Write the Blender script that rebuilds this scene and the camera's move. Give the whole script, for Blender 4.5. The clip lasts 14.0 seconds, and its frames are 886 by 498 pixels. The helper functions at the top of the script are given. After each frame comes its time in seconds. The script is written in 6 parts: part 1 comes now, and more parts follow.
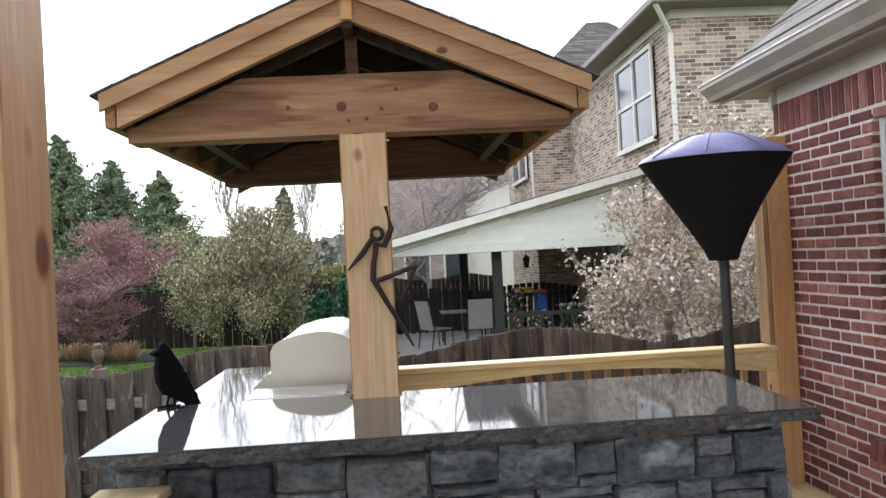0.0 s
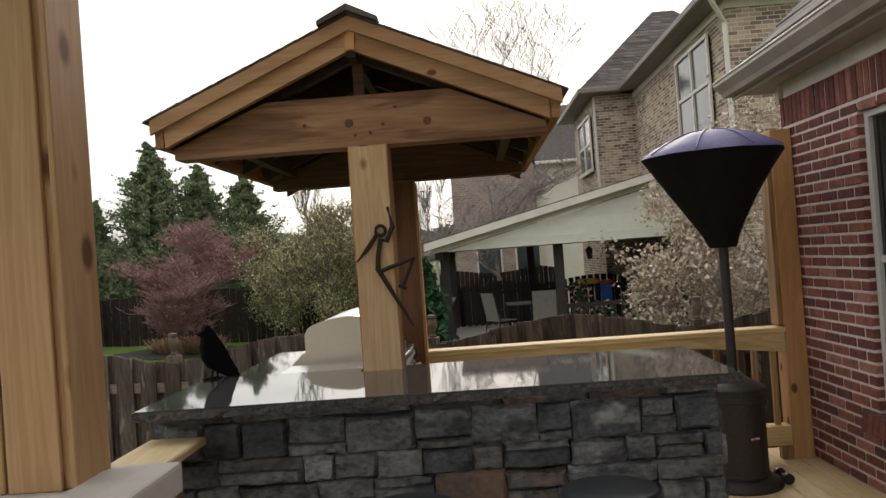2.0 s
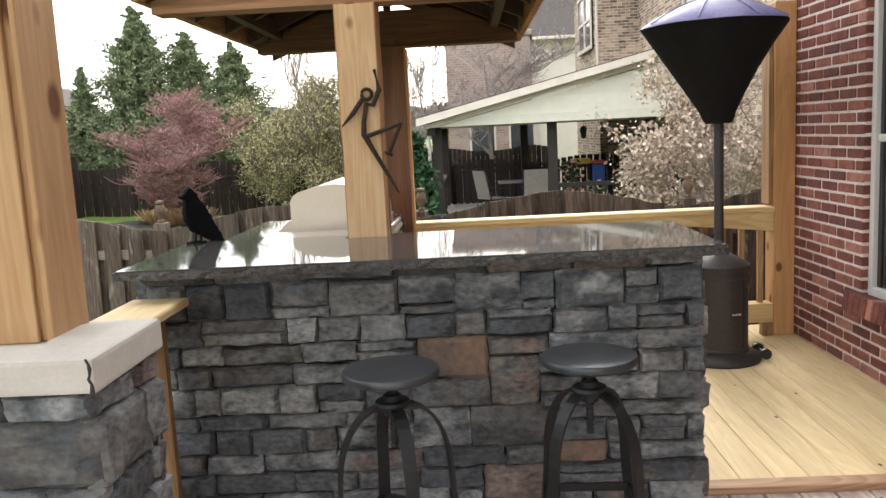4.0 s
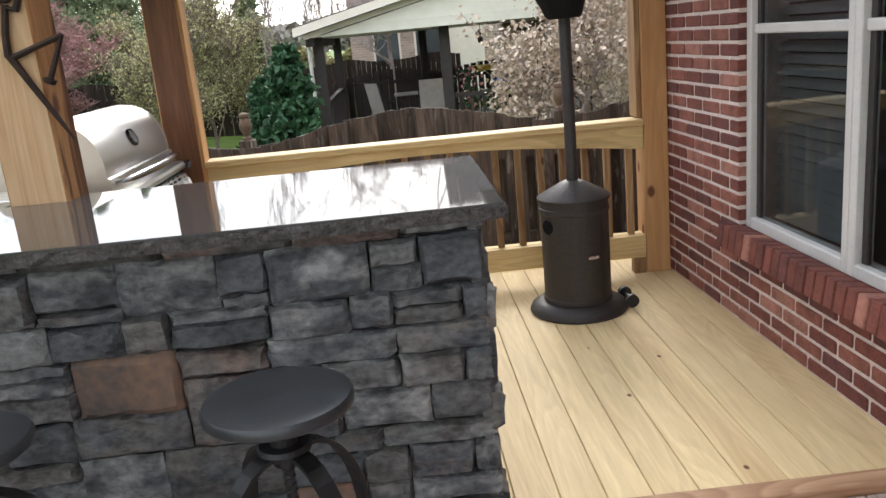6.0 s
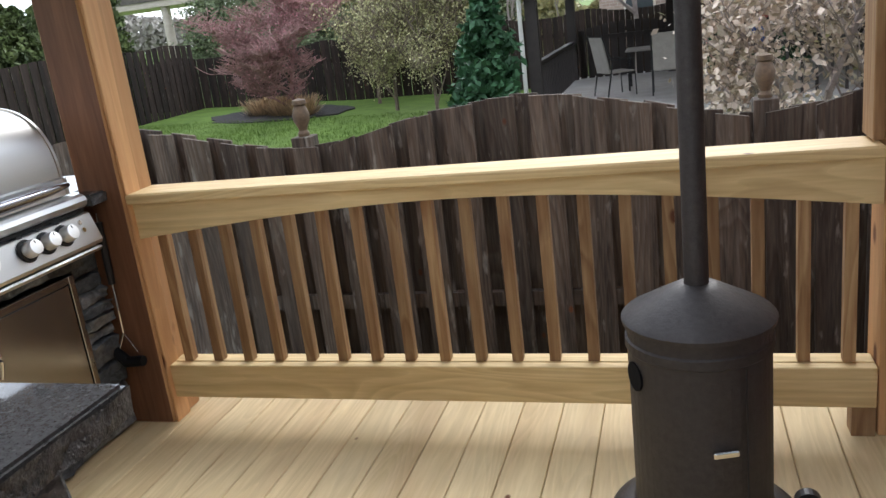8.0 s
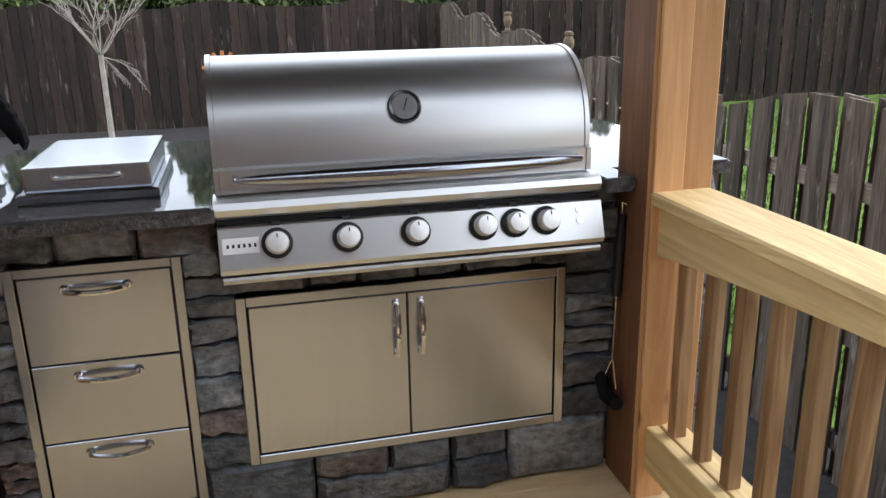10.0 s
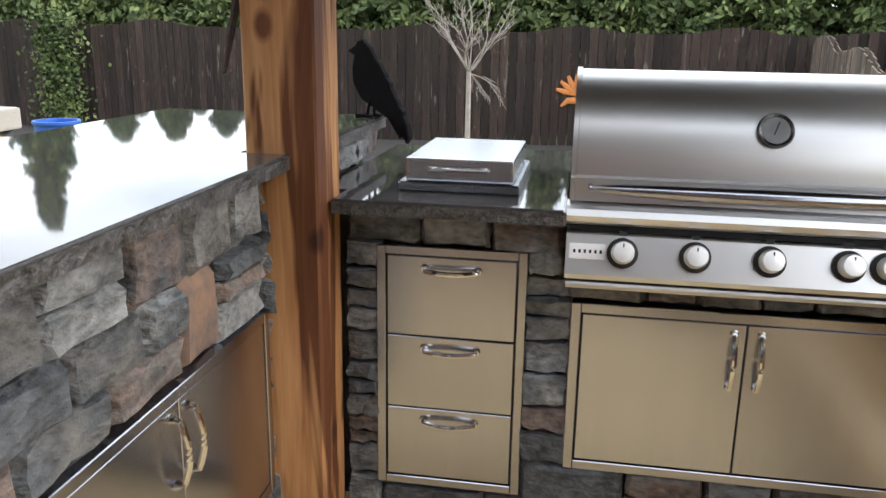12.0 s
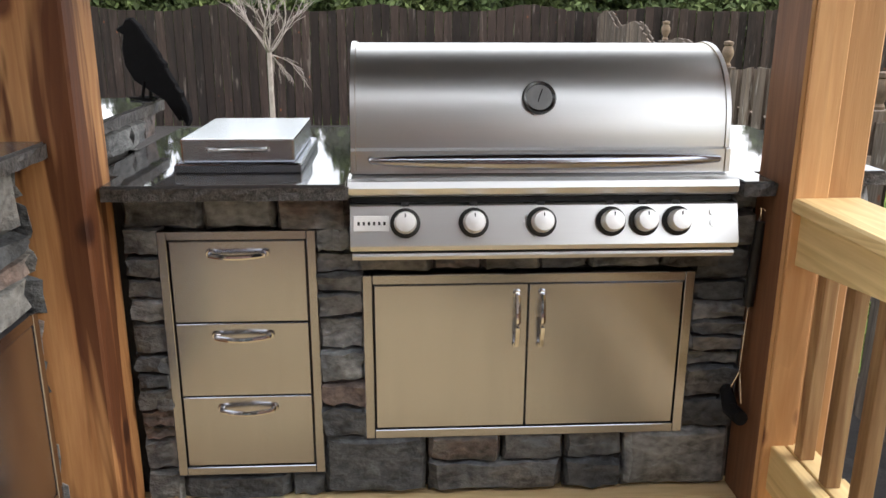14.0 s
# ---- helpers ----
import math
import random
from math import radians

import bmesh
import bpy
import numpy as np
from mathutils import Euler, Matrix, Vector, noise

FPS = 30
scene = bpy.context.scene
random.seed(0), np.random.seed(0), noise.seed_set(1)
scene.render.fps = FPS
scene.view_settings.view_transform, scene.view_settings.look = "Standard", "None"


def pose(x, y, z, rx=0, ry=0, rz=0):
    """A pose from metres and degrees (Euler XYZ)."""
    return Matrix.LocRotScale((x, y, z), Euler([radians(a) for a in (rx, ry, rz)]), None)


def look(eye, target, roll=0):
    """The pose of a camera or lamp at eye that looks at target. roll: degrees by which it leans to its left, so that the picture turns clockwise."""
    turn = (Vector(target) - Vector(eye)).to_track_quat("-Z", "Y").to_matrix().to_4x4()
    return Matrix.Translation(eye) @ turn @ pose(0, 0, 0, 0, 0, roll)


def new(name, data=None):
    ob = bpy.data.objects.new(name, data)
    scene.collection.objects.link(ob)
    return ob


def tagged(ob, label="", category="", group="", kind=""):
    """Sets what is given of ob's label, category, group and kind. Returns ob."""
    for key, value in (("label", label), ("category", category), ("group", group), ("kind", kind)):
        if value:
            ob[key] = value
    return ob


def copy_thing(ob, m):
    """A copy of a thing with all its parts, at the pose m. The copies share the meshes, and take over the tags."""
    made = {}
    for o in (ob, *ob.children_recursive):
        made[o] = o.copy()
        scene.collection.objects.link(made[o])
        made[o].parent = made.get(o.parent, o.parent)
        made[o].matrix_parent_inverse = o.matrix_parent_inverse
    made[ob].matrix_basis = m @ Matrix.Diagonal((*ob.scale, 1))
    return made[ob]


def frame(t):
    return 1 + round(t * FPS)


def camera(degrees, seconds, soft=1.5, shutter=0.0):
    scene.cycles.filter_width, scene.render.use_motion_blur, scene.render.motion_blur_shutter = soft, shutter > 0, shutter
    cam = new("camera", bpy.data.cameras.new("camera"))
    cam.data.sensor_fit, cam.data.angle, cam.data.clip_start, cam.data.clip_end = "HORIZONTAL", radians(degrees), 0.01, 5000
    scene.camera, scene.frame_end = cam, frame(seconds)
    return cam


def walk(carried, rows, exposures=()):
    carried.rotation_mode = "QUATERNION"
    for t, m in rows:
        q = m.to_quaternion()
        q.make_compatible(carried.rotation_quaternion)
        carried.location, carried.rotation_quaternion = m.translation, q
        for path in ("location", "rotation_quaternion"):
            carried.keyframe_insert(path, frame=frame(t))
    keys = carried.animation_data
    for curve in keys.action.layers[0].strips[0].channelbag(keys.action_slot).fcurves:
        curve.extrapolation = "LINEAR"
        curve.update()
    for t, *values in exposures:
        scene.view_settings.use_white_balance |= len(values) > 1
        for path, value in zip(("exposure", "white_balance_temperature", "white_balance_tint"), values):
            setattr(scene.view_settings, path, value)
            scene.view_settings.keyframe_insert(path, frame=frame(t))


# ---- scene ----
cam = camera(57.2, 14.0)
PATH = [
    (0, (0.165, -3.429, 1.564), (0.294, -1.433, 1.582), -3.1),
    (0.5, (0.235, -3.675, 1.577), (0.238, -1.678, 1.695), -2.2),
    (1, (0.413, -3.86, 1.572), (0.349, -1.869, 1.744), -2.7),
    (1.5, (0.533, -3.956, 1.58), (0.442, -1.961, 1.685), -3.4),
    (2, (0.528, -3.955, 1.532), (0.454, -1.957, 1.548), -4.2),
    (2.5, (0.528, -3.952, 1.518), (0.436, -1.957, 1.412), -2.9),
    (2.7, (0.519, -3.95, 1.484), (0.424, -1.957, 1.343), -2.6),
    (4.8, (0.637, -3.722, 1.472), (0.63, -1.75, 1.141), -4.0),
    (5, (0.68, -3.614, 1.447), (0.73, -1.645, 1.099), -4.1),
    (5.5, (0.928, -3.25, 1.434), (1.115, -1.31, 0.985), -4.6),
    (6, (1.229, -2.863, 1.427), (1.305, -0.93, 0.922), -5.4),
    (6.5, (1.494, -2.358, 1.407), (1.401, -0.43, 0.884), -4.8),
    (7, (1.788, -1.862, 1.419), (1.425, 0.031, 0.886), -7.4),
    (7.2, (1.872, -1.646, 1.391), (1.5, 0.244, 0.852), -7.7),
    (9.3, (2.076, 0.234, 1.36), (0.626, 1.486, 0.787), -4.4),
    (9.5, (2.035, 0.361, 1.369), (0.429, 1.413, 0.809), -3.7),
    (10, (1.979, 0.575, 1.357), (0.12, 1.025, 0.773), -1.1),
    (10.5, (1.992, 0.599, 1.317), (0.077, 0.754, 0.759), -1.4),
    (11, (2.003, 0.599, 1.335), (0.074, 0.662, 0.812), -0.7),
    (11.5, (2.012, 0.576, 1.325), (0.086, 0.481, 0.794), 0.0),
    (12, (2.017, 0.523, 1.326), (0.113, 0.196, 0.806), 0.9),
    (12.5, (2.018, 0.515, 1.323), (0.115, 0.173, 0.812), 1.4),
    (13, (2.014, 0.558, 1.327), (0.089, 0.457, 0.793), 1.3),
    (13.5, (2.015, 0.604, 1.322), (0.093, 0.726, 0.784), 0.8),
    (14, (2.02, 0.613, 1.313), (0.103, 0.72, 0.753), 0.2),
]
EXPOSURES = [(0.0, 0.0, 5900, 10), (0.5, -0.65, 6000, 10), (1.0, -1.0, 6200, 10), (1.5, -1.2, 6500, 10), (2.0, -1.0, 6800, 10), (2.5, -0.22, 7100, 12), (5.0, 0.25, 6300, 10), (7.0, -0.12, 6200, 10), (9.5, 0.1, 5500, 9), (10.0, 0.05, 5900, 10),
             (11.0, 0.15, 6300, 10), (11.5, 0.25, 6250, 10), (12.0, 0.28, 6150, 10), (12.5, 0.25, 6150, 10), (13.5, 0.18, 6400, 11), (14.0, 0.3, 6400, 11)]
walk(cam, [(t, look(eye, target, roll)) for t, eye, target, roll in PATH], EXPOSURES)

# ---------------------------------------------------------------- world, sun
SUN_ELEV, SUN_ROT = 27.0, 4.0      # degrees; the sun stands behind thin cloud, beyond the railing
world = bpy.data.worlds.new("overcast_sky")
scene.world = world
world.use_nodes = True
wt = world.node_tree
wt.nodes.clear()
w_out = wt.nodes.new("ShaderNodeOutputWorld")
w_bg = wt.nodes.new("ShaderNodeBackground")
w_sky = wt.nodes.new("ShaderNodeTexSky")
w_sky.sky_type = "NISHITA"
w_sky.sun_disc = False
w_sky.sun_elevation, w_sky.sun_rotation = radians(SUN_ELEV), radians(SUN_ROT)
w_sky.air_density, w_sky.dust_density = 1.0, 3.0
w_tc = wt.nodes.new("ShaderNodeTexCoord")
w_map = wt.nodes.new("ShaderNodeMapping")
w_map.inputs["Scale"].default_value = (1.5, 1.5, 6.0)
w_noise = wt.nodes.new("ShaderNodeTexNoise")
w_noise.inputs["Scale"].default_value, w_noise.inputs["Detail"].default_value = 1.7, 6.0
w_ramp = wt.nodes.new("ShaderNodeValToRGB")
w_ramp.color_ramp.elements[0].position, w_ramp.color_ramp.elements[0].color = 0.36, (7.0, 7.4, 8.0, 1)
w_ramp.color_ramp.elements[1].position, w_ramp.color_ramp.elements[1].color = 0.60, (10.8, 10.9, 11.0, 1)
w_mix = wt.nodes.new("ShaderNodeMix")
w_mix.data_type = "RGBA"
w_mix.inputs[0].default_value = 0.88
wt.links.new(w_tc.outputs["Generated"], w_map.inputs["Vector"])
wt.links.new(w_map.outputs[0], w_noise.inputs["Vector"])
wt.links.new(w_noise.outputs[0], w_ramp.inputs[0])
wt.links.new(w_sky.outputs[0], w_mix.inputs[6])
wt.links.new(w_ramp.outputs[0], w_mix.inputs[7])
wt.links.new(w_mix.outputs[2], w_bg.inputs["Color"])
w_bg.inputs["Strength"].default_value = 0.28
wt.links.new(w_bg.outputs[0], w_out.inputs[0])
sun_data = bpy.data.lights.new("sun", "SUN")
sun_data.energy, sun_data.angle, sun_data.color = 3.1, radians(22), (1.0, 0.94, 0.85)
sun = new("sun", sun_data)
_e, _r = radians(SUN_ELEV), radians(SUN_ROT)
sun.matrix_world = look((8 * math.sin(_r) * math.cos(_e), 8 * math.cos(_r) * math.cos(_e), 8 * math.sin(_e) + 4), (0, 0, 4))


# ---------------------------------------------------------------- materials
def mat(name, c1, c2=None, rough=0.6, metal=0.0, scale=8.0, fine=60.0, bump=0.25, stretch=(1, 1, 1), vary=0.12, spots=None, gloss=0.5, coat=0.0, fine_mix=0.35):
    """A surface with coarse and fine variation, fine relief, and a shift of tone from piece to piece."""
    m = bpy.data.materials.new(name)
    m.use_nodes = True
    nt = m.node_tree
    L = nt.links.new
    b = nt.nodes["Principled BSDF"]
    c2 = c2 or tuple(v * 0.75 for v in c1)
    tc = nt.nodes.new("ShaderNodeTexCoord")
    info = nt.nodes.new("ShaderNodeObjectInfo")
    geo = nt.nodes.new("ShaderNodeNewGeometry")
    add = nt.nodes.new("ShaderNodeVectorMath")
    add.operation = "ADD"
    mul = nt.nodes.new("ShaderNodeMath")
    mul.operation, mul.inputs[1].default_value = "MULTIPLY", 37.0
    L(info.outputs["Random"], mul.inputs[0])
    L(tc.outputs["Object"], add.inputs[0])
    L(mul.outputs[0], add.inputs[1])
    mp = nt.nodes.new("ShaderNodeMapping")
    mp.inputs["Scale"].default_value = stretch
    L(add.outputs[0], mp.inputs["Vector"])
    n1 = nt.nodes.new("ShaderNodeTexNoise")
    n1.inputs["Scale"].default_value, n1.inputs["Detail"].default_value, n1.inputs["Roughness"].default_value = scale, 5.0, 0.6
    n2 = nt.nodes.new("ShaderNodeTexNoise")
    n2.inputs["Scale"].default_value, n2.inputs["Detail"].default_value = fine, 4.0
    L(mp.outputs[0], n1.inputs["Vector"])
    L(mp.outputs[0], n2.inputs["Vector"])
    mixf = nt.nodes.new("ShaderNodeMix")
    mixf.inputs[0].default_value = fine_mix
    L(n1.outputs[0], mixf.inputs[2])
    L(n2.outputs[0], mixf.inputs[3])
    ramp = nt.nodes.new("ShaderNodeValToRGB")
    ramp.color_ramp.elements[0].position, ramp.color_ramp.elements[0].color = 0.36, (*c2, 1)
    ramp.color_ramp.elements[1].position, ramp.color_ramp.elements[1].color = 0.64, (*c1, 1)
    L(mixf.outputs[0], ramp.inputs[0])
    col = ramp.outputs[0]
    if spots:                                        # knots, lichen or stains: (colour, scale, size, stretch)
        sc, ss, size, st = spots
        mp2 = nt.nodes.new("ShaderNodeMapping")
        mp2.inputs["Scale"].default_value = st
        L(add.outputs[0], mp2.inputs["Vector"])
        v = nt.nodes.new("ShaderNodeTexVoronoi")
        v.inputs["Scale"].default_value = ss
        L(mp2.outputs[0], v.inputs["Vector"])
        r2 = nt.nodes.new("ShaderNodeValToRGB")
        r2.color_ramp.elements[0].position, r2.color_ramp.elements[0].color = size * 0.55, (1, 1, 1, 1)
        r2.color_ramp.elements[1].position, r2.color_ramp.elements[1].color = size, (0, 0, 0, 1)
        L(v.outputs["Distance"], r2.inputs[0])
        ms = nt.nodes.new("ShaderNodeMix")
        ms.data_type = "RGBA"
        L(r2.outputs[0], ms.inputs[0])
        L(col, ms.inputs[6])
        ms.inputs[7].default_value = (*sc, 1)
        col = ms.outputs[2]
    hsv = nt.nodes.new("ShaderNodeHueSaturation")
    rnd = nt.nodes.new("ShaderNodeMath")
    rnd.operation = "ADD"
    L(info.outputs["Random"], rnd.inputs[0])
    L(geo.outputs["Random Per Island"], rnd.inputs[1])
    fr = nt.nodes.new("ShaderNodeMath")
    fr.operation = "FRACT"
    L(rnd.outputs[0], fr.inputs[0])
    rng = nt.nodes.new("ShaderNodeMapRange")
    rng.inputs["To Min"].default_value, rng.inputs["To Max"].default_value = 1 - vary, 1 + vary
    L(fr.outputs[0], rng.inputs["Value"])
    L(rng.outputs[0], hsv.inputs["Value"])
    L(col, hsv.inputs["Color"])
    L(hsv.outputs[0], b.inputs["Base Color"])
    rr = nt.nodes.new("ShaderNodeMapRange")
    rr.inputs["To Min"].default_value, rr.inputs["To Max"].default_value = max(0.02, rough - (0.02 if metal == 1.0 else 0.12) * rough), min(1, rough + (0.03 if metal == 1.0 else 0.2) * rough)
    L(mixf.outputs[0], rr.inputs["Value"])
    L(rr.outputs[0], b.inputs["Roughness"])
    b.inputs["Metallic"].default_value = metal
    b.inputs["Specular IOR Level"].default_value = gloss
    b.inputs["Coat Weight"].default_value = coat
    if bump:
        bp = nt.nodes.new("ShaderNodeBump")
        bp.inputs["Strength"].default_value, bp.inputs["Distance"].default_value = bump, 0.01
        L(mixf.outputs[0], bp.inputs["Height"])
        L(bp.outputs[0], b.inputs["Normal"])
    return m


def hue_mat(m, stops):
    """Replace the tone of a material by one of several colours, picked piece by piece."""
    nt = m.node_tree
    info = next(n for n in nt.nodes if n.type == "OBJECT_INFO")
    geo = next(n for n in nt.nodes if n.type == "NEW_GEOMETRY")
    b = nt.nodes["Principled BSDF"]
    src = b.inputs["Base Color"].links[0].from_socket
    a = nt.nodes.new("ShaderNodeMath")
    a.operation = "ADD"
    nt.links.new(info.outputs["Random"], a.inputs[0])
    nt.links.new(geo.outputs["Random Per Island"], a.inputs[1])
    f = nt.nodes.new("ShaderNodeMath")
    f.operation = "FRACT"
    nt.links.new(a.outputs[0], f.inputs[0])
    r = nt.nodes.new("ShaderNodeValToRGB")
    r.color_ramp.interpolation = "CONSTANT"
    while len(r.color_ramp.elements) < len(stops):
        r.color_ramp.elements.new(0.5)
    for e, (p, c) in zip(r.color_ramp.elements, stops):
        e.position, e.color = p, (*c, 1)
    nt.links.new(f.outputs[0], r.inputs[0])
    mx = nt.nodes.new("ShaderNodeMix")
    mx.data_type, mx.blend_type = "RGBA", "MULTIPLY"
    mx.inputs[0].default_value = 1.0
    nt.links.new(src, mx.inputs[6])
    nt.links.new(r.outputs[0], mx.inputs[7])
    nt.links.new(mx.outputs[2], b.inputs["Base Color"])
    return m


KNOT = (0.16, 0.06, 0.025)


def wood(name, c1, c2, axis, rough=0.62, knots=0.13, vary=0.1, bump=0.2, figure=0.45, stain=0.0):
    """Sawn timber: fine grain, wandering growth rings, knots with a halo, and stains if asked for."""
    s = [22.0, 22.0, 22.0]
    s["xyz".index(axis)] = 1.6
    k = [5.0, 5.0, 5.0]
    k["xyz".index(axis)] = 3.2
    m = mat(name, c1, c2, rough=rough, scale=1.0, fine=5.0, bump=bump, stretch=s, vary=vary, spots=(KNOT, 1.0, knots, k) if knots else None, gloss=0.35)
    nt = m.node_tree
    L = nt.links.new
    hsv = next(n for n in nt.nodes if n.type == "HUE_SAT")
    src = hsv.inputs["Color"].links[0].from_socket
    add = next(n for n in nt.nodes if n.type == "VECT_MATH")
    mp = nt.nodes.new("ShaderNodeMapping")               # growth rings, drawn out along the length
    g = [9.0, 9.0, 9.0]
    g["xyz".index(axis)] = 0.9
    mp.inputs["Scale"].default_value = g
    L(add.outputs[0], mp.inputs["Vector"])
    n = nt.nodes.new("ShaderNodeTexNoise")
    n.inputs["Scale"].default_value, n.inputs["Detail"].default_value, n.inputs["Distortion"].default_value = 0.55, 1.5, 0.6
    L(mp.outputs[0], n.inputs["Vector"])
    rings = nt.nodes.new("ShaderNodeMath")
    rings.operation, rings.inputs[1].default_value = "MULTIPLY", 16.0
    L(n.outputs[0], rings.inputs[0])
    fr = nt.nodes.new("ShaderNodeMath")
    fr.operation = "FRACT"
    L(rings.outputs[0], fr.inputs[0])
    rp = nt.nodes.new("ShaderNodeValToRGB")
    rp.color_ramp.elements[0].position, rp.color_ramp.elements[0].color = 0.0, (1.06, 1.06, 1.06, 1)
    rp.color_ramp.elements[1].position, rp.color_ramp.elements[1].color = 1.0, (1.0, 1.0, 1.0, 1)
    e = rp.color_ramp.elements.new(0.82)
    e.color = (1 - figure * 0.55, 1 - figure * 0.75, 1 - figure * 0.85, 1)
    L(fr.outputs[0], rp.inputs[0])
    mx = nt.nodes.new("ShaderNodeMix")
    mx.data_type, mx.blend_type = "RGBA", "MULTIPLY"
    mx.inputs[0].default_value = 1.0
    L(src, mx.inputs[6])
    L(rp.outputs[0], mx.inputs[7])
    col = mx.outputs[2]
    for sc, lo, hi, amount, tone in ((0.5, 0.48, 0.72, 0.45, (0.62, 0.50, 0.42)), (0.9, 0.54, 0.60, stain, (0.20, 0.11, 0.08))):
        if amount <= 0:
            continue
        nb_ = nt.nodes.new("ShaderNodeTexNoise")
        nb_.inputs["Scale"].default_value, nb_.inputs["Detail"].default_value, nb_.inputs["Distortion"].default_value = sc, 3.0, 0.8
        L(mp.outputs[0], nb_.inputs["Vector"])
        rg = nt.nodes.new("ShaderNodeMapRange")
        rg.inputs["From Min"].default_value, rg.inputs["From Max"].default_value = lo, hi
        rg.inputs["To Max"].default_value = amount
        L(nb_.outputs[0], rg.inputs["Value"])
        mb = nt.nodes.new("ShaderNodeMix")
        mb.data_type, mb.blend_type = "RGBA", "MULTIPLY"
        L(rg.outputs[0], mb.inputs[0])
        L(col, mb.inputs[6])
        mb.inputs[7].default_value = (*tone, 1)
        col = mb.outputs[2]
    L(col, hsv.inputs["Color"])
    return m


def worn_flecks(m, tone, stretch, start):
    """Short pale scars along the grain, where the coating of a board has worn through."""
    nt = m.node_tree
    L = nt.links.new
    b = nt.nodes["Principled BSDF"]
    src = b.inputs["Base Color"].links[0].from_socket
    add = next(n for n in nt.nodes if n.type == "VECT_MATH")
    mp = nt.nodes.new("ShaderNodeMapping")
    mp.inputs["Scale"].default_value = stretch
    L(add.outputs[0], mp.inputs["Vector"])
    n = nt.nodes.new("ShaderNodeTexNoise")
    n.inputs["Scale"].default_value, n.inputs["Detail"].default_value = 1.0, 5.0
    L(mp.outputs[0], n.inputs["Vector"])
    rg = nt.nodes.new("ShaderNodeMapRange")
    rg.inputs["From Min"].default_value, rg.inputs["From Max"].default_value, rg.inputs["To Max"].default_value = start, start + 0.10, 0.55
    L(n.outputs[0], rg.inputs["Value"])
    mx = nt.nodes.new("ShaderNodeMix")
    mx.data_type = "RGBA"
    L(rg.outputs[0], mx.inputs[0])
    L(src, mx.inputs[6])
    mx.inputs[7].default_value = (*tone, 1)
    L(mx.outputs[2], b.inputs["Base Color"])


M_cedar_z = wood("cedar_upright", (0.60, 0.35, 0.158), (0.51, 0.27, 0.112), "z", knots=0.135, figure=0.10)
M_cedar_porch = wood("porch_cedar_upright", (0.54, 0.345, 0.185), (0.45, 0.26, 0.125), "z", knots=0.2, figure=0.12)
M_cedar_stained = wood("stained_cedar_upright", (0.56, 0.31, 0.135), (0.40, 0.185, 0.07), "z", knots=0.15, figure=0.2, stain=0.92)
# clean cedar, paled to carry the open-sky light on one post face
M_cedar_skylit = wood("skylit_cedar_upright", (0.70, 0.50, 0.30), (0.58, 0.37, 0.19), "z", knots=0.15, figure=0.12)
M_cedar_x = wood("cedar_along_x", (0.53, 0.325, 0.175), (0.41, 0.22, 0.108), "x", knots=0.09, figure=0.14)
# blotched cedar, darkened by the shade that the gable casts on the beam
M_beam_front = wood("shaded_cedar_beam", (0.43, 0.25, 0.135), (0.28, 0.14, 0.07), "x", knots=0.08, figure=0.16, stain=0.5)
# cedar with the shade of the sunless post face put into its colour
M_cedar_shaded = wood("shaded_cedar_upright", (0.25, 0.118, 0.06), (0.155, 0.07, 0.035), "z", knots=0.13, figure=0.16)
M_knot = mat("red_brown_knot", (0.15, 0.055, 0.03), (0.07, 0.028, 0.018), rough=0.7, scale=40, bump=0.1)
M_cedar_y = wood("cedar_along_y", (0.45, 0.26, 0.13), (0.31, 0.15, 0.065), "y")
# underside timbers, far below cedar tone: the roof's own shade is in the colour
M_shaded_soffit = wood("roof_boarding", (0.075, 0.042, 0.027), (0.045, 0.025, 0.017), "y", knots=0.1)
M_pine_x = wood("new_pine_along_x", (0.72, 0.555, 0.28), (0.58, 0.42, 0.19), "x", knots=0.07, figure=0.2)
M_pine_y = wood("new_pine_along_y", (0.75, 0.595, 0.345), (0.63, 0.48, 0.255), "y", knots=0.055, vary=0.09, bump=0.12, figure=0.07)
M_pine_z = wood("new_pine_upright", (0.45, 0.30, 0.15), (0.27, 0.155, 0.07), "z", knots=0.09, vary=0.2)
M_old_deck = wood("weathered_deck", (0.62, 0.53, 0.49), (0.45, 0.37, 0.335), "y", rough=0.8, knots=0.06)
M_border = wood("deck_border", (0.54, 0.35, 0.22), (0.42, 0.25, 0.145), "x", knots=0.07)
M_fence = wood("weathered_fence", (0.160, 0.128, 0.100), (0.048, 0.038, 0.032), "z", rough=0.85, knots=0.08, vary=0.35, bump=0.4)
# weathered rail lightened to show sunlight between the pickets
M_fence_sunlit = wood("sunlit_fence_rail", (0.36, 0.31, 0.26), (0.20, 0.165, 0.135), "x", rough=0.85, knots=0.05)
M_fence_dark = wood("stained_fence", (0.050, 0.034, 0.028), (0.014, 0.010, 0.0085), "z", rough=0.85, knots=0.08, vary=0.5, bump=0.5)
worn_flecks(M_fence_dark, (0.22, 0.18, 0.155), (19.0, 19.0, 2.4), 0.635)
worn_flecks(M_fence, (0.34, 0.31, 0.27), (20.0, 20.0, 5.0), 0.61)


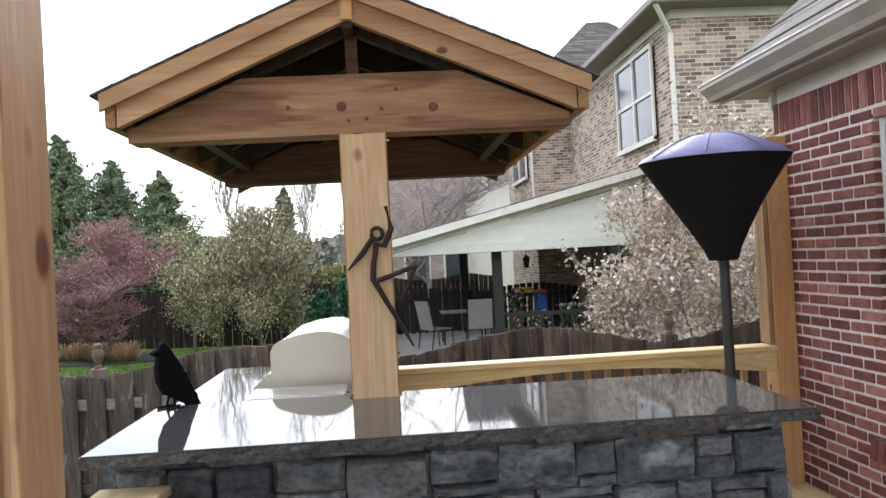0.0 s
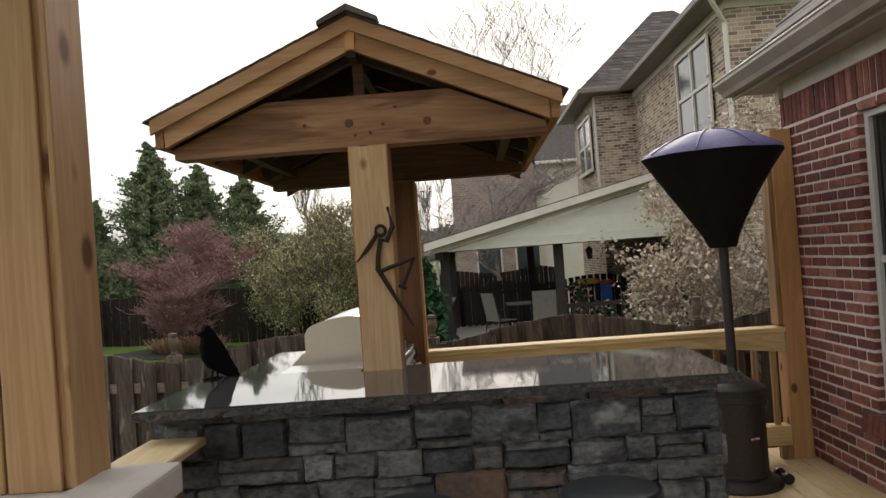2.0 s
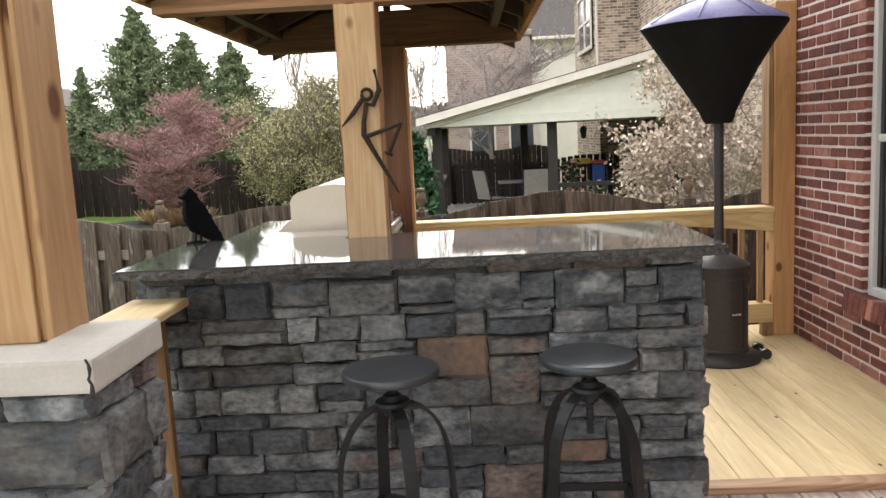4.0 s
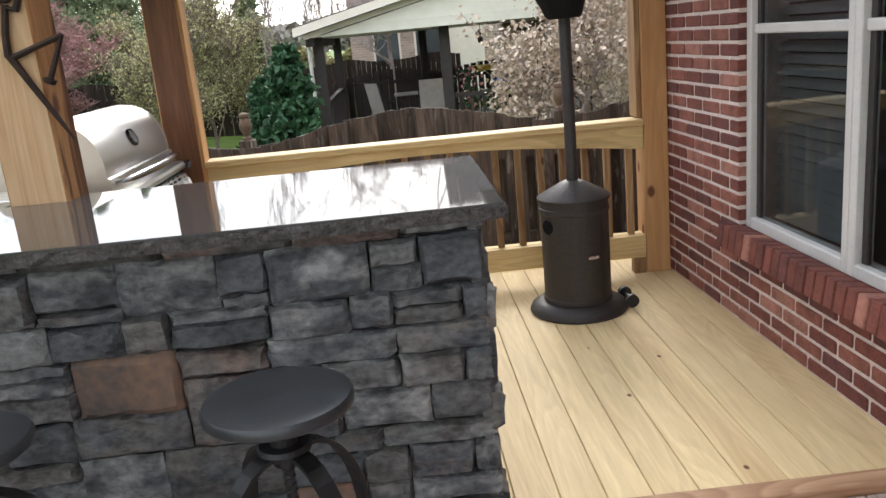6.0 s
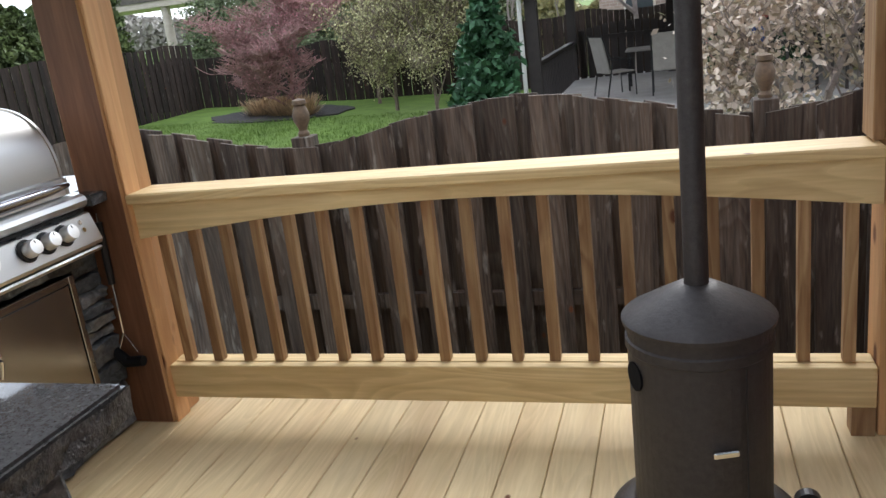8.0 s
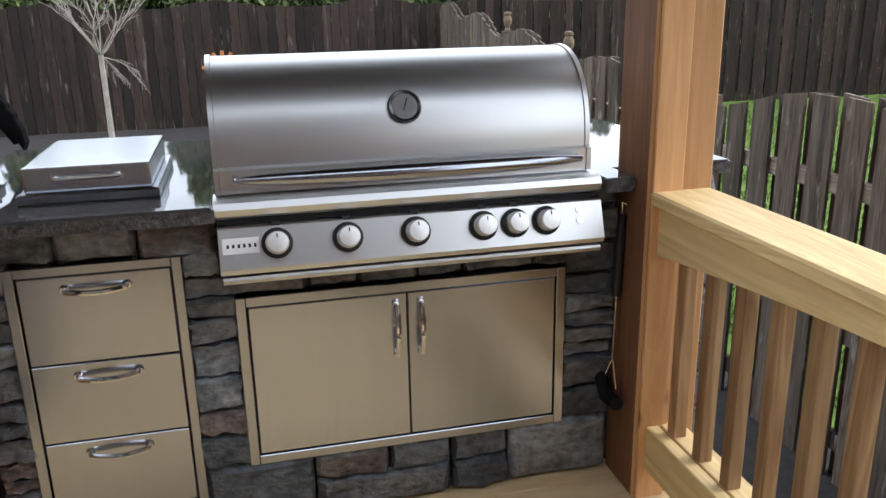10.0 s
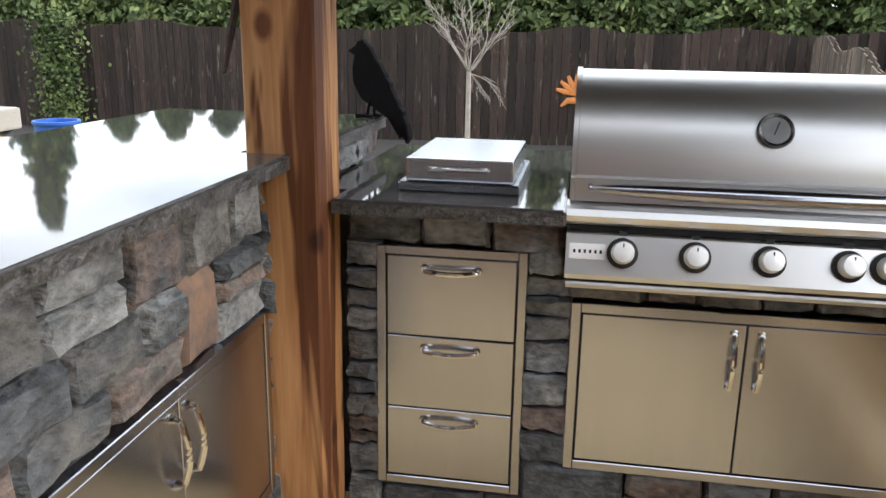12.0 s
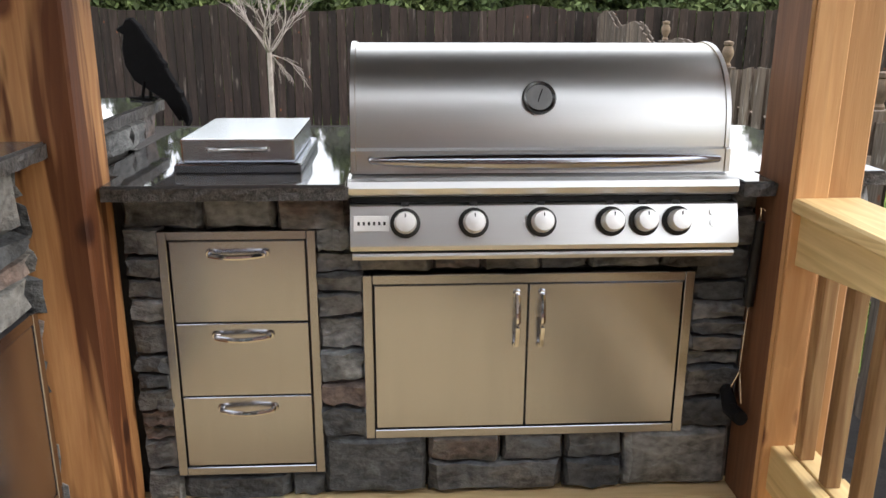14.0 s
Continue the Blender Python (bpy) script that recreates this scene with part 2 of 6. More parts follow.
def stone_mat():
    """Mottled ledge stone: each stone takes two of the palette's tones, mixed in patches."""
    m = mat("ledge_stone", (1.9, 1.9, 1.86), (0.48, 0.48, 0.49), rough=0.76, scale=8.0, fine=34.0, bump=1.0, vary=0.28, stretch=(1, 1, 1.5), fine_mix=0.48)
    nt = m.node_tree
    L = nt.links.new
    b = nt.nodes["Principled BSDF"]
    src = b.inputs["Base Color"].links[0].from_socket
    info = next(n for n in nt.nodes if n.type == "OBJECT_INFO")
    mp = next(n for n in nt.nodes if n.type == "MAPPING")
    tones = [(0.0, (0.072, 0.078, 0.086)), (0.22, (0.128, 0.131, 0.133)), (0.38, (0.092, 0.089, 0.086)), (0.55, (0.182, 0.188, 0.191)), (0.74, (0.135, 0.103, 0.092)), (0.83, (0.056, 0.061, 0.068))]
    ramps = []
    for k in (1.0, 7.3):
        mu = nt.nodes.new("ShaderNodeMath")
        mu.operation, mu.inputs[1].default_value = "MULTIPLY", k
        L(info.outputs["Random"], mu.inputs[0])
        fr = nt.nodes.new("ShaderNodeMath")
        fr.operation = "FRACT"
        L(mu.outputs[0], fr.inputs[0])
        r = nt.nodes.new("ShaderNodeValToRGB")
        r.color_ramp.interpolation = "CONSTANT"
        while len(r.color_ramp.elements) < len(tones):
            r.color_ramp.elements.new(0.5)
        for e, (p, c) in zip(r.color_ramp.elements, tones):
            e.position, e.color = p, (*c, 1)
        L(fr.outputs[0], r.inputs[0])
        ramps.append(r)
    n = nt.nodes.new("ShaderNodeTexNoise")
    n.inputs["Scale"].default_value, n.inputs["Detail"].default_value = 9.0, 4.0
    L(mp.outputs[0], n.inputs["Vector"])
    rg = nt.nodes.new("ShaderNodeMapRange")
    rg.inputs["From Min"].default_value, rg.inputs["From Max"].default_value = 0.42, 0.62
    L(n.outputs[0], rg.inputs["Value"])
    mx = nt.nodes.new("ShaderNodeMix")
    mx.data_type = "RGBA"
    L(rg.outputs[0], mx.inputs[0])
    L(ramps[0].outputs[0], mx.inputs[6])
    L(ramps[1].outputs[0], mx.inputs[7])
    mm = nt.nodes.new("ShaderNodeMix")
    mm.data_type, mm.blend_type = "RGBA", "MULTIPLY"
    mm.inputs[0].default_value = 1.0
    L(src, mm.inputs[6])
    L(mx.outputs[2], mm.inputs[7])
    L(mm.outputs[2], b.inputs["Base Color"])
    return m


M_stone = stone_mat()
next(n for n in M_stone.node_tree.nodes if n.type == "BUMP").inputs["Distance"].default_value = 0.03
M_rust_stone = mat("rust_stone", (0.25, 0.15, 0.10), (0.085, 0.08, 0.078), rough=0.85, scale=7, fine=40, bump=0.7)
# mortar darkened so the joints' recess shade is part of its colour
M_joint = mat("shaded_mortar", (0.052, 0.050, 0.048), (0.032, 0.031, 0.030), rough=0.95, scale=20, bump=0.5)
M_granite = mat("polished_granite", (0.085, 0.082, 0.081), (0.046, 0.044, 0.044), rough=0.035, scale=130.0, fine=420.0, bump=0.0, vary=0.0, spots=((0.12, 0.115, 0.11), 95.0, 0.2, (1, 1, 1)), gloss=0.5, fine_mix=0.5)
M_granite_edge = mat("rough_granite_edge", (0.105, 0.096, 0.09), (0.004, 0.004, 0.004), rough=0.45, scale=60.0, fine=170.0, bump=1.0, vary=0.0)
M_brick = hue_mat(mat("red_brick", (1.1, 1.1, 1.1), (0.50, 0.48, 0.48), rough=0.85, scale=11.0, fine=80.0, bump=0.5, vary=0.2),
                  [(0.0, (0.240, 0.074, 0.054)), (0.3, (0.180, 0.054, 0.042)), (0.55, (0.270, 0.098, 0.070)), (0.78, (0.130, 0.043, 0.038)), (0.92, (0.33, 0.145, 0.11))])
M_mortar = mat("pale_mortar", (0.70, 0.60, 0.555), (0.52, 0.44, 0.405), rough=0.95, scale=25, bump=0.4)
M_steel = mat("brushed_steel", (0.66, 0.655, 0.64), (0.635, 0.63, 0.615), rough=0.36, metal=1.0, scale=1.0, fine=3.0, bump=0.0, stretch=(700, 3, 700), vary=0.01)
M_steel_up = mat("brushed_steel_panel", (0.43, 0.438, 0.48), (0.39, 0.398, 0.44), rough=0.2, metal=1.0, scale=1.0, fine=3.0, bump=0.0, stretch=(700, 3, 700), vary=0.02)
M_panel = mat("brushed_door_steel", (0.47, 0.478, 0.525), (0.44, 0.448, 0.495), rough=0.22, metal=1.0, scale=1.0, fine=4.0, bump=0.0, stretch=(4, 16, 0.9), vary=0.05, fine_mix=0.3)
M_steel_lid = mat("satin_steel_lid", (0.56, 0.585, 0.61), (0.53, 0.555, 0.58), rough=0.24, metal=1.0, scale=2.0, fine=6.0, bump=0.0, vary=0.0)
# satin steel tinted beige to stand for the mirrored brick and deck
M_steel_end = mat("satin_steel_warm_reflection", (0.66, 0.58, 0.47), (0.60, 0.525, 0.425), rough=0.5, metal=1.0, scale=3.0, fine=60.0, bump=0.0, vary=0.02)
M_knob_steel = mat("bright_knob_steel", (0.86, 0.85, 0.83), (0.80, 0.79, 0.77), rough=0.5, metal=1.0, scale=30.0, bump=0.0, vary=0.0)
M_chrome = mat("polished_chrome", (0.78, 0.77, 0.75), (0.72, 0.71, 0.70), rough=0.08, metal=1.0, scale=4, bump=0.0, vary=0.0)
M_bezel = mat("dark_polished_steel", (0.13, 0.13, 0.13), (0.09, 0.09, 0.09), rough=0.25, metal=1.0, scale=20, bump=0.0, vary=0.0)
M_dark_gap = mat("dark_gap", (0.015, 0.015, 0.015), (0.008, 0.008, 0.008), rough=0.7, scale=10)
M_black_metal = mat("black_painted_metal", (0.022, 0.022, 0.024), (0.014, 0.014, 0.015), rough=0.45, scale=30, fine=200, bump=0.08, metal=0.3)
M_stool_seat = mat("dark_satin_seat", (0.070, 0.074, 0.080), (0.045, 0.048, 0.052), rough=0.36, scale=9, fine=90, bump=0.05, metal=0.5)
M_heater = mat("bronze_hammered_metal", (0.060, 0.053, 0.051), (0.040, 0.035, 0.034), rough=0.5, scale=60, fine=320, bump=0.25, metal=0.45)
M_cover = mat("black_vinyl_cover", (0.010, 0.010, 0.011), (0.005, 0.005, 0.006), rough=0.75, scale=12, fine=90, bump=0.2, gloss=0.2)
M_cover_top = mat("faded_violet_vinyl", (0.19, 0.17, 0.33), (0.10, 0.09, 0.20), rough=0.55, scale=7, fine=60, bump=0.25)
M_crow = mat("matt_black_metal", (0.006, 0.006, 0.007), (0.003, 0.003, 0.004), rough=0.85, scale=30, bump=0.2, gloss=0.15)
M_rusty = mat("rusted_iron", (0.055, 0.032, 0.022), (0.022, 0.014, 0.012), rough=0.7, scale=30, fine=160, bump=0.4, metal=0.4)
M_cap = mat("cast_stone_cap", (0.60, 0.565, 0.51), (0.50, 0.465, 0.42), rough=0.85, scale=5, fine=90, bump=0.25, vary=0.03)
M_trim = mat("cream_painted_trim", (0.72, 0.655, 0.58), (0.61, 0.54, 0.47), rough=0.5, scale=5, fine=70, bump=0.05, vary=0.03)
M_white = mat("white_vinyl", (0.60, 0.58, 0.555), (0.52, 0.50, 0.48), rough=0.4, scale=5, fine=70, bump=0.03, vary=0.03)
M_siding = mat("cream_siding", (0.74, 0.71, 0.63), (0.66, 0.63, 0.55), rough=0.6, scale=5, fine=60, bump=0.06, vary=0.05)
M_shingle = mat("asphalt_shingle", (0.135, 0.115, 0.10), (0.055, 0.048, 0.045), rough=0.95, scale=14, fine=190, bump=0.6, vary=0.4)
M_grass = mat("lawn", (0.120, 0.180, 0.040), (0.070, 0.110, 0.026), gloss=0.1, rough=0.9, scale=2.2, fine=60, bump=0.5)
M_mulch = mat("dark_mulch", (0.030, 0.024, 0.022), (0.010, 0.009, 0.008), rough=0.95, scale=18, fine=90, bump=1.0)
M_bark = mat("grey_bark", (0.115, 0.095, 0.08), (0.055, 0.045, 0.038), rough=0.9, scale=12, fine=70, bump=0.6, stretch=(1, 1, 0.3))
M_pale_bark = mat("pale_bark", (0.36, 0.31, 0.29), (0.22, 0.18, 0.165), rough=0.85, scale=12, fine=70, bump=0.3)
M_redbud_twig = mat("reddish_twigs", (0.36, 0.205, 0.19), (0.20, 0.115, 0.11), rough=0.9, scale=12, fine=70, bump=0.3)
M_twig = mat("brown_twigs", (0.20, 0.155, 0.12), (0.12, 0.09, 0.07), rough=0.9, scale=12, fine=70, bump=0.3)
M_lattice = mat("dark_stained_timber", (0.030, 0.022, 0.020), (0.016, 0.012, 0.011), rough=0.7, scale=9, fine=60)
M_concrete = mat("concrete", (0.36, 0.34, 0.32), (0.28, 0.26, 0.25), rough=0.9, scale=4, fine=60, bump=0.2)


def leaf_mat(name, c1, c2, vary=0.4, rough=0.6):
    m = mat(name, c1, c2, rough=rough, scale=1.3, fine=14, bump=0.0, vary=vary, gloss=0.25)
    return m


M_pine_leaf = leaf_mat("pine_needles", (0.235, 0.275, 0.145), (0.095, 0.128, 0.066))
M_hedge_leaf = leaf_mat("arborvitae_leaf", (0.125, 0.155, 0.052), (0.038, 0.062, 0.022), vary=0.55)
M_cedar_leaf = leaf_mat("cedar_leaf", (0.045, 0.105, 0.045), (0.020, 0.055, 0.025))
M_spring_leaf = leaf_mat("spring_leaf", (0.46, 0.43, 0.23), (0.30, 0.28, 0.14))
M_redbud_leaf = leaf_mat("redbud_blossom", (0.48, 0.225, 0.24), (0.31, 0.15, 0.15))
M_blossom = leaf_mat("white_blossom", (0.66, 0.565, 0.46), (0.40, 0.31, 0.235), vary=0.35)
M_dry_grass = leaf_mat("dry_grass_blade", (0.50, 0.36, 0.21), (0.32, 0.21, 0.115))


def glass_mat(name, tint, rough=0.03):
    m = bpy.data.materials.new(name)
    m.use_nodes = True
    b = m.node_tree.nodes["Principled BSDF"]
    b.inputs["Base Color"].default_value = (*tint, 1)
    b.inputs["Roughness"].default_value = rough
    b.inputs["Transmission Weight"].default_value = 1.0
    b.inputs["IOR"].default_value = 1.45
    return m


M_glass = glass_mat("window_glass", (0.50, 0.54, 0.55))


def brick_far(name, c1, c2, mortar, bw, bh):
    """Brickwork of a distant wall, at true brick size."""
    m = bpy.data.materials.new(name)
    m.use_nodes = True
    nt = m.node_tree
    L = nt.links.new
    b = nt.nodes["Principled BSDF"]
    tc = nt.nodes.new("ShaderNodeTexCoord")
    sep = nt.nodes.new("ShaderNodeSeparateXYZ")
    L(tc.outputs["Object"], sep.inputs[0])
    sm = nt.nodes.new("ShaderNodeMath")
    sm.operation = "ADD"
    L(sep.outputs[0], sm.inputs[0])
    L(sep.outputs[1], sm.inputs[1])
    cb = nt.nodes.new("ShaderNodeCombineXYZ")
    L(sm.outputs[0], cb.inputs[0])
    L(sep.outputs[2], cb.inputs[1])
    br = nt.nodes.new("ShaderNodeTexBrick")
    br.inputs["Color1"].default_value, br.inputs["Color2"].default_value = (*c1, 1), (*c2, 1)
    br.inputs["Mortar"].default_value = (*mortar, 1)
    br.inputs["Scale"].default_value = 1.0
    br.inputs["Mortar Size"].default_value = 0.007
    br.inputs["Brick Width"].default_value, br.inputs["Row Height"].default_value = bw, bh
    L(cb.outputs[0], br.inputs["Vector"])
    ns = nt.nodes.new("ShaderNodeTexNoise")
    ns.inputs["Scale"].default_value, ns.inputs["Detail"].default_value = 2.5, 6
    L(tc.outputs["Object"], ns.inputs["Vector"])
    mx = nt.nodes.new("ShaderNodeMix")
    mx.data_type, mx.blend_type = "RGBA", "OVERLAY"
    mx.inputs[0].default_value = 0.35
    L(br.outputs["Color"], mx.inputs[6])
    L(ns.outputs[0], mx.inputs[7])
    L(mx.outputs[2], b.inputs["Base Color"])
    bp = nt.nodes.new("ShaderNodeBump")
    bp.inputs["Strength"].default_value, bp.inputs["Distance"].default_value, bp.invert = 0.5, 0.01, True
    L(br.outputs["Fac"], bp.inputs["Height"])
    L(bp.outputs[0], b.inputs["Normal"])
    b.inputs["Roughness"].default_value = 0.9
    return m


M_tan_brick = brick_far("tan_brick", (0.52, 0.39, 0.275), (0.12, 0.078, 0.058), (0.58, 0.52, 0.45), 0.205, 0.072)
M_pink_brick = brick_far("pink_brick", (0.36, 0.265, 0.225), (0.25, 0.18, 0.155), (0.42, 0.37, 0.33), 0.23, 0.085)


# ---------------------------------------------------------------- building helpers
def thing(name, loc, label="", category="", group="", kind=""):
    e = new(name)
    e.empty_display_size = 0.1
    e.location = loc
    bpy.context.view_layer.update()
    return tagged(e, label, category, group, kind)


def world_loc(ob):
    v = Vector(ob.location)
    while ob.parent:
        ob = ob.parent
        v += Vector(ob.location)
    return v


def to_mesh(name, bm, material, smooth=False):
    me = bpy.data.meshes.new(name)
    bm.normal_update()
    bm.to_mesh(me)
    bm.free()
    me.materials.append(material)
    if smooth:
        me.shade_smooth()
        me.set_sharp_from_angle(angle=radians(40))
    return me


def part(name, bm, material, parent=None, label="", smooth=False, xf=None, at=None):
    """bm, in world coordinates, as one mesh object under a thing or part."""
    if xf:
        bm.transform(xf)
    o = Vector(at) if at else (world_loc(parent) if parent else Vector((0, 0, 0)))
    bmesh.ops.translate(bm, verts=bm.verts, vec=-o)
    ob = new(name, to_mesh(name, bm, material, smooth))
    if parent:
        ob.parent = parent
        ob.location = o - world_loc(parent)
    else:
        ob.location = o
    if label:
        ob["label"] = label
    return ob


def solo(name, bm, material, label, category, at=None, smooth=False, kind="", group=""):
    return tagged(part(name, bm, material, None, "", smooth, at=at), label, category, group, kind)


def piece(name, mesh, parent, loc, rot=None, scale=None):
    ob = new(name, mesh)
    if parent:
        ob.parent = parent
        ob.location = Vector(loc) - world_loc(parent)
    else:
        ob.location = loc
    if rot:
        ob.rotation_euler = rot
    if scale:
        ob.scale = scale
    return ob


def box(x0, x1, y0, y1, z0, z1, bev=0.0, bm=None, seg=1):
    bm = bm or bmesh.new()
    m = Matrix.Translation(((x0 + x1) / 2, (y0 + y1) / 2, (z0 + z1) / 2)) @ Matrix.Diagonal((x1 - x0, y1 - y0, z1 - z0, 1))
    r = bmesh.ops.create_cube(bm, size=1.0, matrix=m)
    if bev:
        es = list({e for v in r["verts"] for e in v.link_edges})
        bmesh.ops.bevel(bm, geom=es, offset=bev, segments=seg, affect="EDGES", profile=0.6)
    return bm


def prism(pts, lo, hi, axis="y", bm=None):
    """A polygon pushed along an axis; pts are the two other coordinates in xyz order."""
    bm = bm or bmesh.new()

    def co(p, v):
        return {"x": (v, p[0], p[1]), "y": (p[0], v, p[1]), "z": (p[0], p[1], v)}[axis]
    a = [bm.verts.new(co(p, lo)) for p in pts]
    b = [bm.verts.new(co(p, hi)) for p in pts]
    n = len(pts)
    bm.faces.new(a)
    bm.faces.new(b[::-1])
    for i in range(n):
        bm.faces.new((a[i], b[i], b[(i + 1) % n], a[(i + 1) % n]))
    bmesh.ops.recalc_face_normals(bm, faces=bm.faces)
    return bm


def tube(points, radii, sides=8, bm=None, cap=True):
    """A tapered round bar through points."""
    bm = bm or bmesh.new()
    rings = []
    n = len(points)
    pts = [Vector(p) for p in points]
    up = Vector((0, 0, 1))
    for i, p in enumerate(pts):
        d = (pts[min(i + 1, n - 1)] - pts[max(i - 1, 0)])
        d = d.normalized() if d.length > 1e-6 else Vector((0, 0, 1))
        s = d.cross(up)
        if s.length < 0.05:
            s = d.cross(Vector((1, 0, 0)))
        s.normalize()
        u = s.cross(d)
        r = radii[i] if isinstance(radii, (list, tuple)) else radii
        rings.append([bm.verts.new(p + (s * math.cos(2 * math.pi * k / sides) + u * math.sin(2 * math.pi * k / sides)) * r) for k in range(sides)])
    for a, b in zip(rings, rings[1:]):
        for k in range(sides):
            bm.faces.new((a[k], a[(k + 1) % sides], b[(k + 1) % sides], b[k]))
    if cap:
        bm.faces.new(rings[0])
        bm.faces.new(rings[-1][::-1])
    bmesh.ops.recalc_face_normals(bm, faces=bm.faces)
    return bm


def lathe(profile, cx, cy, sides=32, bm=None):
    """A turned body; profile is a list of (radius, z)."""
    bm = bm or bmesh.new()
    rings = []
    for r, z in profile:
        if r < 1e-5:
            rings.append([bm.verts.new((cx, cy, z))])
        else:
            rings.append([bm.verts.new((cx + r * math.cos(2 * math.pi * k / sides), cy + r * math.sin(2 * math.pi * k / sides), z)) for k in range(sides)])
    for a, b in zip(rings, rings[1:]):
        for k in range(sides):
            q = [a[k % len(a)], a[(k + 1) % len(a)], b[(k + 1) % len(b)], b[k % len(b)]]
            q = list(dict.fromkeys(q))
            if len(q) > 2:
                bm.faces.new(q)
    bmesh.ops.recalc_face_normals(bm, faces=bm.faces)
    return bm


def quads_object(name, verts, faces, material, parent=None, label=""):
    """Many small faces at world places, as one mesh."""
    o = world_loc(parent) if parent else Vector((0, 0, 0))
    me = bpy.data.meshes.new(name)
    me.from_pydata((np.asarray(verts) - np.array(o)).tolist(), [], faces)
    me.materials.append(material)
    ob = new(name, me)
    if parent:
        ob.parent = parent
    if label:
        ob["label"] = label
    return ob


def ground_z(x, y):
    t = min(1.0, max(0.0, (-1.0 - x) / 10.0))
    return -0.85 + 0.35 * t


M_gutter = mat("tan_metal", (0.40, 0.35, 0.295), (0.31, 0.265, 0.225), rough=0.45, scale=5, fine=70, bump=0.04, vary=0.03)
M_tabs = brick_far("shingle_tabs", (0.155, 0.130, 0.115), (0.075, 0.064, 0.058), (0.030, 0.027, 0.025), 0.30, 0.105)
M_far_wood = leaf_mat("hazy_far_twigs", (0.26, 0.235, 0.20), (0.19, 0.18, 0.155), vary=0.2)
M_dial = mat("pale_dial", (0.24, 0.245, 0.25), (0.19, 0.195, 0.20), rough=0.5, scale=20, bump=0.0, vary=0.0)


# ---------------------------------------------------------------- ground and decks
def build_ground():
    bm = bmesh.new()
    xs = [-400, -60, -30, -20, -14] + [-11 + 0.75 * i for i in range(21)] + [6, 9, 14, 30, 60, 400]
    ys = [-400, -60, -20, -8, -4, 0, 2, 3.1, 5, 8, 12, 16, 22, 30, 60, 400]
    grid = [[bm.verts.new((x, y, ground_z(x, y) + (0.02 * math.sin(x * 1.7 + y) if abs(x) < 15 and abs(y) < 30 else 0))) for y in ys] for x in xs]
    for i in range(len(xs) - 1):
        for j in range(len(ys) - 1):
            bm.faces.new((grid[i][j], grid[i + 1][j], grid[i + 1][j + 1], grid[i][j + 1]))
    solo("ground", bm, M_grass, "green spring lawn between the garden fences", "lawn", kind="structure", smooth=True)
    bm = bmesh.new()                                     # mulch bed between deck and fence
    n = 46
    rows = []
    for i in range(n + 1):
        x = -9.5 + 13.5 * i / n
        y0, y1 = (1.9 if x > -1.3 else 1.9 - 0.5), 3.35
        rows.append([bm.verts.new((x, y0 + (y1 - y0) * k / 8, ground_z(x, 0) + 0.05 + 0.03 * noise.noise((x * 5, k * 2.0, 1)))) for k in range(9)])
    for a, b in zip(rows, rows[1:]):
        for k in range(8):
            bm.faces.new((a[k], b[k], b[k + 1], a[k + 1]))
    solo("mulch_bed", bm, M_mulch, "dark shredded mulch bed along the fence", "mulch", kind="stuff")
    bm = bmesh.new()                                     # bed along the back fence
    rows = []
    for i in range(30):
        y = -12 + 15.0 * i / 29
        rows.append([bm.verts.new((x, y, ground_z(x, 0) + 0.05 + 0.03 * noise.noise((x * 3, y * 3, 4)))) for x in (-11.25, -10.6, -10.0, -9.3)])
    for a, b in zip(rows, rows[1:]):
        for k in range(3):
            bm.faces.new((a[k], a[k + 1], b[k + 1], b[k]))
    solo("mulch_bed", bm, M_mulch, "dark mulch bed under the back fence", "mulch", kind="stuff")


build_ground()
floor = thing("floor", (1.4, 0.6, 0.0), "new yellow pine deck boards laid side by side", "deck", kind="structure")
W, x = 0.142, -0.092
plank_mesh = to_mesh("plank", box(-W / 2 + 0.0013, W / 2 - 0.0013, -1.27, 1.27, -0.038, 0.0, 0.003), M_pine_y)
while x < 2.95:
    piece("plank", plank_mesh, floor, (x + W / 2, 0.605, 0))
    x += W
part("joist", box(-0.02, 2.9, -0.66, 1.86, -0.25, -0.045), M_pine_x, floor)
part("skirt_board", box(-0.02, 2.9, 1.878, 1.915, -0.3, -0.002, 0.003), M_pine_x, floor)
part("border_board", box(1.38, 3.0, -0.755, -0.668, -0.035, 0.006, 0.004), M_border, floor, "reddish board across the step between the decks")
old_deck = thing("floor_old_deck", (1.0, -3.0, -0.02), "weathered grey-brown deck boards", "deck", kind="structure")
W = 0.140
plank_mesh = to_mesh("plank", box(-W / 2 + 0.003, W / 2 - 0.003, -2.9, 2.9, -0.038, 0.0, 0.004), M_old_deck)
for i in range(33):
    piece("plank", plank_mesh, old_deck, (-1.62 + W * i, -3.66, -0.02))
part("joist", box(-1.65, 2.95, -6.6, -0.77, -0.3, -0.062), M_old_deck, old_deck)


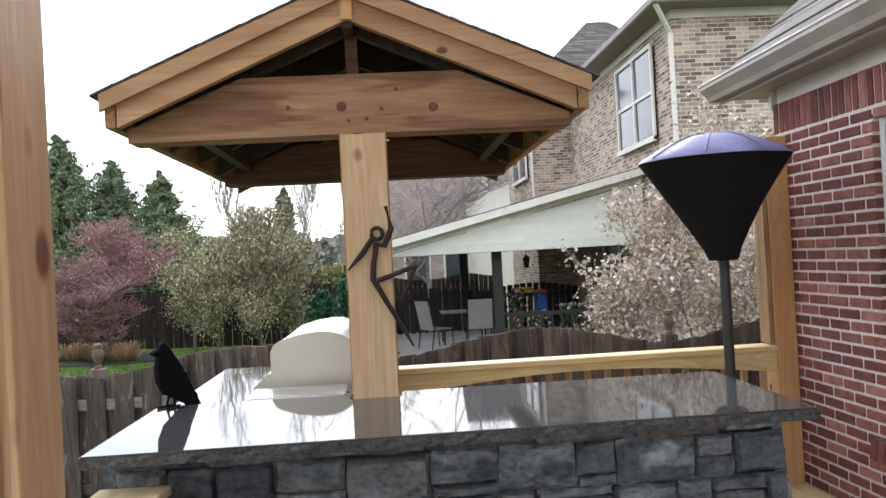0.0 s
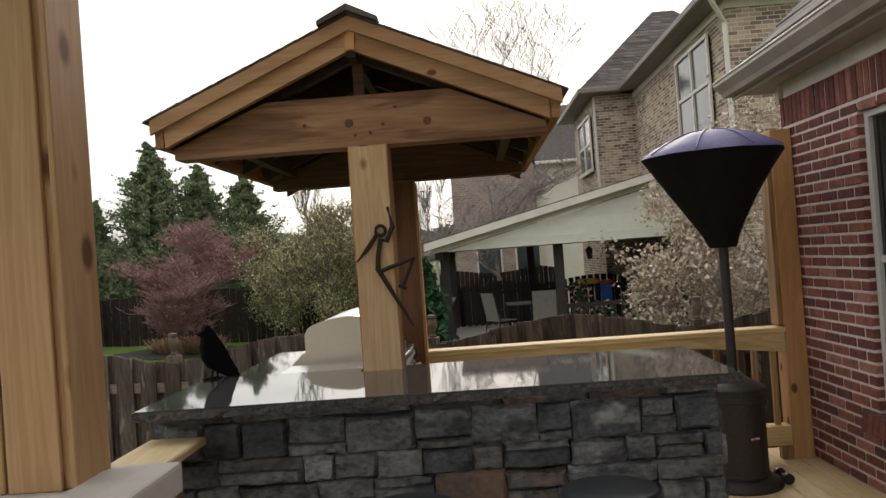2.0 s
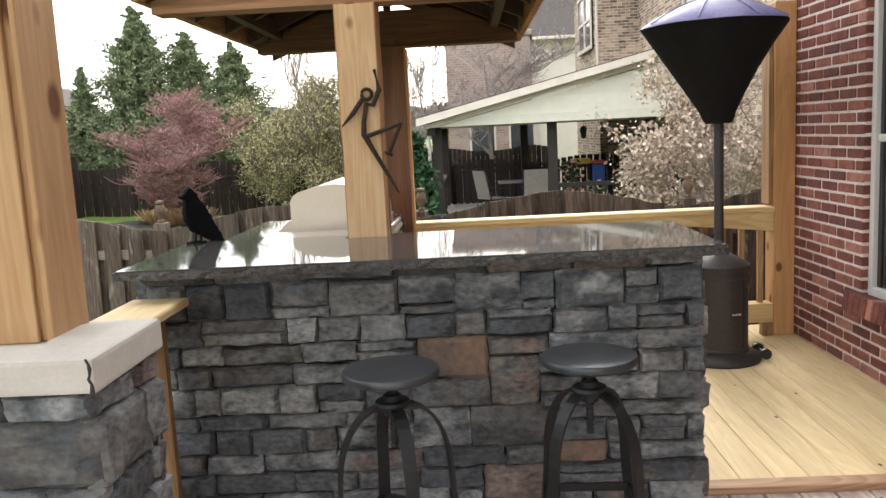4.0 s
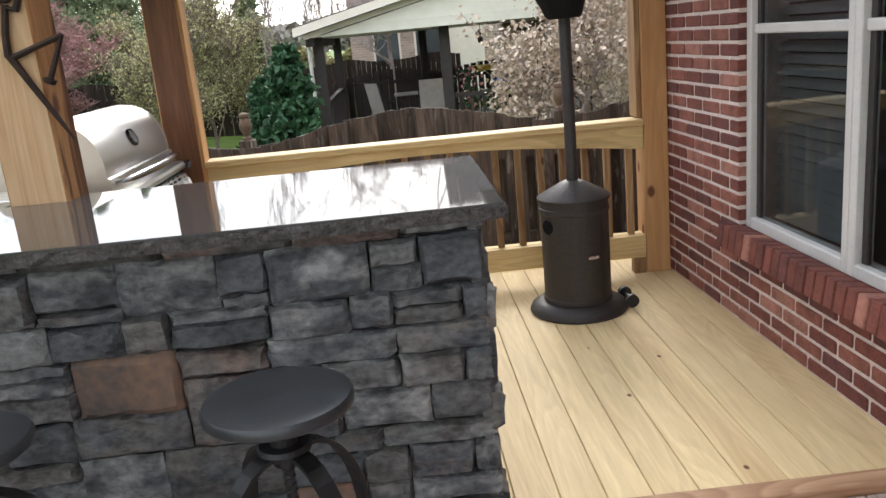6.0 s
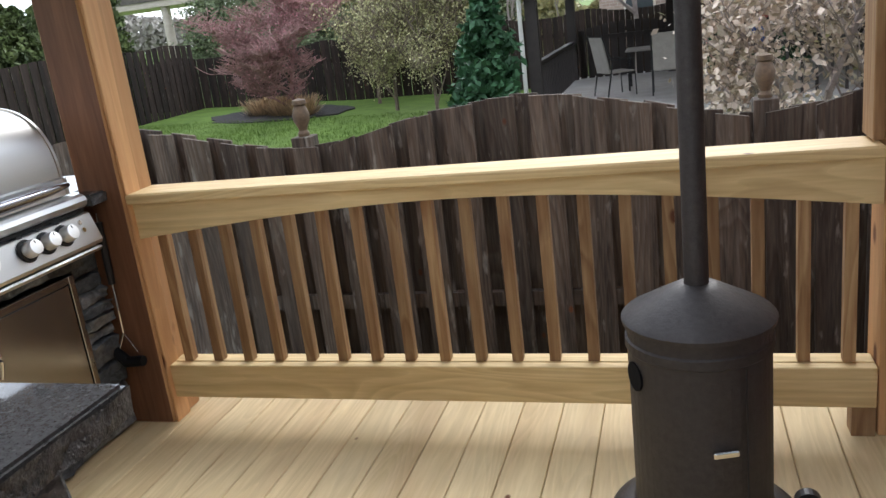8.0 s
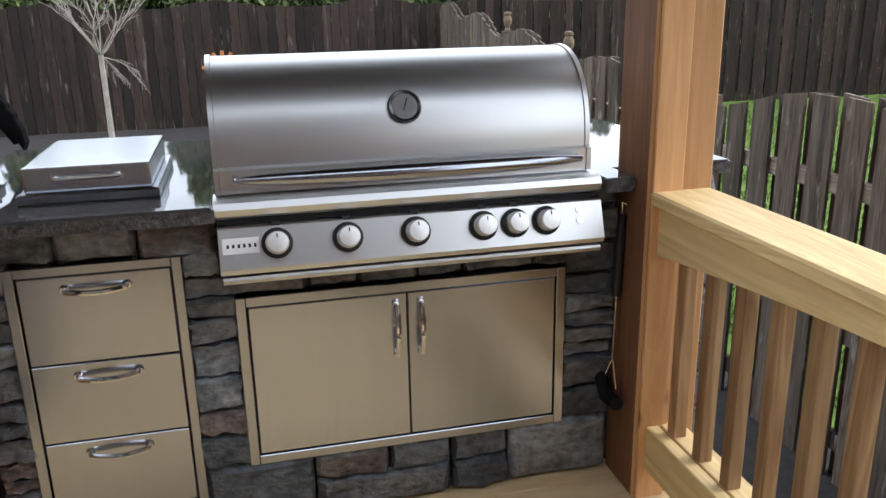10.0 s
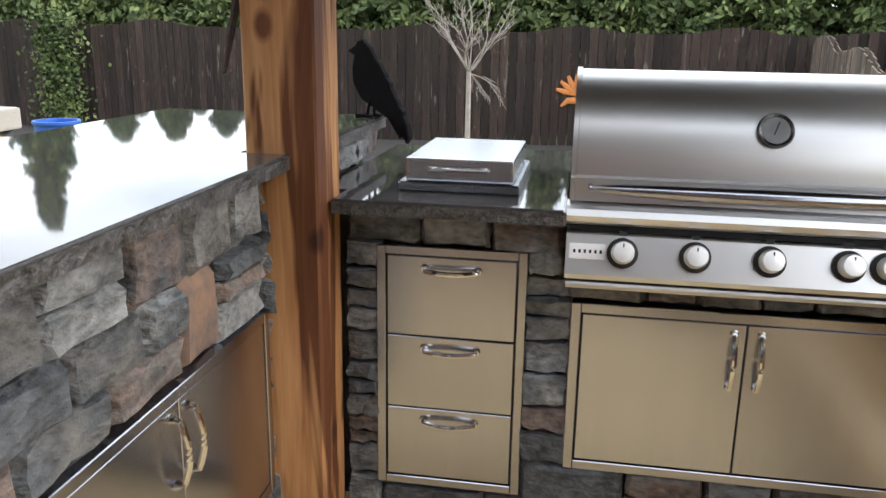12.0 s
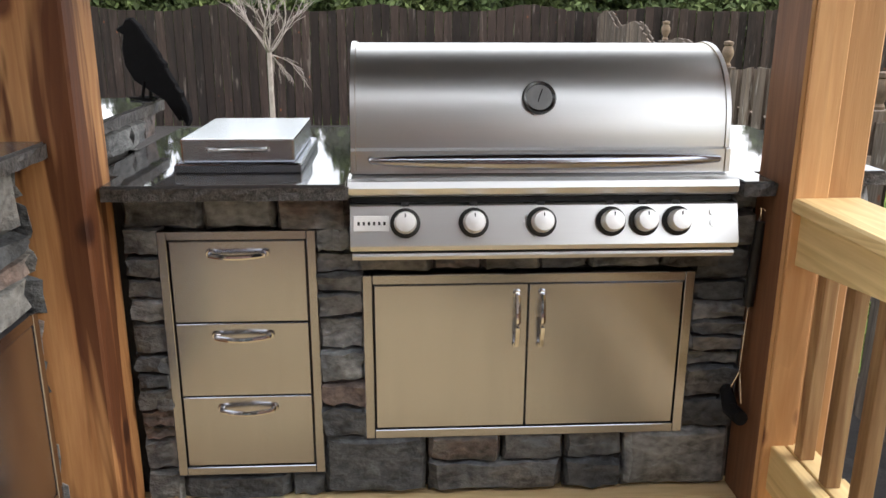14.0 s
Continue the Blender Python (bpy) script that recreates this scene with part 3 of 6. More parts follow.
# ---------------------------------------------------------------- stonework
def stone_mesh(seed, w, h, d, rim_depth=0.5):
    """One hewn stone, its back on y=0 and its face towards -y."""
    rng = random.Random(seed)
    bm = bmesh.new()
    us, vs = (0.0, 0.07, 0.28, 0.5, 0.72, 0.93, 1.0), (0.0, 0.11, 0.5, 0.89, 1.0)
    nx, nz = len(us) - 1, len(vs) - 1
    lean_u, lean_v = rng.uniform(-0.10, 0.10), rng.uniform(-0.08, 0.10)
    front = []
    for j in range(nz + 1):
        row = []
        for i in range(nx + 1):
            u, v = us[i], vs[j]
            edge = min(u, 1 - u, v, 1 - v)
            dep = d * (rim_depth if edge == 0 else 1.0 + lean_u * (u - 0.5) + lean_v * (v - 0.5)) * (1 + rng.uniform(-0.16, 0.16))
            cx = rng.uniform(-0.005, 0.005) if 0 < i < nx else (1 if i == 0 else -1) * rng.uniform(-0.004, 0.006)
            cz = rng.uniform(-0.005, 0.005) if 0 < j < nz else (1 if j == 0 else -1) * rng.uniform(-0.004, 0.005)
            row.append(bm.verts.new((-w / 2 + w * u + cx, -dep, -h / 2 + h * v + cz)))
        front.append(row)
    for j in range(nz):
        for i in range(nx):
            bm.faces.new((front[j][i], front[j][i + 1], front[j + 1][i + 1], front[j + 1][i]))
    rim = front[0] + [r[-1] for r in front[1:]] + front[-1][-2::-1] + [r[0] for r in front[-2:0:-1]]
    back = [bm.verts.new((v.co.x * 0.99, 0.0, v.co.z * 0.99)) for v in rim]
    for i in range(len(rim)):
        k = (i + 1) % len(rim)
        bm.faces.new((rim[k], rim[i], back[i], back[k]))
    bmesh.ops.recalc_face_normals(bm, faces=bm.faces)
    return to_mesh("stone", bm, M_stone, smooth=True)


stone_no = [0]


def stone(parent, a0, a1, z0, z1, plane, side, depth=0.048, material=None):
    """A stone on a wall face. side: '-y', '+y', '+x' or '-x', the way it faces; a runs along the wall."""
    w, h = a1 - a0 - 0.002, z1 - z0 - 0.002
    if w < 0.02 or h < 0.02:
        return
    stone_no[0] += 1
    me = stone_mesh(stone_no[0], w, h, depth * random.uniform(0.85, 1.3), 0.66 if side == "-y" else 0.5)
    if material:
        me.materials[0] = material
    c, zc = (a0 + a1) / 2, (z0 + z1) / 2
    loc = {"-y": (c, plane, zc), "+y": (c, plane, zc), "+x": (plane, c, zc), "-x": (plane, c, zc)}[side]
    piece("stone", me, parent, loc, (0, 0, {"-y": 0, "+y": math.pi, "+x": math.pi / 2, "-x": -math.pi / 2}[side]))


def ashlar(parent, a0, a1, z0, z1, plane, side, seed, unit=0.105, holes=(), rust=()):
    """Random coursed stonework over a stretch of wall."""
    rng = random.Random(seed)
    z = z0
    while z < z1 - 0.03:
        h = min(rng.choice((unit, unit * 1.15, unit * 1.65, unit * 1.75)), z1 - z)
        if z1 - z - h < 0.05:
            h = z1 - z
        a = a0
        while a < a1 - 0.02:
            w = min(rng.uniform(0.10, 0.25) * (1.25 if h > unit * 1.3 else 1.0), a1 - a)
            if a1 - a - w < 0.07:
                w = a1 - a
            split = h > unit * 1.3 and rng.random() < 0.38
            for lo, hi in (((z, z + h * 0.45), (z + h * 0.45, z + h)) if split else ((z, z + h),)):
                if not any(a < q1 and a + w > q0 and lo < r1 and hi > r0 for q0, q1, r0, r1 in holes):
                    near = any(a <= ra < a + w and lo <= rz < hi for ra, rz in rust)
                    stone(parent, a, a + w, lo, hi, plane, side, material=M_rust_stone if near else None)
            a += w
        z += h


def band(parent, z0, z1, joints, plane, side, tall=(), split=(), rust=(), skip=()):
    """One course of stones between upright joints; tall ones reach other heights, split ones are two thin stones."""
    tall, split = dict(tall), dict(split)
    for i, (a, b) in enumerate(zip(joints, joints[1:])):
        if i in skip:
            continue
        lo, hi = tall.get(i, (z0, z1))
        lo, hi = max(0.0, lo + random.uniform(-0.006, 0.006)), min(0.997, hi + random.uniform(-0.006, 0.006))
        cut = split.get(i)
        for p, q in (((lo, cut), (cut, hi)) if cut else ((lo, hi),)):
            stone(parent, a, b, p, q, plane, side, material=M_rust_stone if i in rust else None)


BAR_TOP, LOW_TOP = 1.035, 0.915
bar = thing("stone_bar", (0.35, -0.55, 0.0), "dark grey stacked-stone bar under a granite top", "bar")
part("core", box(-0.705, 1.381, -0.812, -0.281, -0.02, 0.995), M_joint, bar)
FRONT = (-0.805, "-y")
band(bar, 0.945, 0.996, (-0.72, -0.45, -0.12, 0.24, 0.60, 0.93, 1.20, 1.415), *FRONT)
band(bar, 0.80, 0.945, (-0.72, -0.57, -0.42, -0.24, -0.015, 0.255, 0.475, 0.725, 0.855, 1.115, 1.245, 1.415), *FRONT, split={3: 0.845, 5: 0.832, 7: 0.835, 9: 0.87})
band(bar, 0.70, 0.80, (-0.72, -0.52, -0.185, -0.065, 0.10, 0.275, 0.465, 0.585, 0.84, 1.05, 1.165, 1.345, 1.415), *FRONT, split={1: 0.755, 7: 0.772, 10: 0.755})
band(bar, 0.62, 0.70, (-0.72, -0.61, -0.445, -0.135, 0.08, 0.315, 0.59, 0.825, 1.165, 1.415), *FRONT, tall={5: (0.535, 0.70)}, split={4: 0.662}, rust=(5,))
band(bar, 0.535, 0.62, (-0.72, -0.63, -0.495, -0.175, 0.10, 0.315, 0.59, 0.785, 0.96, 1.165, 1.34, 1.415), *FRONT, tall={6: (0.42, 0.62)}, skip=(5,))
band(bar, 0.42, 0.535, (-0.72, -0.57, -0.47, -0.235, -0.085, 0.10, 0.285, 0.59, 0.785, 1.0, 1.24, 1.415), *FRONT, split={4: 0.465, 8: 0.47}, skip=(7,))
band(bar, 0.36, 0.42, (-0.72, -0.56, -0.29, 0.02, 0.285, 0.51, 0.84, 1.10, 1.415), *FRONT, tall={4: (0.26, 0.42), 5: (0.26, 0.42)})
band(bar, 0.26, 0.36, (-0.72, -0.50, -0.36, -0.14, -0.02, 0.285, 0.84, 1.04, 1.165, 1.345, 1.415), *FRONT, split={8: 0.315}, skip=(5,))
band(bar, 0.18, 0.26, (-0.72, -0.55, -0.315, -0.025, 0.315, 0.64, 0.83, 1.04, 1.165, 1.415), *FRONT, rust=(6,))
band(bar, 0.09, 0.18, (-0.72, -0.52, -0.20, 0.05, 0.30, 0.55, 0.80, 1.15, 1.415), *FRONT, tall={5: (0.03, 0.18)}, split={6: 0.135})
band(bar, 0.0, 0.09, (-0.72, -0.60, -0.33, -0.05, 0.18, 0.42, 0.55, 0.80, 0.98, 1.20, 1.415), *FRONT, tall={6: (0.0, 0.03)})
ashlar(bar, -0.845, -0.25, 0.0, 0.995, 1.375, "+x", 12)
ashlar(bar, -0.845, -0.25, 0.0, 0.995, -0.70, "-x", 13)
BACK = (-0.285, "+y")
band(bar, 0.83, 0.996, (0.19, 0.345, 0.55, 0.78, 1.02, 1.23, 1.42), *BACK, split={3: 0.90})
band(bar, 0.735, 0.83, (0.19, 0.44, 0.60, 0.74, 0.97, 1.22, 1.42), *BACK, split={0: 0.785}, tall={1: (0.642, 0.83)}, rust=(1,))
band(bar, 0.642, 0.735, (0.19, 0.44, 0.60, 0.86, 1.10, 1.42), *BACK, skip=(1,))
for q in ((0.03, 0.185, 0.0, 0.996), (1.13, 1.42, 0.0, 0.66), (0.175, 1.13, 0.0, 0.13), (-0.72, -0.03, 0.90, 0.995)):
    ashlar(bar, q[0], q[1], q[2], q[3], -0.285, "+y", int(q[0] * 100 + 90), rust=((0.66, 0.72),))

grill_base = thing("grill_island", (-0.4, 0.7, 0.0), "stacked-stone grill island beside the deck", "kitchen island")
part("core", box(-0.86, -0.048, -0.24, 1.845, -0.1, 0.876), M_joint, grill_base)
SIDE = (-0.045, "+x")
band(grill_base, 0.778, 0.876, (-0.09, 0.115, 0.30, 0.49), *SIDE)
band(grill_base, 0.0, 0.192, (0.393, 0.685, 0.89, 1.07, 1.24, 1.55), *SIDE, tall={1: (0.10, 0.185), 2: (0.10, 0.185)}, split={3: 0.10})
band(grill_base, 0.0, 0.10, (0.685, 1.07), *SIDE)
for q in ((-0.09, 0.008, 0.0, 0.79), (0.393, 0.522, 0.187, 0.72), (1.390, 1.55, 0.187, 0.72), (1.46, 1.55, 0.72, 0.876), (0.0, 0.40, 0.0, 0.075), (0.40, 0.49, 0.72, 0.79), (0.50, 1.46, 0.665, 0.72)):
    ashlar(grill_base, q[0], q[1], q[2], q[3], -0.045, "+x", int(q[0] * 70 + q[2] * 900 + 7), unit=0.056)
ashlar(grill_base, -0.86, -0.05, -0.1, 0.876, 1.84, "+y", 31)


def slab(name, pts, z0, z1, label, thing_at):
    t = thing(name, thing_at, label, "countertop")
    bm = prism(pts, z0 + 0.004, z1, "z")
    bmesh.ops.bevel(bm, geom=[e for e in bm.edges if abs(e.verts[0].co.z - z1) < 1e-5 and abs(e.verts[1].co.z - z1) < 1e-5], offset=0.004, segments=2, affect="EDGES")
    part("slab", bm, M_granite, t)
    cx = sum(p[0] for p in pts) / len(pts)
    cy = sum(p[1] for p in pts) / len(pts)
    rim = bmesh.new()                                    # chiselled edge, a hair proud of the slab
    n = len(pts)
    rng = random.Random(5)
    loop = []
    for i in range(n):
        p, q = Vector(pts[i]), Vector(pts[(i + 1) % n])
        k = max(2, int((q - p).length / 0.03))
        nrm = Vector((q.y - p.y, p.x - q.x)).normalized()
        for j in range(k):
            c = p + (q - p) * j / k
            loop.append((c, nrm))
    cols = []
    for c, nrm in loop:
        cols.append([rim.verts.new((c.x + nrm.x * (0.001 + rng.random() * 0.006), c.y + nrm.y * (0.001 + rng.random() * 0.006), z)) for z in (z0, z0 + (z1 - z0) * 0.5, z1 - 0.006)])
    for a, b in zip(cols, cols[1:] + cols[:1]):
        for k in range(2):
            rim.faces.new((a[k], b[k], b[k + 1], a[k + 1]))
    part("edge", rim, M_granite_edge, t, "rough chiselled granite edge")
    return t


slab("bar_countertop", [(-0.776, -0.989), (1.460, -0.989), (1.460, -0.168), (0.180, -0.168), (0.180, -0.288), (-0.018, -0.288), (-0.018, -0.168), (-0.776, -0.168)], 0.998, BAR_TOP,
     "polished dark granite bar top with a chiselled edge", (0.34, -0.58, 0.998))
slab("grill_countertop", [(-0.93, -0.163), (-0.03, -0.163), (-0.03, -0.092), (0.10, -0.092), (0.10, 0.488), (-0.52, 0.488), (-0.52, 1.462), (0.10, 1.462), (0.10, 1.543), (-0.027, 1.543), (-0.027, 1.90), (-0.93, 1.90)], 0.878, LOW_TOP,
     "lower polished dark granite counter round the grill", (-0.4, 0.9, 0.878))
ashlar(bar, -0.72, -0.03, 0.917, 0.996, -0.225, "+y", 77)

# gable timbers with the shade under the roof painted into the wood
M_beam_dark = wood("dark_shaded_beam", (0.20, 0.095, 0.05), (0.11, 0.05, 0.03), "x", knots=0.12)
# ---------------------------------------------------------------- pavilion: posts and gable roof
pav = thing("grill_pavilion", (0.07, 0.72, 0.0), "small cedar gable roof on two square posts", "pavilion")
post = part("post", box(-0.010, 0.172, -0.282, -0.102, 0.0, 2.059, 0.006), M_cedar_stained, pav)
post.data.materials.append(M_cedar_skylit)
for f in post.data.polygons:                              # the clean face towards -y, with open-sky light in its colour
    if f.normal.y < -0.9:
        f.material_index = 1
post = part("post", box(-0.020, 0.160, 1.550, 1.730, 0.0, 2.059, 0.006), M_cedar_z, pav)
post.data.materials.append(M_cedar_shaded)
for f in post.data.polygons:                              # the face turned from the sun: its shade is painted
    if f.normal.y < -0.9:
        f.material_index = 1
part("post_trim", box(0.1605, 0.172, 1.558, 1.64, 0.0, 2.04, 0.002), M_cedar_z, pav)
CX, EZ, RZ, HW = 0.045, 2.235, 2.628, 0.912     # ridge line x, eave and ridge heights of the rafter tops, half width
Y0, Y1 = -0.375, 2.10
SL = (RZ - EZ) / HW


def gable_board(y0, y1, drop0, drop1, hw, name, material, label=""):
    for s in (-1, 1):
        pts = [(CX, RZ - drop0), (CX + s * hw, RZ - drop0 - SL * hw), (CX + s * hw, RZ - drop1 - SL * hw), (CX, RZ - drop1)]
        part(name, prism(pts, y0, y1, "y"), material, pav, label)


for yb, nm in ((-0.265, "front"), (1.56, "back")):
    h0, h1 = 2.058, 2.290
    inset = 0.855
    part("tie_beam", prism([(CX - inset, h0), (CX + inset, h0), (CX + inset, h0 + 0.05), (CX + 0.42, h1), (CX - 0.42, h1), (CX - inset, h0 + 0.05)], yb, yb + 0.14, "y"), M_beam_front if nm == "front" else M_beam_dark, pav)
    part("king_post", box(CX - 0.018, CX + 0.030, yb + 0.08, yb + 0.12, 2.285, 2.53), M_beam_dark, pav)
gable_board(Y0 + 0.03, Y0 + 0.07, 0.056, 0.148, HW - 0.045, "barge_board", M_cedar_x)
gable_board(Y0 + 0.006, Y0 + 0.029, 0.0, 0.064, HW + 0.012, "fly_rafter", M_cedar_x)
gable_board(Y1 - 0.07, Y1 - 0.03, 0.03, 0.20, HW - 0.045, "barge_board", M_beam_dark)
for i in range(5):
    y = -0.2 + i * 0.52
    gable_board(y, y + 0.04, 0.03, 0.16, HW - 0.06, "rafter", M_shaded_soffit)
gable_board(Y0 + 0.04, Y1, 0.003, 0.022, HW - 0.01, "roof_boarding", M_shaded_soffit)
part("ridge_beam", box(CX - 0.02, CX + 0.02, Y0 + 0.04, Y1 - 0.02, 2.45, 2.59), M_shaded_soffit, pav)
part("peak_block", box(CX - 0.022, CX + 0.022, Y0 + 0.018, Y0 + 0.06, RZ - 0.150, RZ - 0.060), M_cedar_z, pav)
for s in (-1, 1):
    xs = sorted((CX + s * (HW - 0.04), CX + s * (HW - 0.0)))
    zz = EZ - 0.005
    part("fascia", box(xs[0], xs[1], Y0 + 0.03, Y1, zz - 0.125, zz + 0.01, 0.003), M_cedar_y, pav)
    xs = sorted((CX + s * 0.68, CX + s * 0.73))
    part("purlin", box(xs[0], xs[1], -0.24, 1.7, 2.14, 2.24), M_shaded_soffit, pav)
for i in range(12):                                       # shingle courses
    for s in (-1, 1):
        a, b = i / 12 * (HW + 0.03), (i + 1.15) / 12 * (HW + 0.03)
        pts = [(CX + s * a, RZ - SL * a + 0.005), (CX + s * b, RZ - SL * b + 0.002), (CX + s * b, RZ - SL * b + 0.010), (CX + s * a, RZ - SL * a + 0.013)]
        part("shingle_course", prism(pts, Y0 + 0.002, Y1 + 0.02, "y"), M_shingle, pav)
for s in (-1, 1):
    pts = [(CX, RZ + 0.016), (CX + s * 0.135, RZ + 0.016 - SL * 0.135), (CX + s * 0.135, RZ + 0.036 - SL * 0.135), (CX, RZ + 0.046)]
    part("ridge_cap", prism(pts, Y0 - 0.025, Y1 + 0.02, "y"), M_shingle, pav)


# ---------------------------------------------------------------- railing
def railing(name, x0, x1, y, arched, label):
    r = thing(name, ((x0 + x1) / 2, y, 0.0), label, "railing")
    part("top_rail", box(x0, x1, y - 0.085, y + 0.083, 0.852, 0.888, 0.006), M_pine_x, r)
    n = 24
    top = [(x0 + (x1 - x0) * i / n, 0.851) for i in range(n + 1)]
    low = [(x0 + (x1 - x0) * i / n, 0.720 + (0.085 * math.sin(math.pi * i / n) if arched else 0)) for i in range(n, -1, -1)]
    part("arched_board", prism(top + low, y - 0.062, y - 0.024, "y"), M_pine_x, r)
    part("bottom_rail", box(x0, x1, y - 0.062, y - 0.024, 0.095, 0.225, 0.003), M_pine_x, r)
    part("bottom_plate", box(x0, x1, y - 0.020, y + 0.045, 0.190, 0.226, 0.003), M_pine_x, r)
    k = int((x1 - x0 - 0.1) / 0.123)
    for i in range(k + 1):
        xx = x0 + 0.07 + i * (x1 - x0 - 0.14) / k
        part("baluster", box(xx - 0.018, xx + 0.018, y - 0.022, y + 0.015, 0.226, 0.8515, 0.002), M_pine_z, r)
    return r


rail = railing("deck_railing", 0.162, 2.568, 1.640, True, "new pine railing with an arched top board")
part("foot_block", box(2.50, 2.566, 1.58, 1.65, 0.0, 0.0945), M_pine_z, rail)
corner_post = thing("corner_post", (2.64, 1.66, 0), "square cedar post at the house corner", "post")
part("post", box(2.572, 2.712, 1.585, 1.745, 0.0, 2.215, 0.004), M_cedar_z, corner_post)
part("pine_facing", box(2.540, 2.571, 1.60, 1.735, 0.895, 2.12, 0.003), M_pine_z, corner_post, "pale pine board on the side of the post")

for kx, kz, kr in ((0.005, 2.165, 0.020), (0.362, 2.150, 0.019), (0.10, 2.115, 0.008), (0.16, 2.150, 0.008), (-0.20, 2.17, 0.009), (0.03, 2.11, 0.007), (0.22, 2.225, 0.008)):
    part("knot", lathe([(0.0001, 0.0), (kr, 0.0), (kr * 0.8, 0.0012), (0.0001, 0.0016)], 0, 0, 12), M_knot, pav, "dark knot in the beam", xf=Matrix.Translation((kx, -0.2652, kz)) @ Matrix.Rotation(radians(90), 4, "X"))


# ---------------------------------------------------------------- the house beside the deck
TURN = Matrix.Translation((2.755, 0, 0)) @ Matrix.Rotation(radians(1.5), 4, "Z") @ Matrix.Translation((-2.755, 0, 0))
WY0, WY1, WZ0, WZ1, END = -1.16, 0.70, 0.455, 2.18, 1.735
house = thing("wall_house", (2.9, 0, 0), "red brick house wall with pale mortar joints", "brick wall", kind="structure")
for q in ((WY1 + 0.012, END - 0.004, -0.9, 2.43), (-7.0, WY0 - 0.012, -0.9, 2.43), (WY0 - 0.011, WY1 + 0.011, -0.9, WZ0 - 0.012), (WY0 - 0.011, WY1 + 0.011, WZ1 + 0.012, 2.43)):
    part("wall_core", box(2.762, 2.99, q[0], q[1], q[2], q[3]), M_mortar, house, xf=TURN)
M_red_far = brick_far("plain_red_brick", (0.25, 0.085, 0.065), (0.16, 0.055, 0.048), (0.55, 0.49, 0.46), 0.2075, 0.0675)
part("outer_wall", box(2.756, 2.7615, -7.0, -1.56, -0.9, 2.43), M_red_far, house, xf=TURN)
part("side_wall", box(2.995, 9.0, END - 0.25, END - 0.004, -0.9, 2.43), M_red_far, house, xf=TURN)
part("back_wall", box(9.0, 9.25, -7.0, END, -0.9, 2.43), M_red_far, house)
part("end_wall", box(2.995, 9.0, -7.25, -7.0, -0.9, 2.43), M_red_far, house)
brick_mesh = to_mesh("brick", box(0, 0.10, -0.0955, 0.0955, -0.0262, 0.0262, 0.005), M_brick)
half_mesh = to_mesh("brick", box(0, 0.10, -0.0445, 0.0445, -0.0262, 0.0262, 0.004), M_brick)
soldier_mesh = to_mesh("brick", box(0, 0.10, -0.0275, 0.0275, -0.0965, 0.0965, 0.004), M_brick)
sill_mesh = to_mesh("brick", box(-0.065, 0.12, -0.0295, 0.0295, -0.056, 0.056, 0.004), M_brick)
ROT = (0, 0, radians(1.5))
rng = random.Random(3)



def brick(mesh, y, z, out=0.0, rot=ROT):
    p = TURN @ Vector((2.755 + out + rng.uniform(-0.002, 0.002), y, z))
    piece("brick", mesh, house, p, (rot[0] + rng.uniform(-0.006, 0.006), rot[1], rot[2] + rng.uniform(-0.008, 0.008)))


rows = 33
for r in range(rows):
    z = 0.0005 + 0.034 + r * 0.0675
    y = END - (0.0985 if r % 2 == 0 else 0.0465 + 0.0)
    first = True
    if r % 2:
        brick(half_mesh, END - 0.0475, z)
        y = END - 0.104 - 0.0985
    while y > -1.45:
        lo, hi = y - 0.0985, y + 0.0985
        inside_z = WZ0 - 0.115 < z < WZ1 + 0.01
        if inside_z and hi > WY0 and lo < WY1 + 0.005:
            if hi > WY1 + 0.09:
                brick(half_mesh, WY1 + 0.052, z)
            y -= 0.2075
            continue
        brick(brick_mesh, y, z)
        y -= 0.2075
y = END - 0.03
while y > -1.45:
    brick(soldier_mesh, y, 2.232 + 0.105)
    y -= 0.0665
y = WY1 + 0.06
while y > WY0 - 0.06:
    brick(sill_mesh, y, WZ0 - 0.052, rot=(0, radians(8), radians(1.5)))
    y -= 0.0665

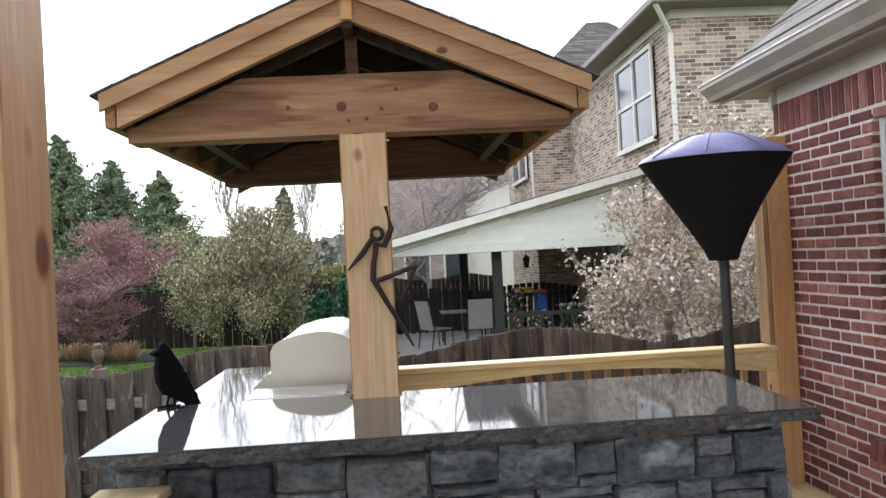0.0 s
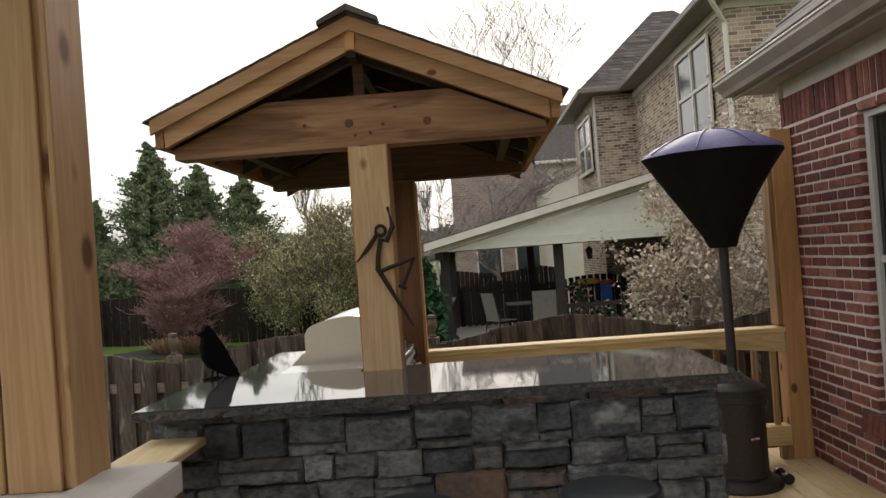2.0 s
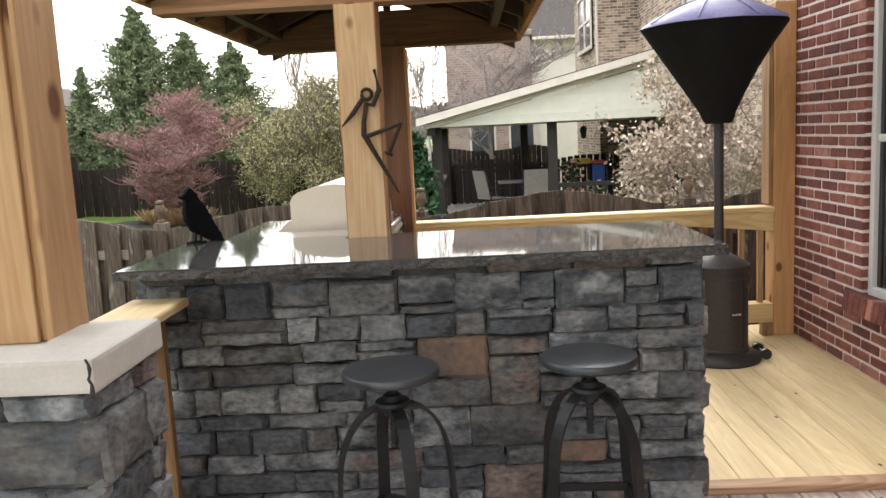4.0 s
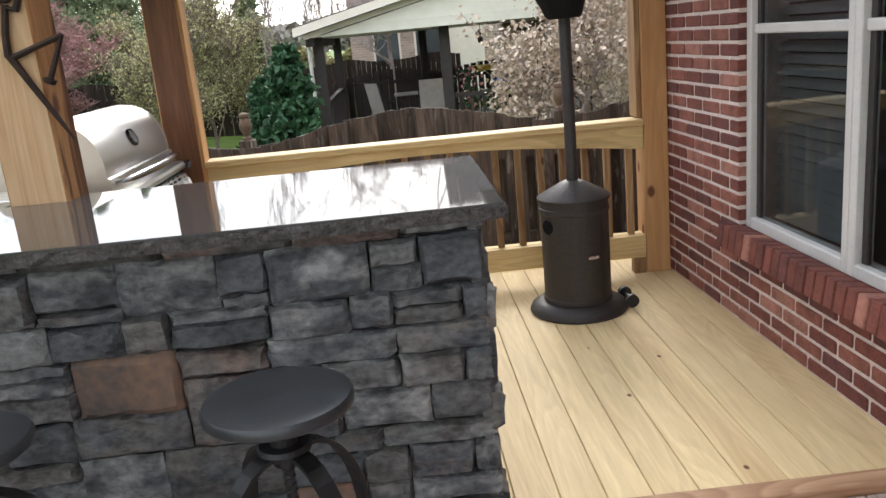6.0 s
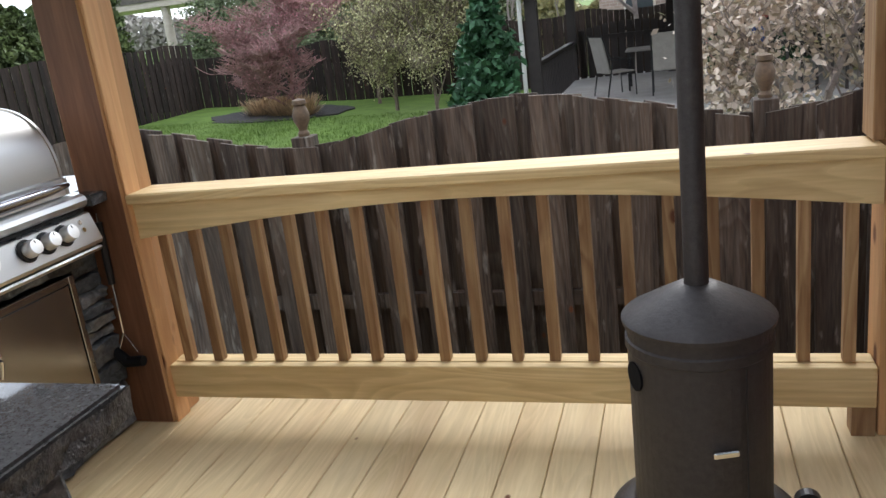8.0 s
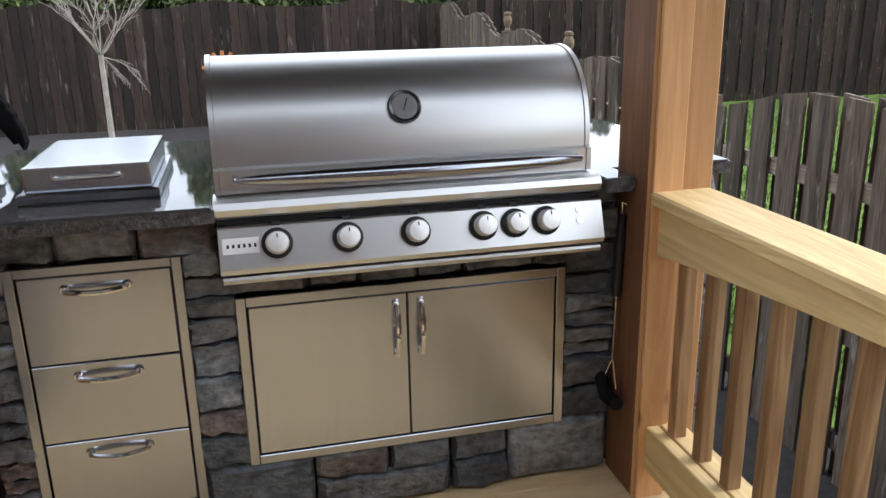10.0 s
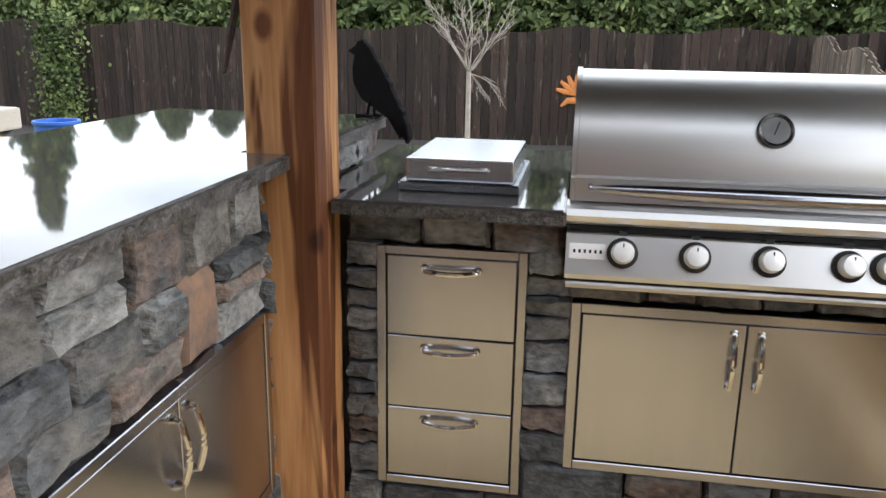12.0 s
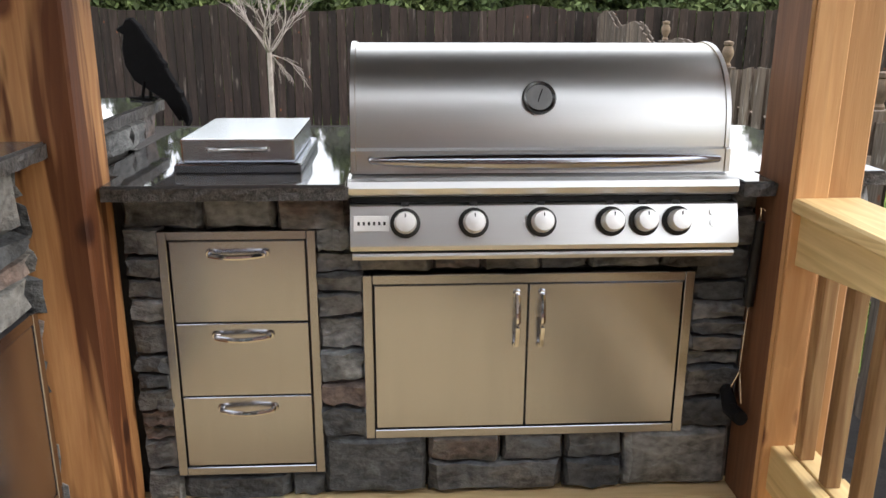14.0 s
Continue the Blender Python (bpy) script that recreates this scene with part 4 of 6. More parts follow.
M_slat = mat("grey_blind_slat", (0.34, 0.345, 0.345), (0.29, 0.295, 0.295), rough=0.6, scale=6, bump=0.0, vary=0.05)
for k, (a, b) in enumerate(((-0.115, WY1), (WY0, -0.115))):
    win = thing(f"window_{k + 1}", TURN @ Vector((2.80, (a + b) / 2, WZ0)), "white vinyl double-hung window with closed blinds", "window", kind="structure")
    fr = bmesh.new()
    box(2.790, 2.87, a, a + 0.042, WZ0, WZ1, 0.004, fr)
    box(2.790, 2.87, b - 0.042, b, WZ0, WZ1, 0.004, fr)
    box(2.791, 2.869, a + 0.042, b - 0.042, WZ0, WZ0 + 0.05, 0.004, fr)
    box(2.791, 2.869, a + 0.042, b - 0.042, WZ1 - 0.05, WZ1, 0.004, fr)
    part("window_frame", fr, M_white, win, xf=TURN)
    part("meeting_rail", box(2.805, 2.85, a + 0.043, b - 0.043, 1.315, 1.355, 0.004), M_white, win, xf=TURN)
    for z0, z1 in ((WZ0 + 0.051, 1.314), (1.356, WZ1 - 0.051)):
        pane = part("pane", box(2.826, 2.832, a + 0.043, b - 0.043, z0, z1), M_glass, win, xf=TURN)
        pane.visible_shadow = False
        sash = bmesh.new()
        box(2.818, 2.842, a + 0.044, a + 0.075, z0, z1, 0.002, sash)
        box(2.818, 2.842, b - 0.075, b - 0.044, z0, z1, 0.002, sash)
        part("sash", sash, M_heater, win, "dark sash edge", xf=TURN)
    blind = thing("window_blind", TURN @ Vector((2.93, (a + b) / 2, WZ0 + 0.05)), "closed pale horizontal blind behind the glass", "blind", group="window blinds")
    n = 34
    slat = to_mesh("slat", box(-0.002, 0.002, (a - b) / 2 + 0.06, (b - a) / 2 - 0.06, -0.024, 0.024), M_slat)
    for i in range(n):
        piece("slat", slat, blind, TURN @ Vector((2.92, (a + b) / 2, WZ0 + 0.06 + (WZ1 - WZ0 - 0.1) * i / (n - 1))), (0, radians(38), radians(1.5)))
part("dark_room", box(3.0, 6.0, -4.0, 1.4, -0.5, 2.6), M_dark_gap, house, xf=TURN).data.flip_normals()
solo("ceiling_soffit", box(2.53, 2.99, -7.0, 2.12, 2.545, 2.57), M_gutter, "cream soffit under the house eave", "soffit", kind="structure")
solo("trim_frieze", box(2.735, 2.757, -7.0, END - 0.01, 2.435, 2.544, 0.003), M_trim, "cream painted frieze board above the brick", "trim", kind="structure")
solo("trim_end_frieze", box(2.70, 9.0, END + 0.0, END + 0.03, 2.40, 2.529, 0.003), M_trim, "cream painted frieze board round the corner", "trim", kind="structure")
gut = thing("gutter", (2.3, 0, 2.5), "cream metal gutter along the eave", "gutter")
prof = [(2.525, 2.545), (2.465, 2.545), (2.45, 2.575), (2.42, 2.605), (2.40, 2.625), (2.40, 2.655), (2.525, 2.655)]
part("trough", prism(prof, -7.0, 2.17, "y"), M_gutter, gut)
part("fascia_board", box(2.527, 2.55, -7.0, 2.16, 2.52, 2.68, 0.003), M_gutter, gut)
part("lip", box(2.393, 2.41, -7.0, 2.173, 2.648, 2.663, 0.003), M_gutter, gut)
part("end_gutter", box(2.56, 9.0, 2.10, 2.16, 2.55, 2.655, 0.01), M_gutter, gut)
roof = thing("house_roof", (4.5, -2, 2.6), "brown asphalt shingle hip roof of the brick house", "roof")
RS = 1.05
for i in range(22):
    d0, d1 = i * 0.15, (i + 1) * 0.15
    z0, z1 = 2.645 + RS * d0, 2.645 + RS * d1
    bm = bmesh.new()
    a = [bm.verts.new(v) for v in ((2.47 + d0, -7, z0 + 0.014), (2.47 + d0, 2.15 - d0, z0 + 0.014), (2.47 + d1, 2.15 - d1, z1), (2.47 + d1, -7, z1))]
    bm.faces.new(a)
    b2 = [bm.verts.new(v) for v in ((2.47 + d0, -7, z0 - 0.012), (2.47 + d0, 2.15 - d0, z0 - 0.012))]
    bm.faces.new((a[0], b2[0], b2[1], a[1]))
    c = [bm.verts.new(v) for v in ((2.47 + d0, 2.15 - d0, z0 + 0.014), (12, 2.15 - d0, z0 + 0.014), (12, 2.15 - d1, z1), (2.47 + d1, 2.15 - d1, z1))]
    bm.faces.new(c[::-1])
    part("shingle_course", bm, M_tabs, roof)

# ---------------------------------------------------------------- stone pillar with post, and the short rail to the bar
pillar = thing("stone_pillar", (-0.58, -1.97, 0), "stacked-stone pillar with a pale cast cap", "pillar")
part("core", box(-0.86, -0.395, -2.055, -1.745, -0.06, 0.921), M_joint, pillar)
ashlar(pillar, -0.89, -0.352, -0.02, 0.920, -2.045, "-y", 51)
ashlar(pillar, -2.085, -1.70, -0.02, 0.920, -0.395, "+x", 52)
ashlar(pillar, -0.89, -0.352, -0.02, 0.920, -1.75, "+y", 53)
bm = box(-0.90, -0.335, -2.11, -1.685, 0.922, 1.008, 0.012, seg=2)
bmesh.ops.create_cone(bm, cap_ends=False, segments=4, radius1=0.28, radius2=0.15, depth=0.012, matrix=Matrix.Translation((-0.618, -1.8975, 1.0135)) @ Matrix.Rotation(radians(45), 4, "Z"))
cap = part("cap", bm, M_cap, pillar, "pale cast stone cap, chipped at one corner")
crack = bmesh.new()
rc = random.Random(17)
zs = [0.923 + 0.084 * k / 7 for k in range(8)]
edge = [(-0.350 + rc.uniform(-0.005, 0.005), z) for z in zs]
rim = [(xa + rc.uniform(0.003, 0.010), z) for xa, z in edge[::-1]]
prism(edge + rim, -2.1125, -2.107, "y", crack)
part("crack", crack, M_joint, cap, "dark broken edge of the cap")
big_post = thing("porch_post", (-0.613, -1.84, 1.01), "built-up cedar post standing on the pillar cap", "post")
part("shaft", box(-0.697, -0.529, -1.925, -1.755, 1.009, 3.4, 0.004), M_cedar_porch, big_post)
part("facing_board", box(-0.688, -0.548, -1.942, -1.926, 1.009, 3.4, 0.003), M_cedar_porch, big_post)
part("edge_board", box(-0.528, -0.511, -1.938, -1.745, 1.009, 3.4, 0.003), M_cedar_porch, big_post)
part("edge_board", box(-0.715, -0.698, -1.938, -1.745, 1.009, 3.4, 0.003), M_cedar_porch, big_post)
part("corbel", lathe([(0.001, 2.388), (0.037, 2.398), (0.058, 2.445), (0.063, 2.53), (0.001, 2.56)], -0.477, -1.825, 20), M_rusty, big_post, "rounded brown bracket end", smooth=True)
# unseen porch roof above the old deck, borne by the post; added to block sky light
part("beam", box(-1.60, 2.39, -1.925, -1.755, 3.401, 3.60), M_cedar_x, big_post)
solo("ceiling_porch", box(-1.65, 2.39, -7.0, -1.70, 3.601, 3.68), M_cap, "unseen plain pale porch ceiling added to shade the bar front", "ceiling", kind="structure")
side_rail = thing("side_railing", (-0.68, -1.0, 0), "short weathered pine rail between pillar and bar", "railing")
part("top_rail", box(-0.765, -0.545, -1.698, -0.87, 0.875, 0.908, 0.006), M_pine_y, side_rail)
part("apron", box(-0.70, -0.662, -1.698, -0.87, 0.74, 0.874, 0.003), M_pine_y, side_rail)
part("bottom_rail", box(-0.70, -0.662, -1.698, -0.87, 0.05, 0.16, 0.003), M_pine_y, side_rail)
for y in (-1.60, -1.47, -1.34, -1.21, -1.08, -0.95):
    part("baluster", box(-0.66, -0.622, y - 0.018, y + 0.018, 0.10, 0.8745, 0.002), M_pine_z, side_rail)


# ---------------------------------------------------------------- grill, doors, drawers, side burner
def bow_handle(parent, p0, p1, out, r=0.0072, name="handle", label="chrome bow handle"):
    """An arched bar from p0 to p1 that stands out by the vector out."""
    a, b, o = Vector(p0), Vector(p1), Vector(out)
    pts = [a]
    for i in range(0, 11):
        t = i / 10
        pts.append(a + (b - a) * (0.03 + 0.94 * t) + o * (0.55 + 0.45 * math.sin(math.pi * t)))
    pts.append(b)
    h = part(name, tube(pts, r, 8), M_chrome, parent, label, smooth=True)
    for p in (a, b):
        part("foot", tube([p, p + o * 0.25], [r * 1.6, r * 1.2], 8), M_chrome, h)
    return h


grill = thing("gas_grill", (-0.2, 0.975, 0.74), "brushed stainless built-in gas grill with a closed hood", "grill")
GY0, GY1 = 0.492, 1.450


def hood_profile(g=0.0):
    pts = [(0.034 + g, 0.928), (0.034 + g, 0.985)]
    for i in range(25):                                   # rounded front shoulder
        a = i / 24 * math.pi / 2
        pts.append((-0.20 + (0.222 + g) * math.cos(a) ** 0.9, 0.99 + (0.245 + g) * math.sin(a) ** 0.85))
    pts += [(-0.30, 1.222 + g), (-0.385, 1.198 + g), (-0.412 - g, 1.180 + g), (-0.43 - g, 1.150), (-0.43 - g, 0.928)]
    return pts


part("hood", prism(hood_profile(), GY0 + 0.017, GY1 - 0.017, "y"), M_steel, grill, smooth=True)
for y in (GY0 + 0.004, GY1 - 0.016):
    cap_end = part("hood_end", prism(hood_profile(0.004), y, y + 0.012, "y"), M_steel_end, grill, "satin steel end cap of the hood")
    cap_end.data.materials.append(M_steel)
    for f in cap_end.data.polygons:                       # brushed rim; satin outer face with the warm reflection in its colour
        f.material_index = 0 if abs(f.normal.y) > 0.9 else 1
part("slot", box(-0.185, -0.170, GY0 + 0.0025, GY0 + 0.0045, 0.935, 0.975), M_dark_gap, grill, "dark keyhole slot")
part("firebox", box(-0.50, 0.02, GY0 + 0.006, GY1 - 0.006, 0.74, 0.926), M_steel_up, grill)
part("rear_vent", prism([(-0.52, 0.927), (-0.432, 0.927), (-0.432, 1.05), (-0.455, 1.045), (-0.52, 0.985)], GY0 + 0.02, GY1 - 0.02, "y"), M_steel_end, grill)
bar_pts = [(0.0, 0.875), (0.0, 0.924), (0.07, 0.924), (0.086, 0.918), (0.094, 0.903), (0.090, 0.888), (0.078, 0.879)]
part("front_roll", prism(bar_pts, GY0 - 0.002, GY1 + 0.004, "y"), M_steel, grill, "rounded steel front edge")
part("shadow_gap", box(0.0, 0.066, GY0 + 0.004, GY1 - 0.004, 0.862, 0.8745), M_dark_gap, grill)
panel = part("control_panel", prism([(0.021, 0.755), (0.021, 0.860), (0.080, 0.860), (0.086, 0.857), (0.118, 0.765), (0.112, 0.752)], GY0 + 0.002, GY1 + 0.006, "y"), M_steel, grill, "sloped steel control panel")
part("drip_rail", prism([(0.021, 0.722), (0.021, 0.744), (0.108, 0.744), (0.114, 0.738), (0.108, 0.728)], GY0 + 0.006, GY1 - 0.002, "y"), M_steel, grill)
SLOPE = Matrix.Rotation(radians(90 - 19), 4, "Y")


def on_panel(y, z, out=0.0):
    x = 0.086 + (0.857 - z) * 0.348
    return Vector((x + out * 0.944, y, z + out * 0.328))


for y in (0.628, 0.795, 0.962, 1.134, 1.217, 1.300):
    m = Matrix.Translation(on_panel(y, 0.818)) @ SLOPE
    bz = lathe([(0.0001, 0.0), (0.036, 0.0), (0.037, 0.006), (0.030, 0.010), (0.0001, 0.010)], 0, 0, 28)
    bezel = part("bezel", bz, M_dark_gap, grill, "dark knob bezel", xf=m)
    kb = lathe([(0.0001, 0.010), (0.027, 0.010), (0.0275, 0.018), (0.0260, 0.042), (0.0235, 0.0465), (0.014, 0.0478), (0.0001, 0.0482)], 0, 0, 28)
    knob = part("knob", kb, M_knob_steel, grill, "round brushed knob", smooth=True, xf=m)
    part("pointer", box(-0.020, -0.011, -0.0015, 0.0015, 0.0470, 0.0488), M_dark_gap, knob, xf=m)
    part("mark", box(-0.052, -0.042, -0.010, 0.010, 0.0002, 0.0012), M_dark_gap, panel, xf=m)
for z in (0.838, 0.812):
    m = Matrix.Translation(on_panel(1.392, z)) @ SLOPE
    part("button", lathe([(0.0001, 0.0), (0.009, 0.0), (0.008, 0.005), (0.0001, 0.005)], 0, 0, 14), M_chrome, grill, xf=m)
M_badge = mat("white_enamel", (0.86, 0.86, 0.85), (0.82, 0.82, 0.81), rough=0.35, scale=30, bump=0.0, vary=0.0)
m = Matrix.Translation(on_panel(0.545, 0.818)) @ SLOPE
plate = part("badge", box(-0.019, 0.019, -0.043, 0.043, 0.0003, 0.003, 0.001), M_badge, grill, "white badge with dark marks", xf=m)
for i in range(6):
    part("mark", box(-0.0042, 0.0042, -0.033 + i * 0.0125, -0.0275 + i * 0.0125, 0.0031, 0.0036), M_dark_gap, plate, xf=m)
gx = Matrix.Translation((0.000, 0.962, 1.108)) @ Matrix.Rotation(radians(66), 4, "Y")
gauge = part("gauge", lathe([(0.0001, -0.01), (0.040, -0.01), (0.043, 0.008), (0.039, 0.016), (0.034, 0.014), (0.033, 0.010), (0.0001, 0.010)], 0, 0, 30), M_bezel, grill, "round hood thermometer", smooth=False, xf=gx)
part("dial", lathe([(0.0001, 0.0102), (0.032, 0.0102), (0.032, 0.0112), (0.0001, 0.0112)], 0, 0, 28), M_dial, gauge, "pale dial face", xf=gx)
part("needle", box(-0.022, 0.012, -0.0015, 0.0015, 0.0115, 0.0122), M_dark_gap, gauge, xf=gx @ Matrix.Rotation(radians(-20), 4, "Z"))
pts = [(0.036, 0.545, 0.965), (0.072, 0.548, 0.968)] + [(0.078 + 0.022 * math.sin(math.pi * i / 14), 0.55 + 0.85 * i / 14, 0.968) for i in range(15)] + [(0.072, 1.402, 0.968), (0.036, 1.405, 0.965)]
part("handle", tube(pts, [0.008, 0.008] + [0.008 + 0.0125 * math.sin(math.pi * i / 14) ** 0.5 for i in range(15)] + [0.008, 0.008], 12), M_steel_up, grill, "long bowed hood handle", smooth=True)

doors = thing("access_doors", (0.0, 0.955, 0.183), "brushed stainless double access doors under the grill", "cabinet doors")


def framed(parent, y0, y1, z0, z1, w=0.026):
    f = bmesh.new()
    box(-0.04, 0.010, y0, y0 + w, z0, z1, 0.002, f)
    box(-0.04, 0.010, y1 - w, y1, z0, z1, 0.002, f)
    box(-0.04, 0.0095, y0 + w, y1 - w, z0, z0 + w, 0.002, f)
    box(-0.04, 0.0095, y0 + w, y1 - w, z1 - w, z1, 0.002, f)
    part("frame", f, M_steel_up, parent)
    part("gap", box(-0.041, -0.004, y0 + w, y1 - w, z0 + w, z1 - w), M_dark_gap, parent)


framed(doors, 0.515, 1.397, 0.183, 0.656)
for y0, y1, hy in ((0.545, 0.951, 0.922), (0.955, 1.367, 0.988)):
    d = part("door", box(-0.003, 0.006, y0, y1, 0.213, 0.626, 0.002), M_panel, doors)
    bow_handle(d, (0.006, hy, 0.458), (0.006, hy, 0.602), (0.034, 0, 0))
drawers = thing("drawer_unit", (0.0, 0.2, 0.08), "brushed stainless three-drawer unit set in stone", "drawers")
framed(drawers, 0.0, 0.400, 0.083, 0.780, 0.024)
for z0, z1 in ((0.532, 0.752), (0.321, 0.528), (0.111, 0.317)):
    d = part("drawer_front", box(-0.003, 0.006, 0.028, 0.372, z0, z1, 0.002), M_panel, drawers)
    zc = z1 - 0.030
    bow_handle(d, (0.006, 0.130, zc), (0.006, 0.272, zc), (0.030, 0, -0.006))
bar_doors = thing("bar_doors", (0.6, -0.27, 0.14), "stainless double access doors in the back of the bar", "cabinet doors")


def framed_y(parent, x0, x1, z0, z1, yb, w=0.026):
    f = bmesh.new()
    box(x0, x0 + w, yb - 0.03, yb + 0.010, z0, z1, 0.002, f)
    box(x1 - w, x1, yb - 0.03, yb + 0.010, z0, z1, 0.002, f)
    box(x0 + w, x1 - w, yb - 0.03, yb + 0.0095, z0, z0 + w, 0.002, f)
    box(x0 + w, x1 - w, yb - 0.03, yb + 0.0095, z1 - w, z1, 0.002, f)
    part("frame", f, M_steel_up, parent)
    part("gap", box(x0 + w, x1 - w, yb - 0.031, yb - 0.004, z0 + w, z1 - w), M_dark_gap, parent)


framed_y(bar_doors, 0.185, 1.12, 0.14, 0.640, -0.245)
for x0, x1, hx in ((0.213, 0.650, 0.620), (0.654, 1.092, 0.684)):
    d = part("door", box(x0, x1, -0.248, -0.239, 0.168, 0.612, 0.002), M_panel, bar_doors)
    bow_handle(d, (hx, -0.239, 0.44), (hx, -0.239, 0.585), (0, 0.034, 0))

burner = thing("side_burner", (-0.28, 0.2, LOW_TOP), "stainless drop-in side burner with a closed lid", "side burner")
part("base", box(-0.50, -0.045, 0.045, 0.365, LOW_TOP, LOW_TOP + 0.026, 0.004), M_steel_up, burner)
lid = part("lid", box(-0.485, -0.060, 0.062, 0.348, LOW_TOP + 0.0265, LOW_TOP + 0.088, 0.006, seg=2), M_steel_lid, burner)
bow_handle(lid, (-0.060, 0.13, 0.975), (-0.060, 0.28, 0.975), (0.016, 0, 0), 0.005)

brush = thing("grill_brush", (0.05, 1.53, 0.25), "black-handled wire grill brush hung on the post", "grill brush")
part("handle", tube([(0.045, 1.540, 0.80), (0.045, 1.536, 0.70), (0.045, 1.532, 0.57)], [0.012, 0.014, 0.013], 10), M_black_metal, brush, smooth=True)
part("stem", tube([(0.045, 1.535, 0.57), (0.045, 1.530, 0.38)], 0.004, 6), M_chrome, brush)
for dx in (-0.03, 0.05):
    part("fork", tube([(0.045, 1.530, 0.38), (0.045 + dx, 1.52, 0.31)], 0.003, 6), M_chrome, brush)
part("bristles", tube([(0.0, 1.515, 0.315), (0.045, 1.515, 0.27), (0.115, 1.515, 0.275)], [0.018, 0.022, 0.020], 10), M_cover, brush)
part("hook", tube([(0.045, 1.549, 0.83), (0.045, 1.538, 0.835), (0.045, 1.538, 0.80)], 0.003, 6), M_chrome, brush)

# ---------------------------------------------------------------- patio heater
HX, HY = 2.06, 1.10
heater = thing("patio_heater", (HX, HY, 0), "dark bronze standing patio heater under a cover", "patio heater")
part("base", lathe([(0.0001, 0.0), (0.245, 0.0), (0.250, 0.012), (0.240, 0.036), (0.200, 0.060), (0.172, 0.066), (0.0001, 0.066)], HX, HY, 48), M_heater, heater, smooth=True)
body = part("tank_housing", lathe([(0.0001, 0.067), (0.176, 0.067), (0.176, 0.085), (0.170, 0.090), (0.170, 0.520), (0.176, 0.526), (0.176, 0.548), (0.171, 0.552), (0.171, 0.590), (0.178, 0.596)], HX, HY, 48), M_heater, heater, smooth=False)
part("lid", lathe([(0.181, 0.585), (0.183, 0.597), (0.175, 0.606), (0.062, 0.668), (0.045, 0.676), (0.030, 0.678)], HX, HY, 48), M_heater, heater, smooth=True)
part("pole", tube([(HX, HY, 0.66), (HX, HY, 1.56)], 0.029, 20), M_heater, heater, smooth=True)
for a, z, r, nm in ((math.radians(207), 0.465, 0.037, "vent_hole"),):
    m = Matrix.Translation((HX, HY, z)) @ Matrix.Rotation(a, 4, "Z") @ Matrix.Translation((0.1665, 0, 0)) @ Matrix.Rotation(radians(90), 4, "Y")
    part(nm, lathe([(0.0001, 0.0), (r, 0.0), (r, 0.006), (0.0001, 0.006)], 0, 0, 20), M_crow, heater, "round dark vent hole", xf=m)
m = Matrix.Translation((HX, HY, 0)) @ Matrix.Rotation(math.radians(288), 4, "Z")
part("latch", box(0.170, 0.186, -0.035, 0.025, 0.305, 0.322, 0.003), M_chrome, heater, "small metal door latch", xf=m)
part("door_seam", box(0.169, 0.1715, 0.048, 0.052, 0.10, 0.52), M_dark_gap, heater, xf=m)
part("wheel", tube([(HX + 0.262, HY - 0.085, 0.036), (HX + 0.262, HY - 0.055, 0.036)], 0.033, 20), M_black_metal, heater)
part("wheel", tube([(HX + 0.262, HY + 0.055, 0.036), (HX + 0.262, HY + 0.085, 0.036)], 0.033, 20), M_black_metal, heater)
part("axle", tube([(HX + 0.20, HY - 0.02, 0.036), (HX + 0.262, HY - 0.08, 0.036), (HX + 0.262, HY + 0.08, 0.036)], 0.010, 8), M_black_metal, heater)
cover = thing("heater_cover", (HX, HY, 1.46), "black fabric cover with a faded violet top", "cover")
bm = bmesh.new()
prof = [(0.075, 1.455), (0.088, 1.47), (0.105, 1.52), (0.16, 1.62), (0.25, 1.77), (0.34, 1.91), (0.405, 2.00), (0.424, 2.025)]
top = [(0.424, 2.026), (0.415, 2.040), (0.34, 2.085), (0.25, 2.130), (0.15, 2.165), (0.05, 2.180), (0.0001, 2.182)]


def lobed(profile, sides=48):
    b = lathe(profile, HX, HY, sides)
    for v in b.verts:
        dx, dy = v.co.x - HX, v.co.y - HY
        a = math.atan2(dy, dx)
        k = 1 + 0.018 * math.cos(8 * a) + 0.012 * noise.noise((dx * 6, dy * 6, v.co.z * 5))
        v.co.x, v.co.y = HX + dx * k - 0.028 * min(1.0, (v.co.z - 1.455) / 0.3), HY + dy * k
    return b


part("skirt", lobed(prof), M_cover, cover, smooth=True)
tp = part("top", lobed(top), M_cover_top, cover, "faded violet vinyl top", smooth=True)
for i in range(8):
    a = math.radians(22.5 + i * 45 + 40)
    pts = [(HX - 0.028 + r * 1.0 * math.cos(a), HY + r * 1.0 * math.sin(a), z + 0.003) for r, z in top[1:-1]]
    part("seam", tube(pts, 0.004, 5), M_cover_top, tp)


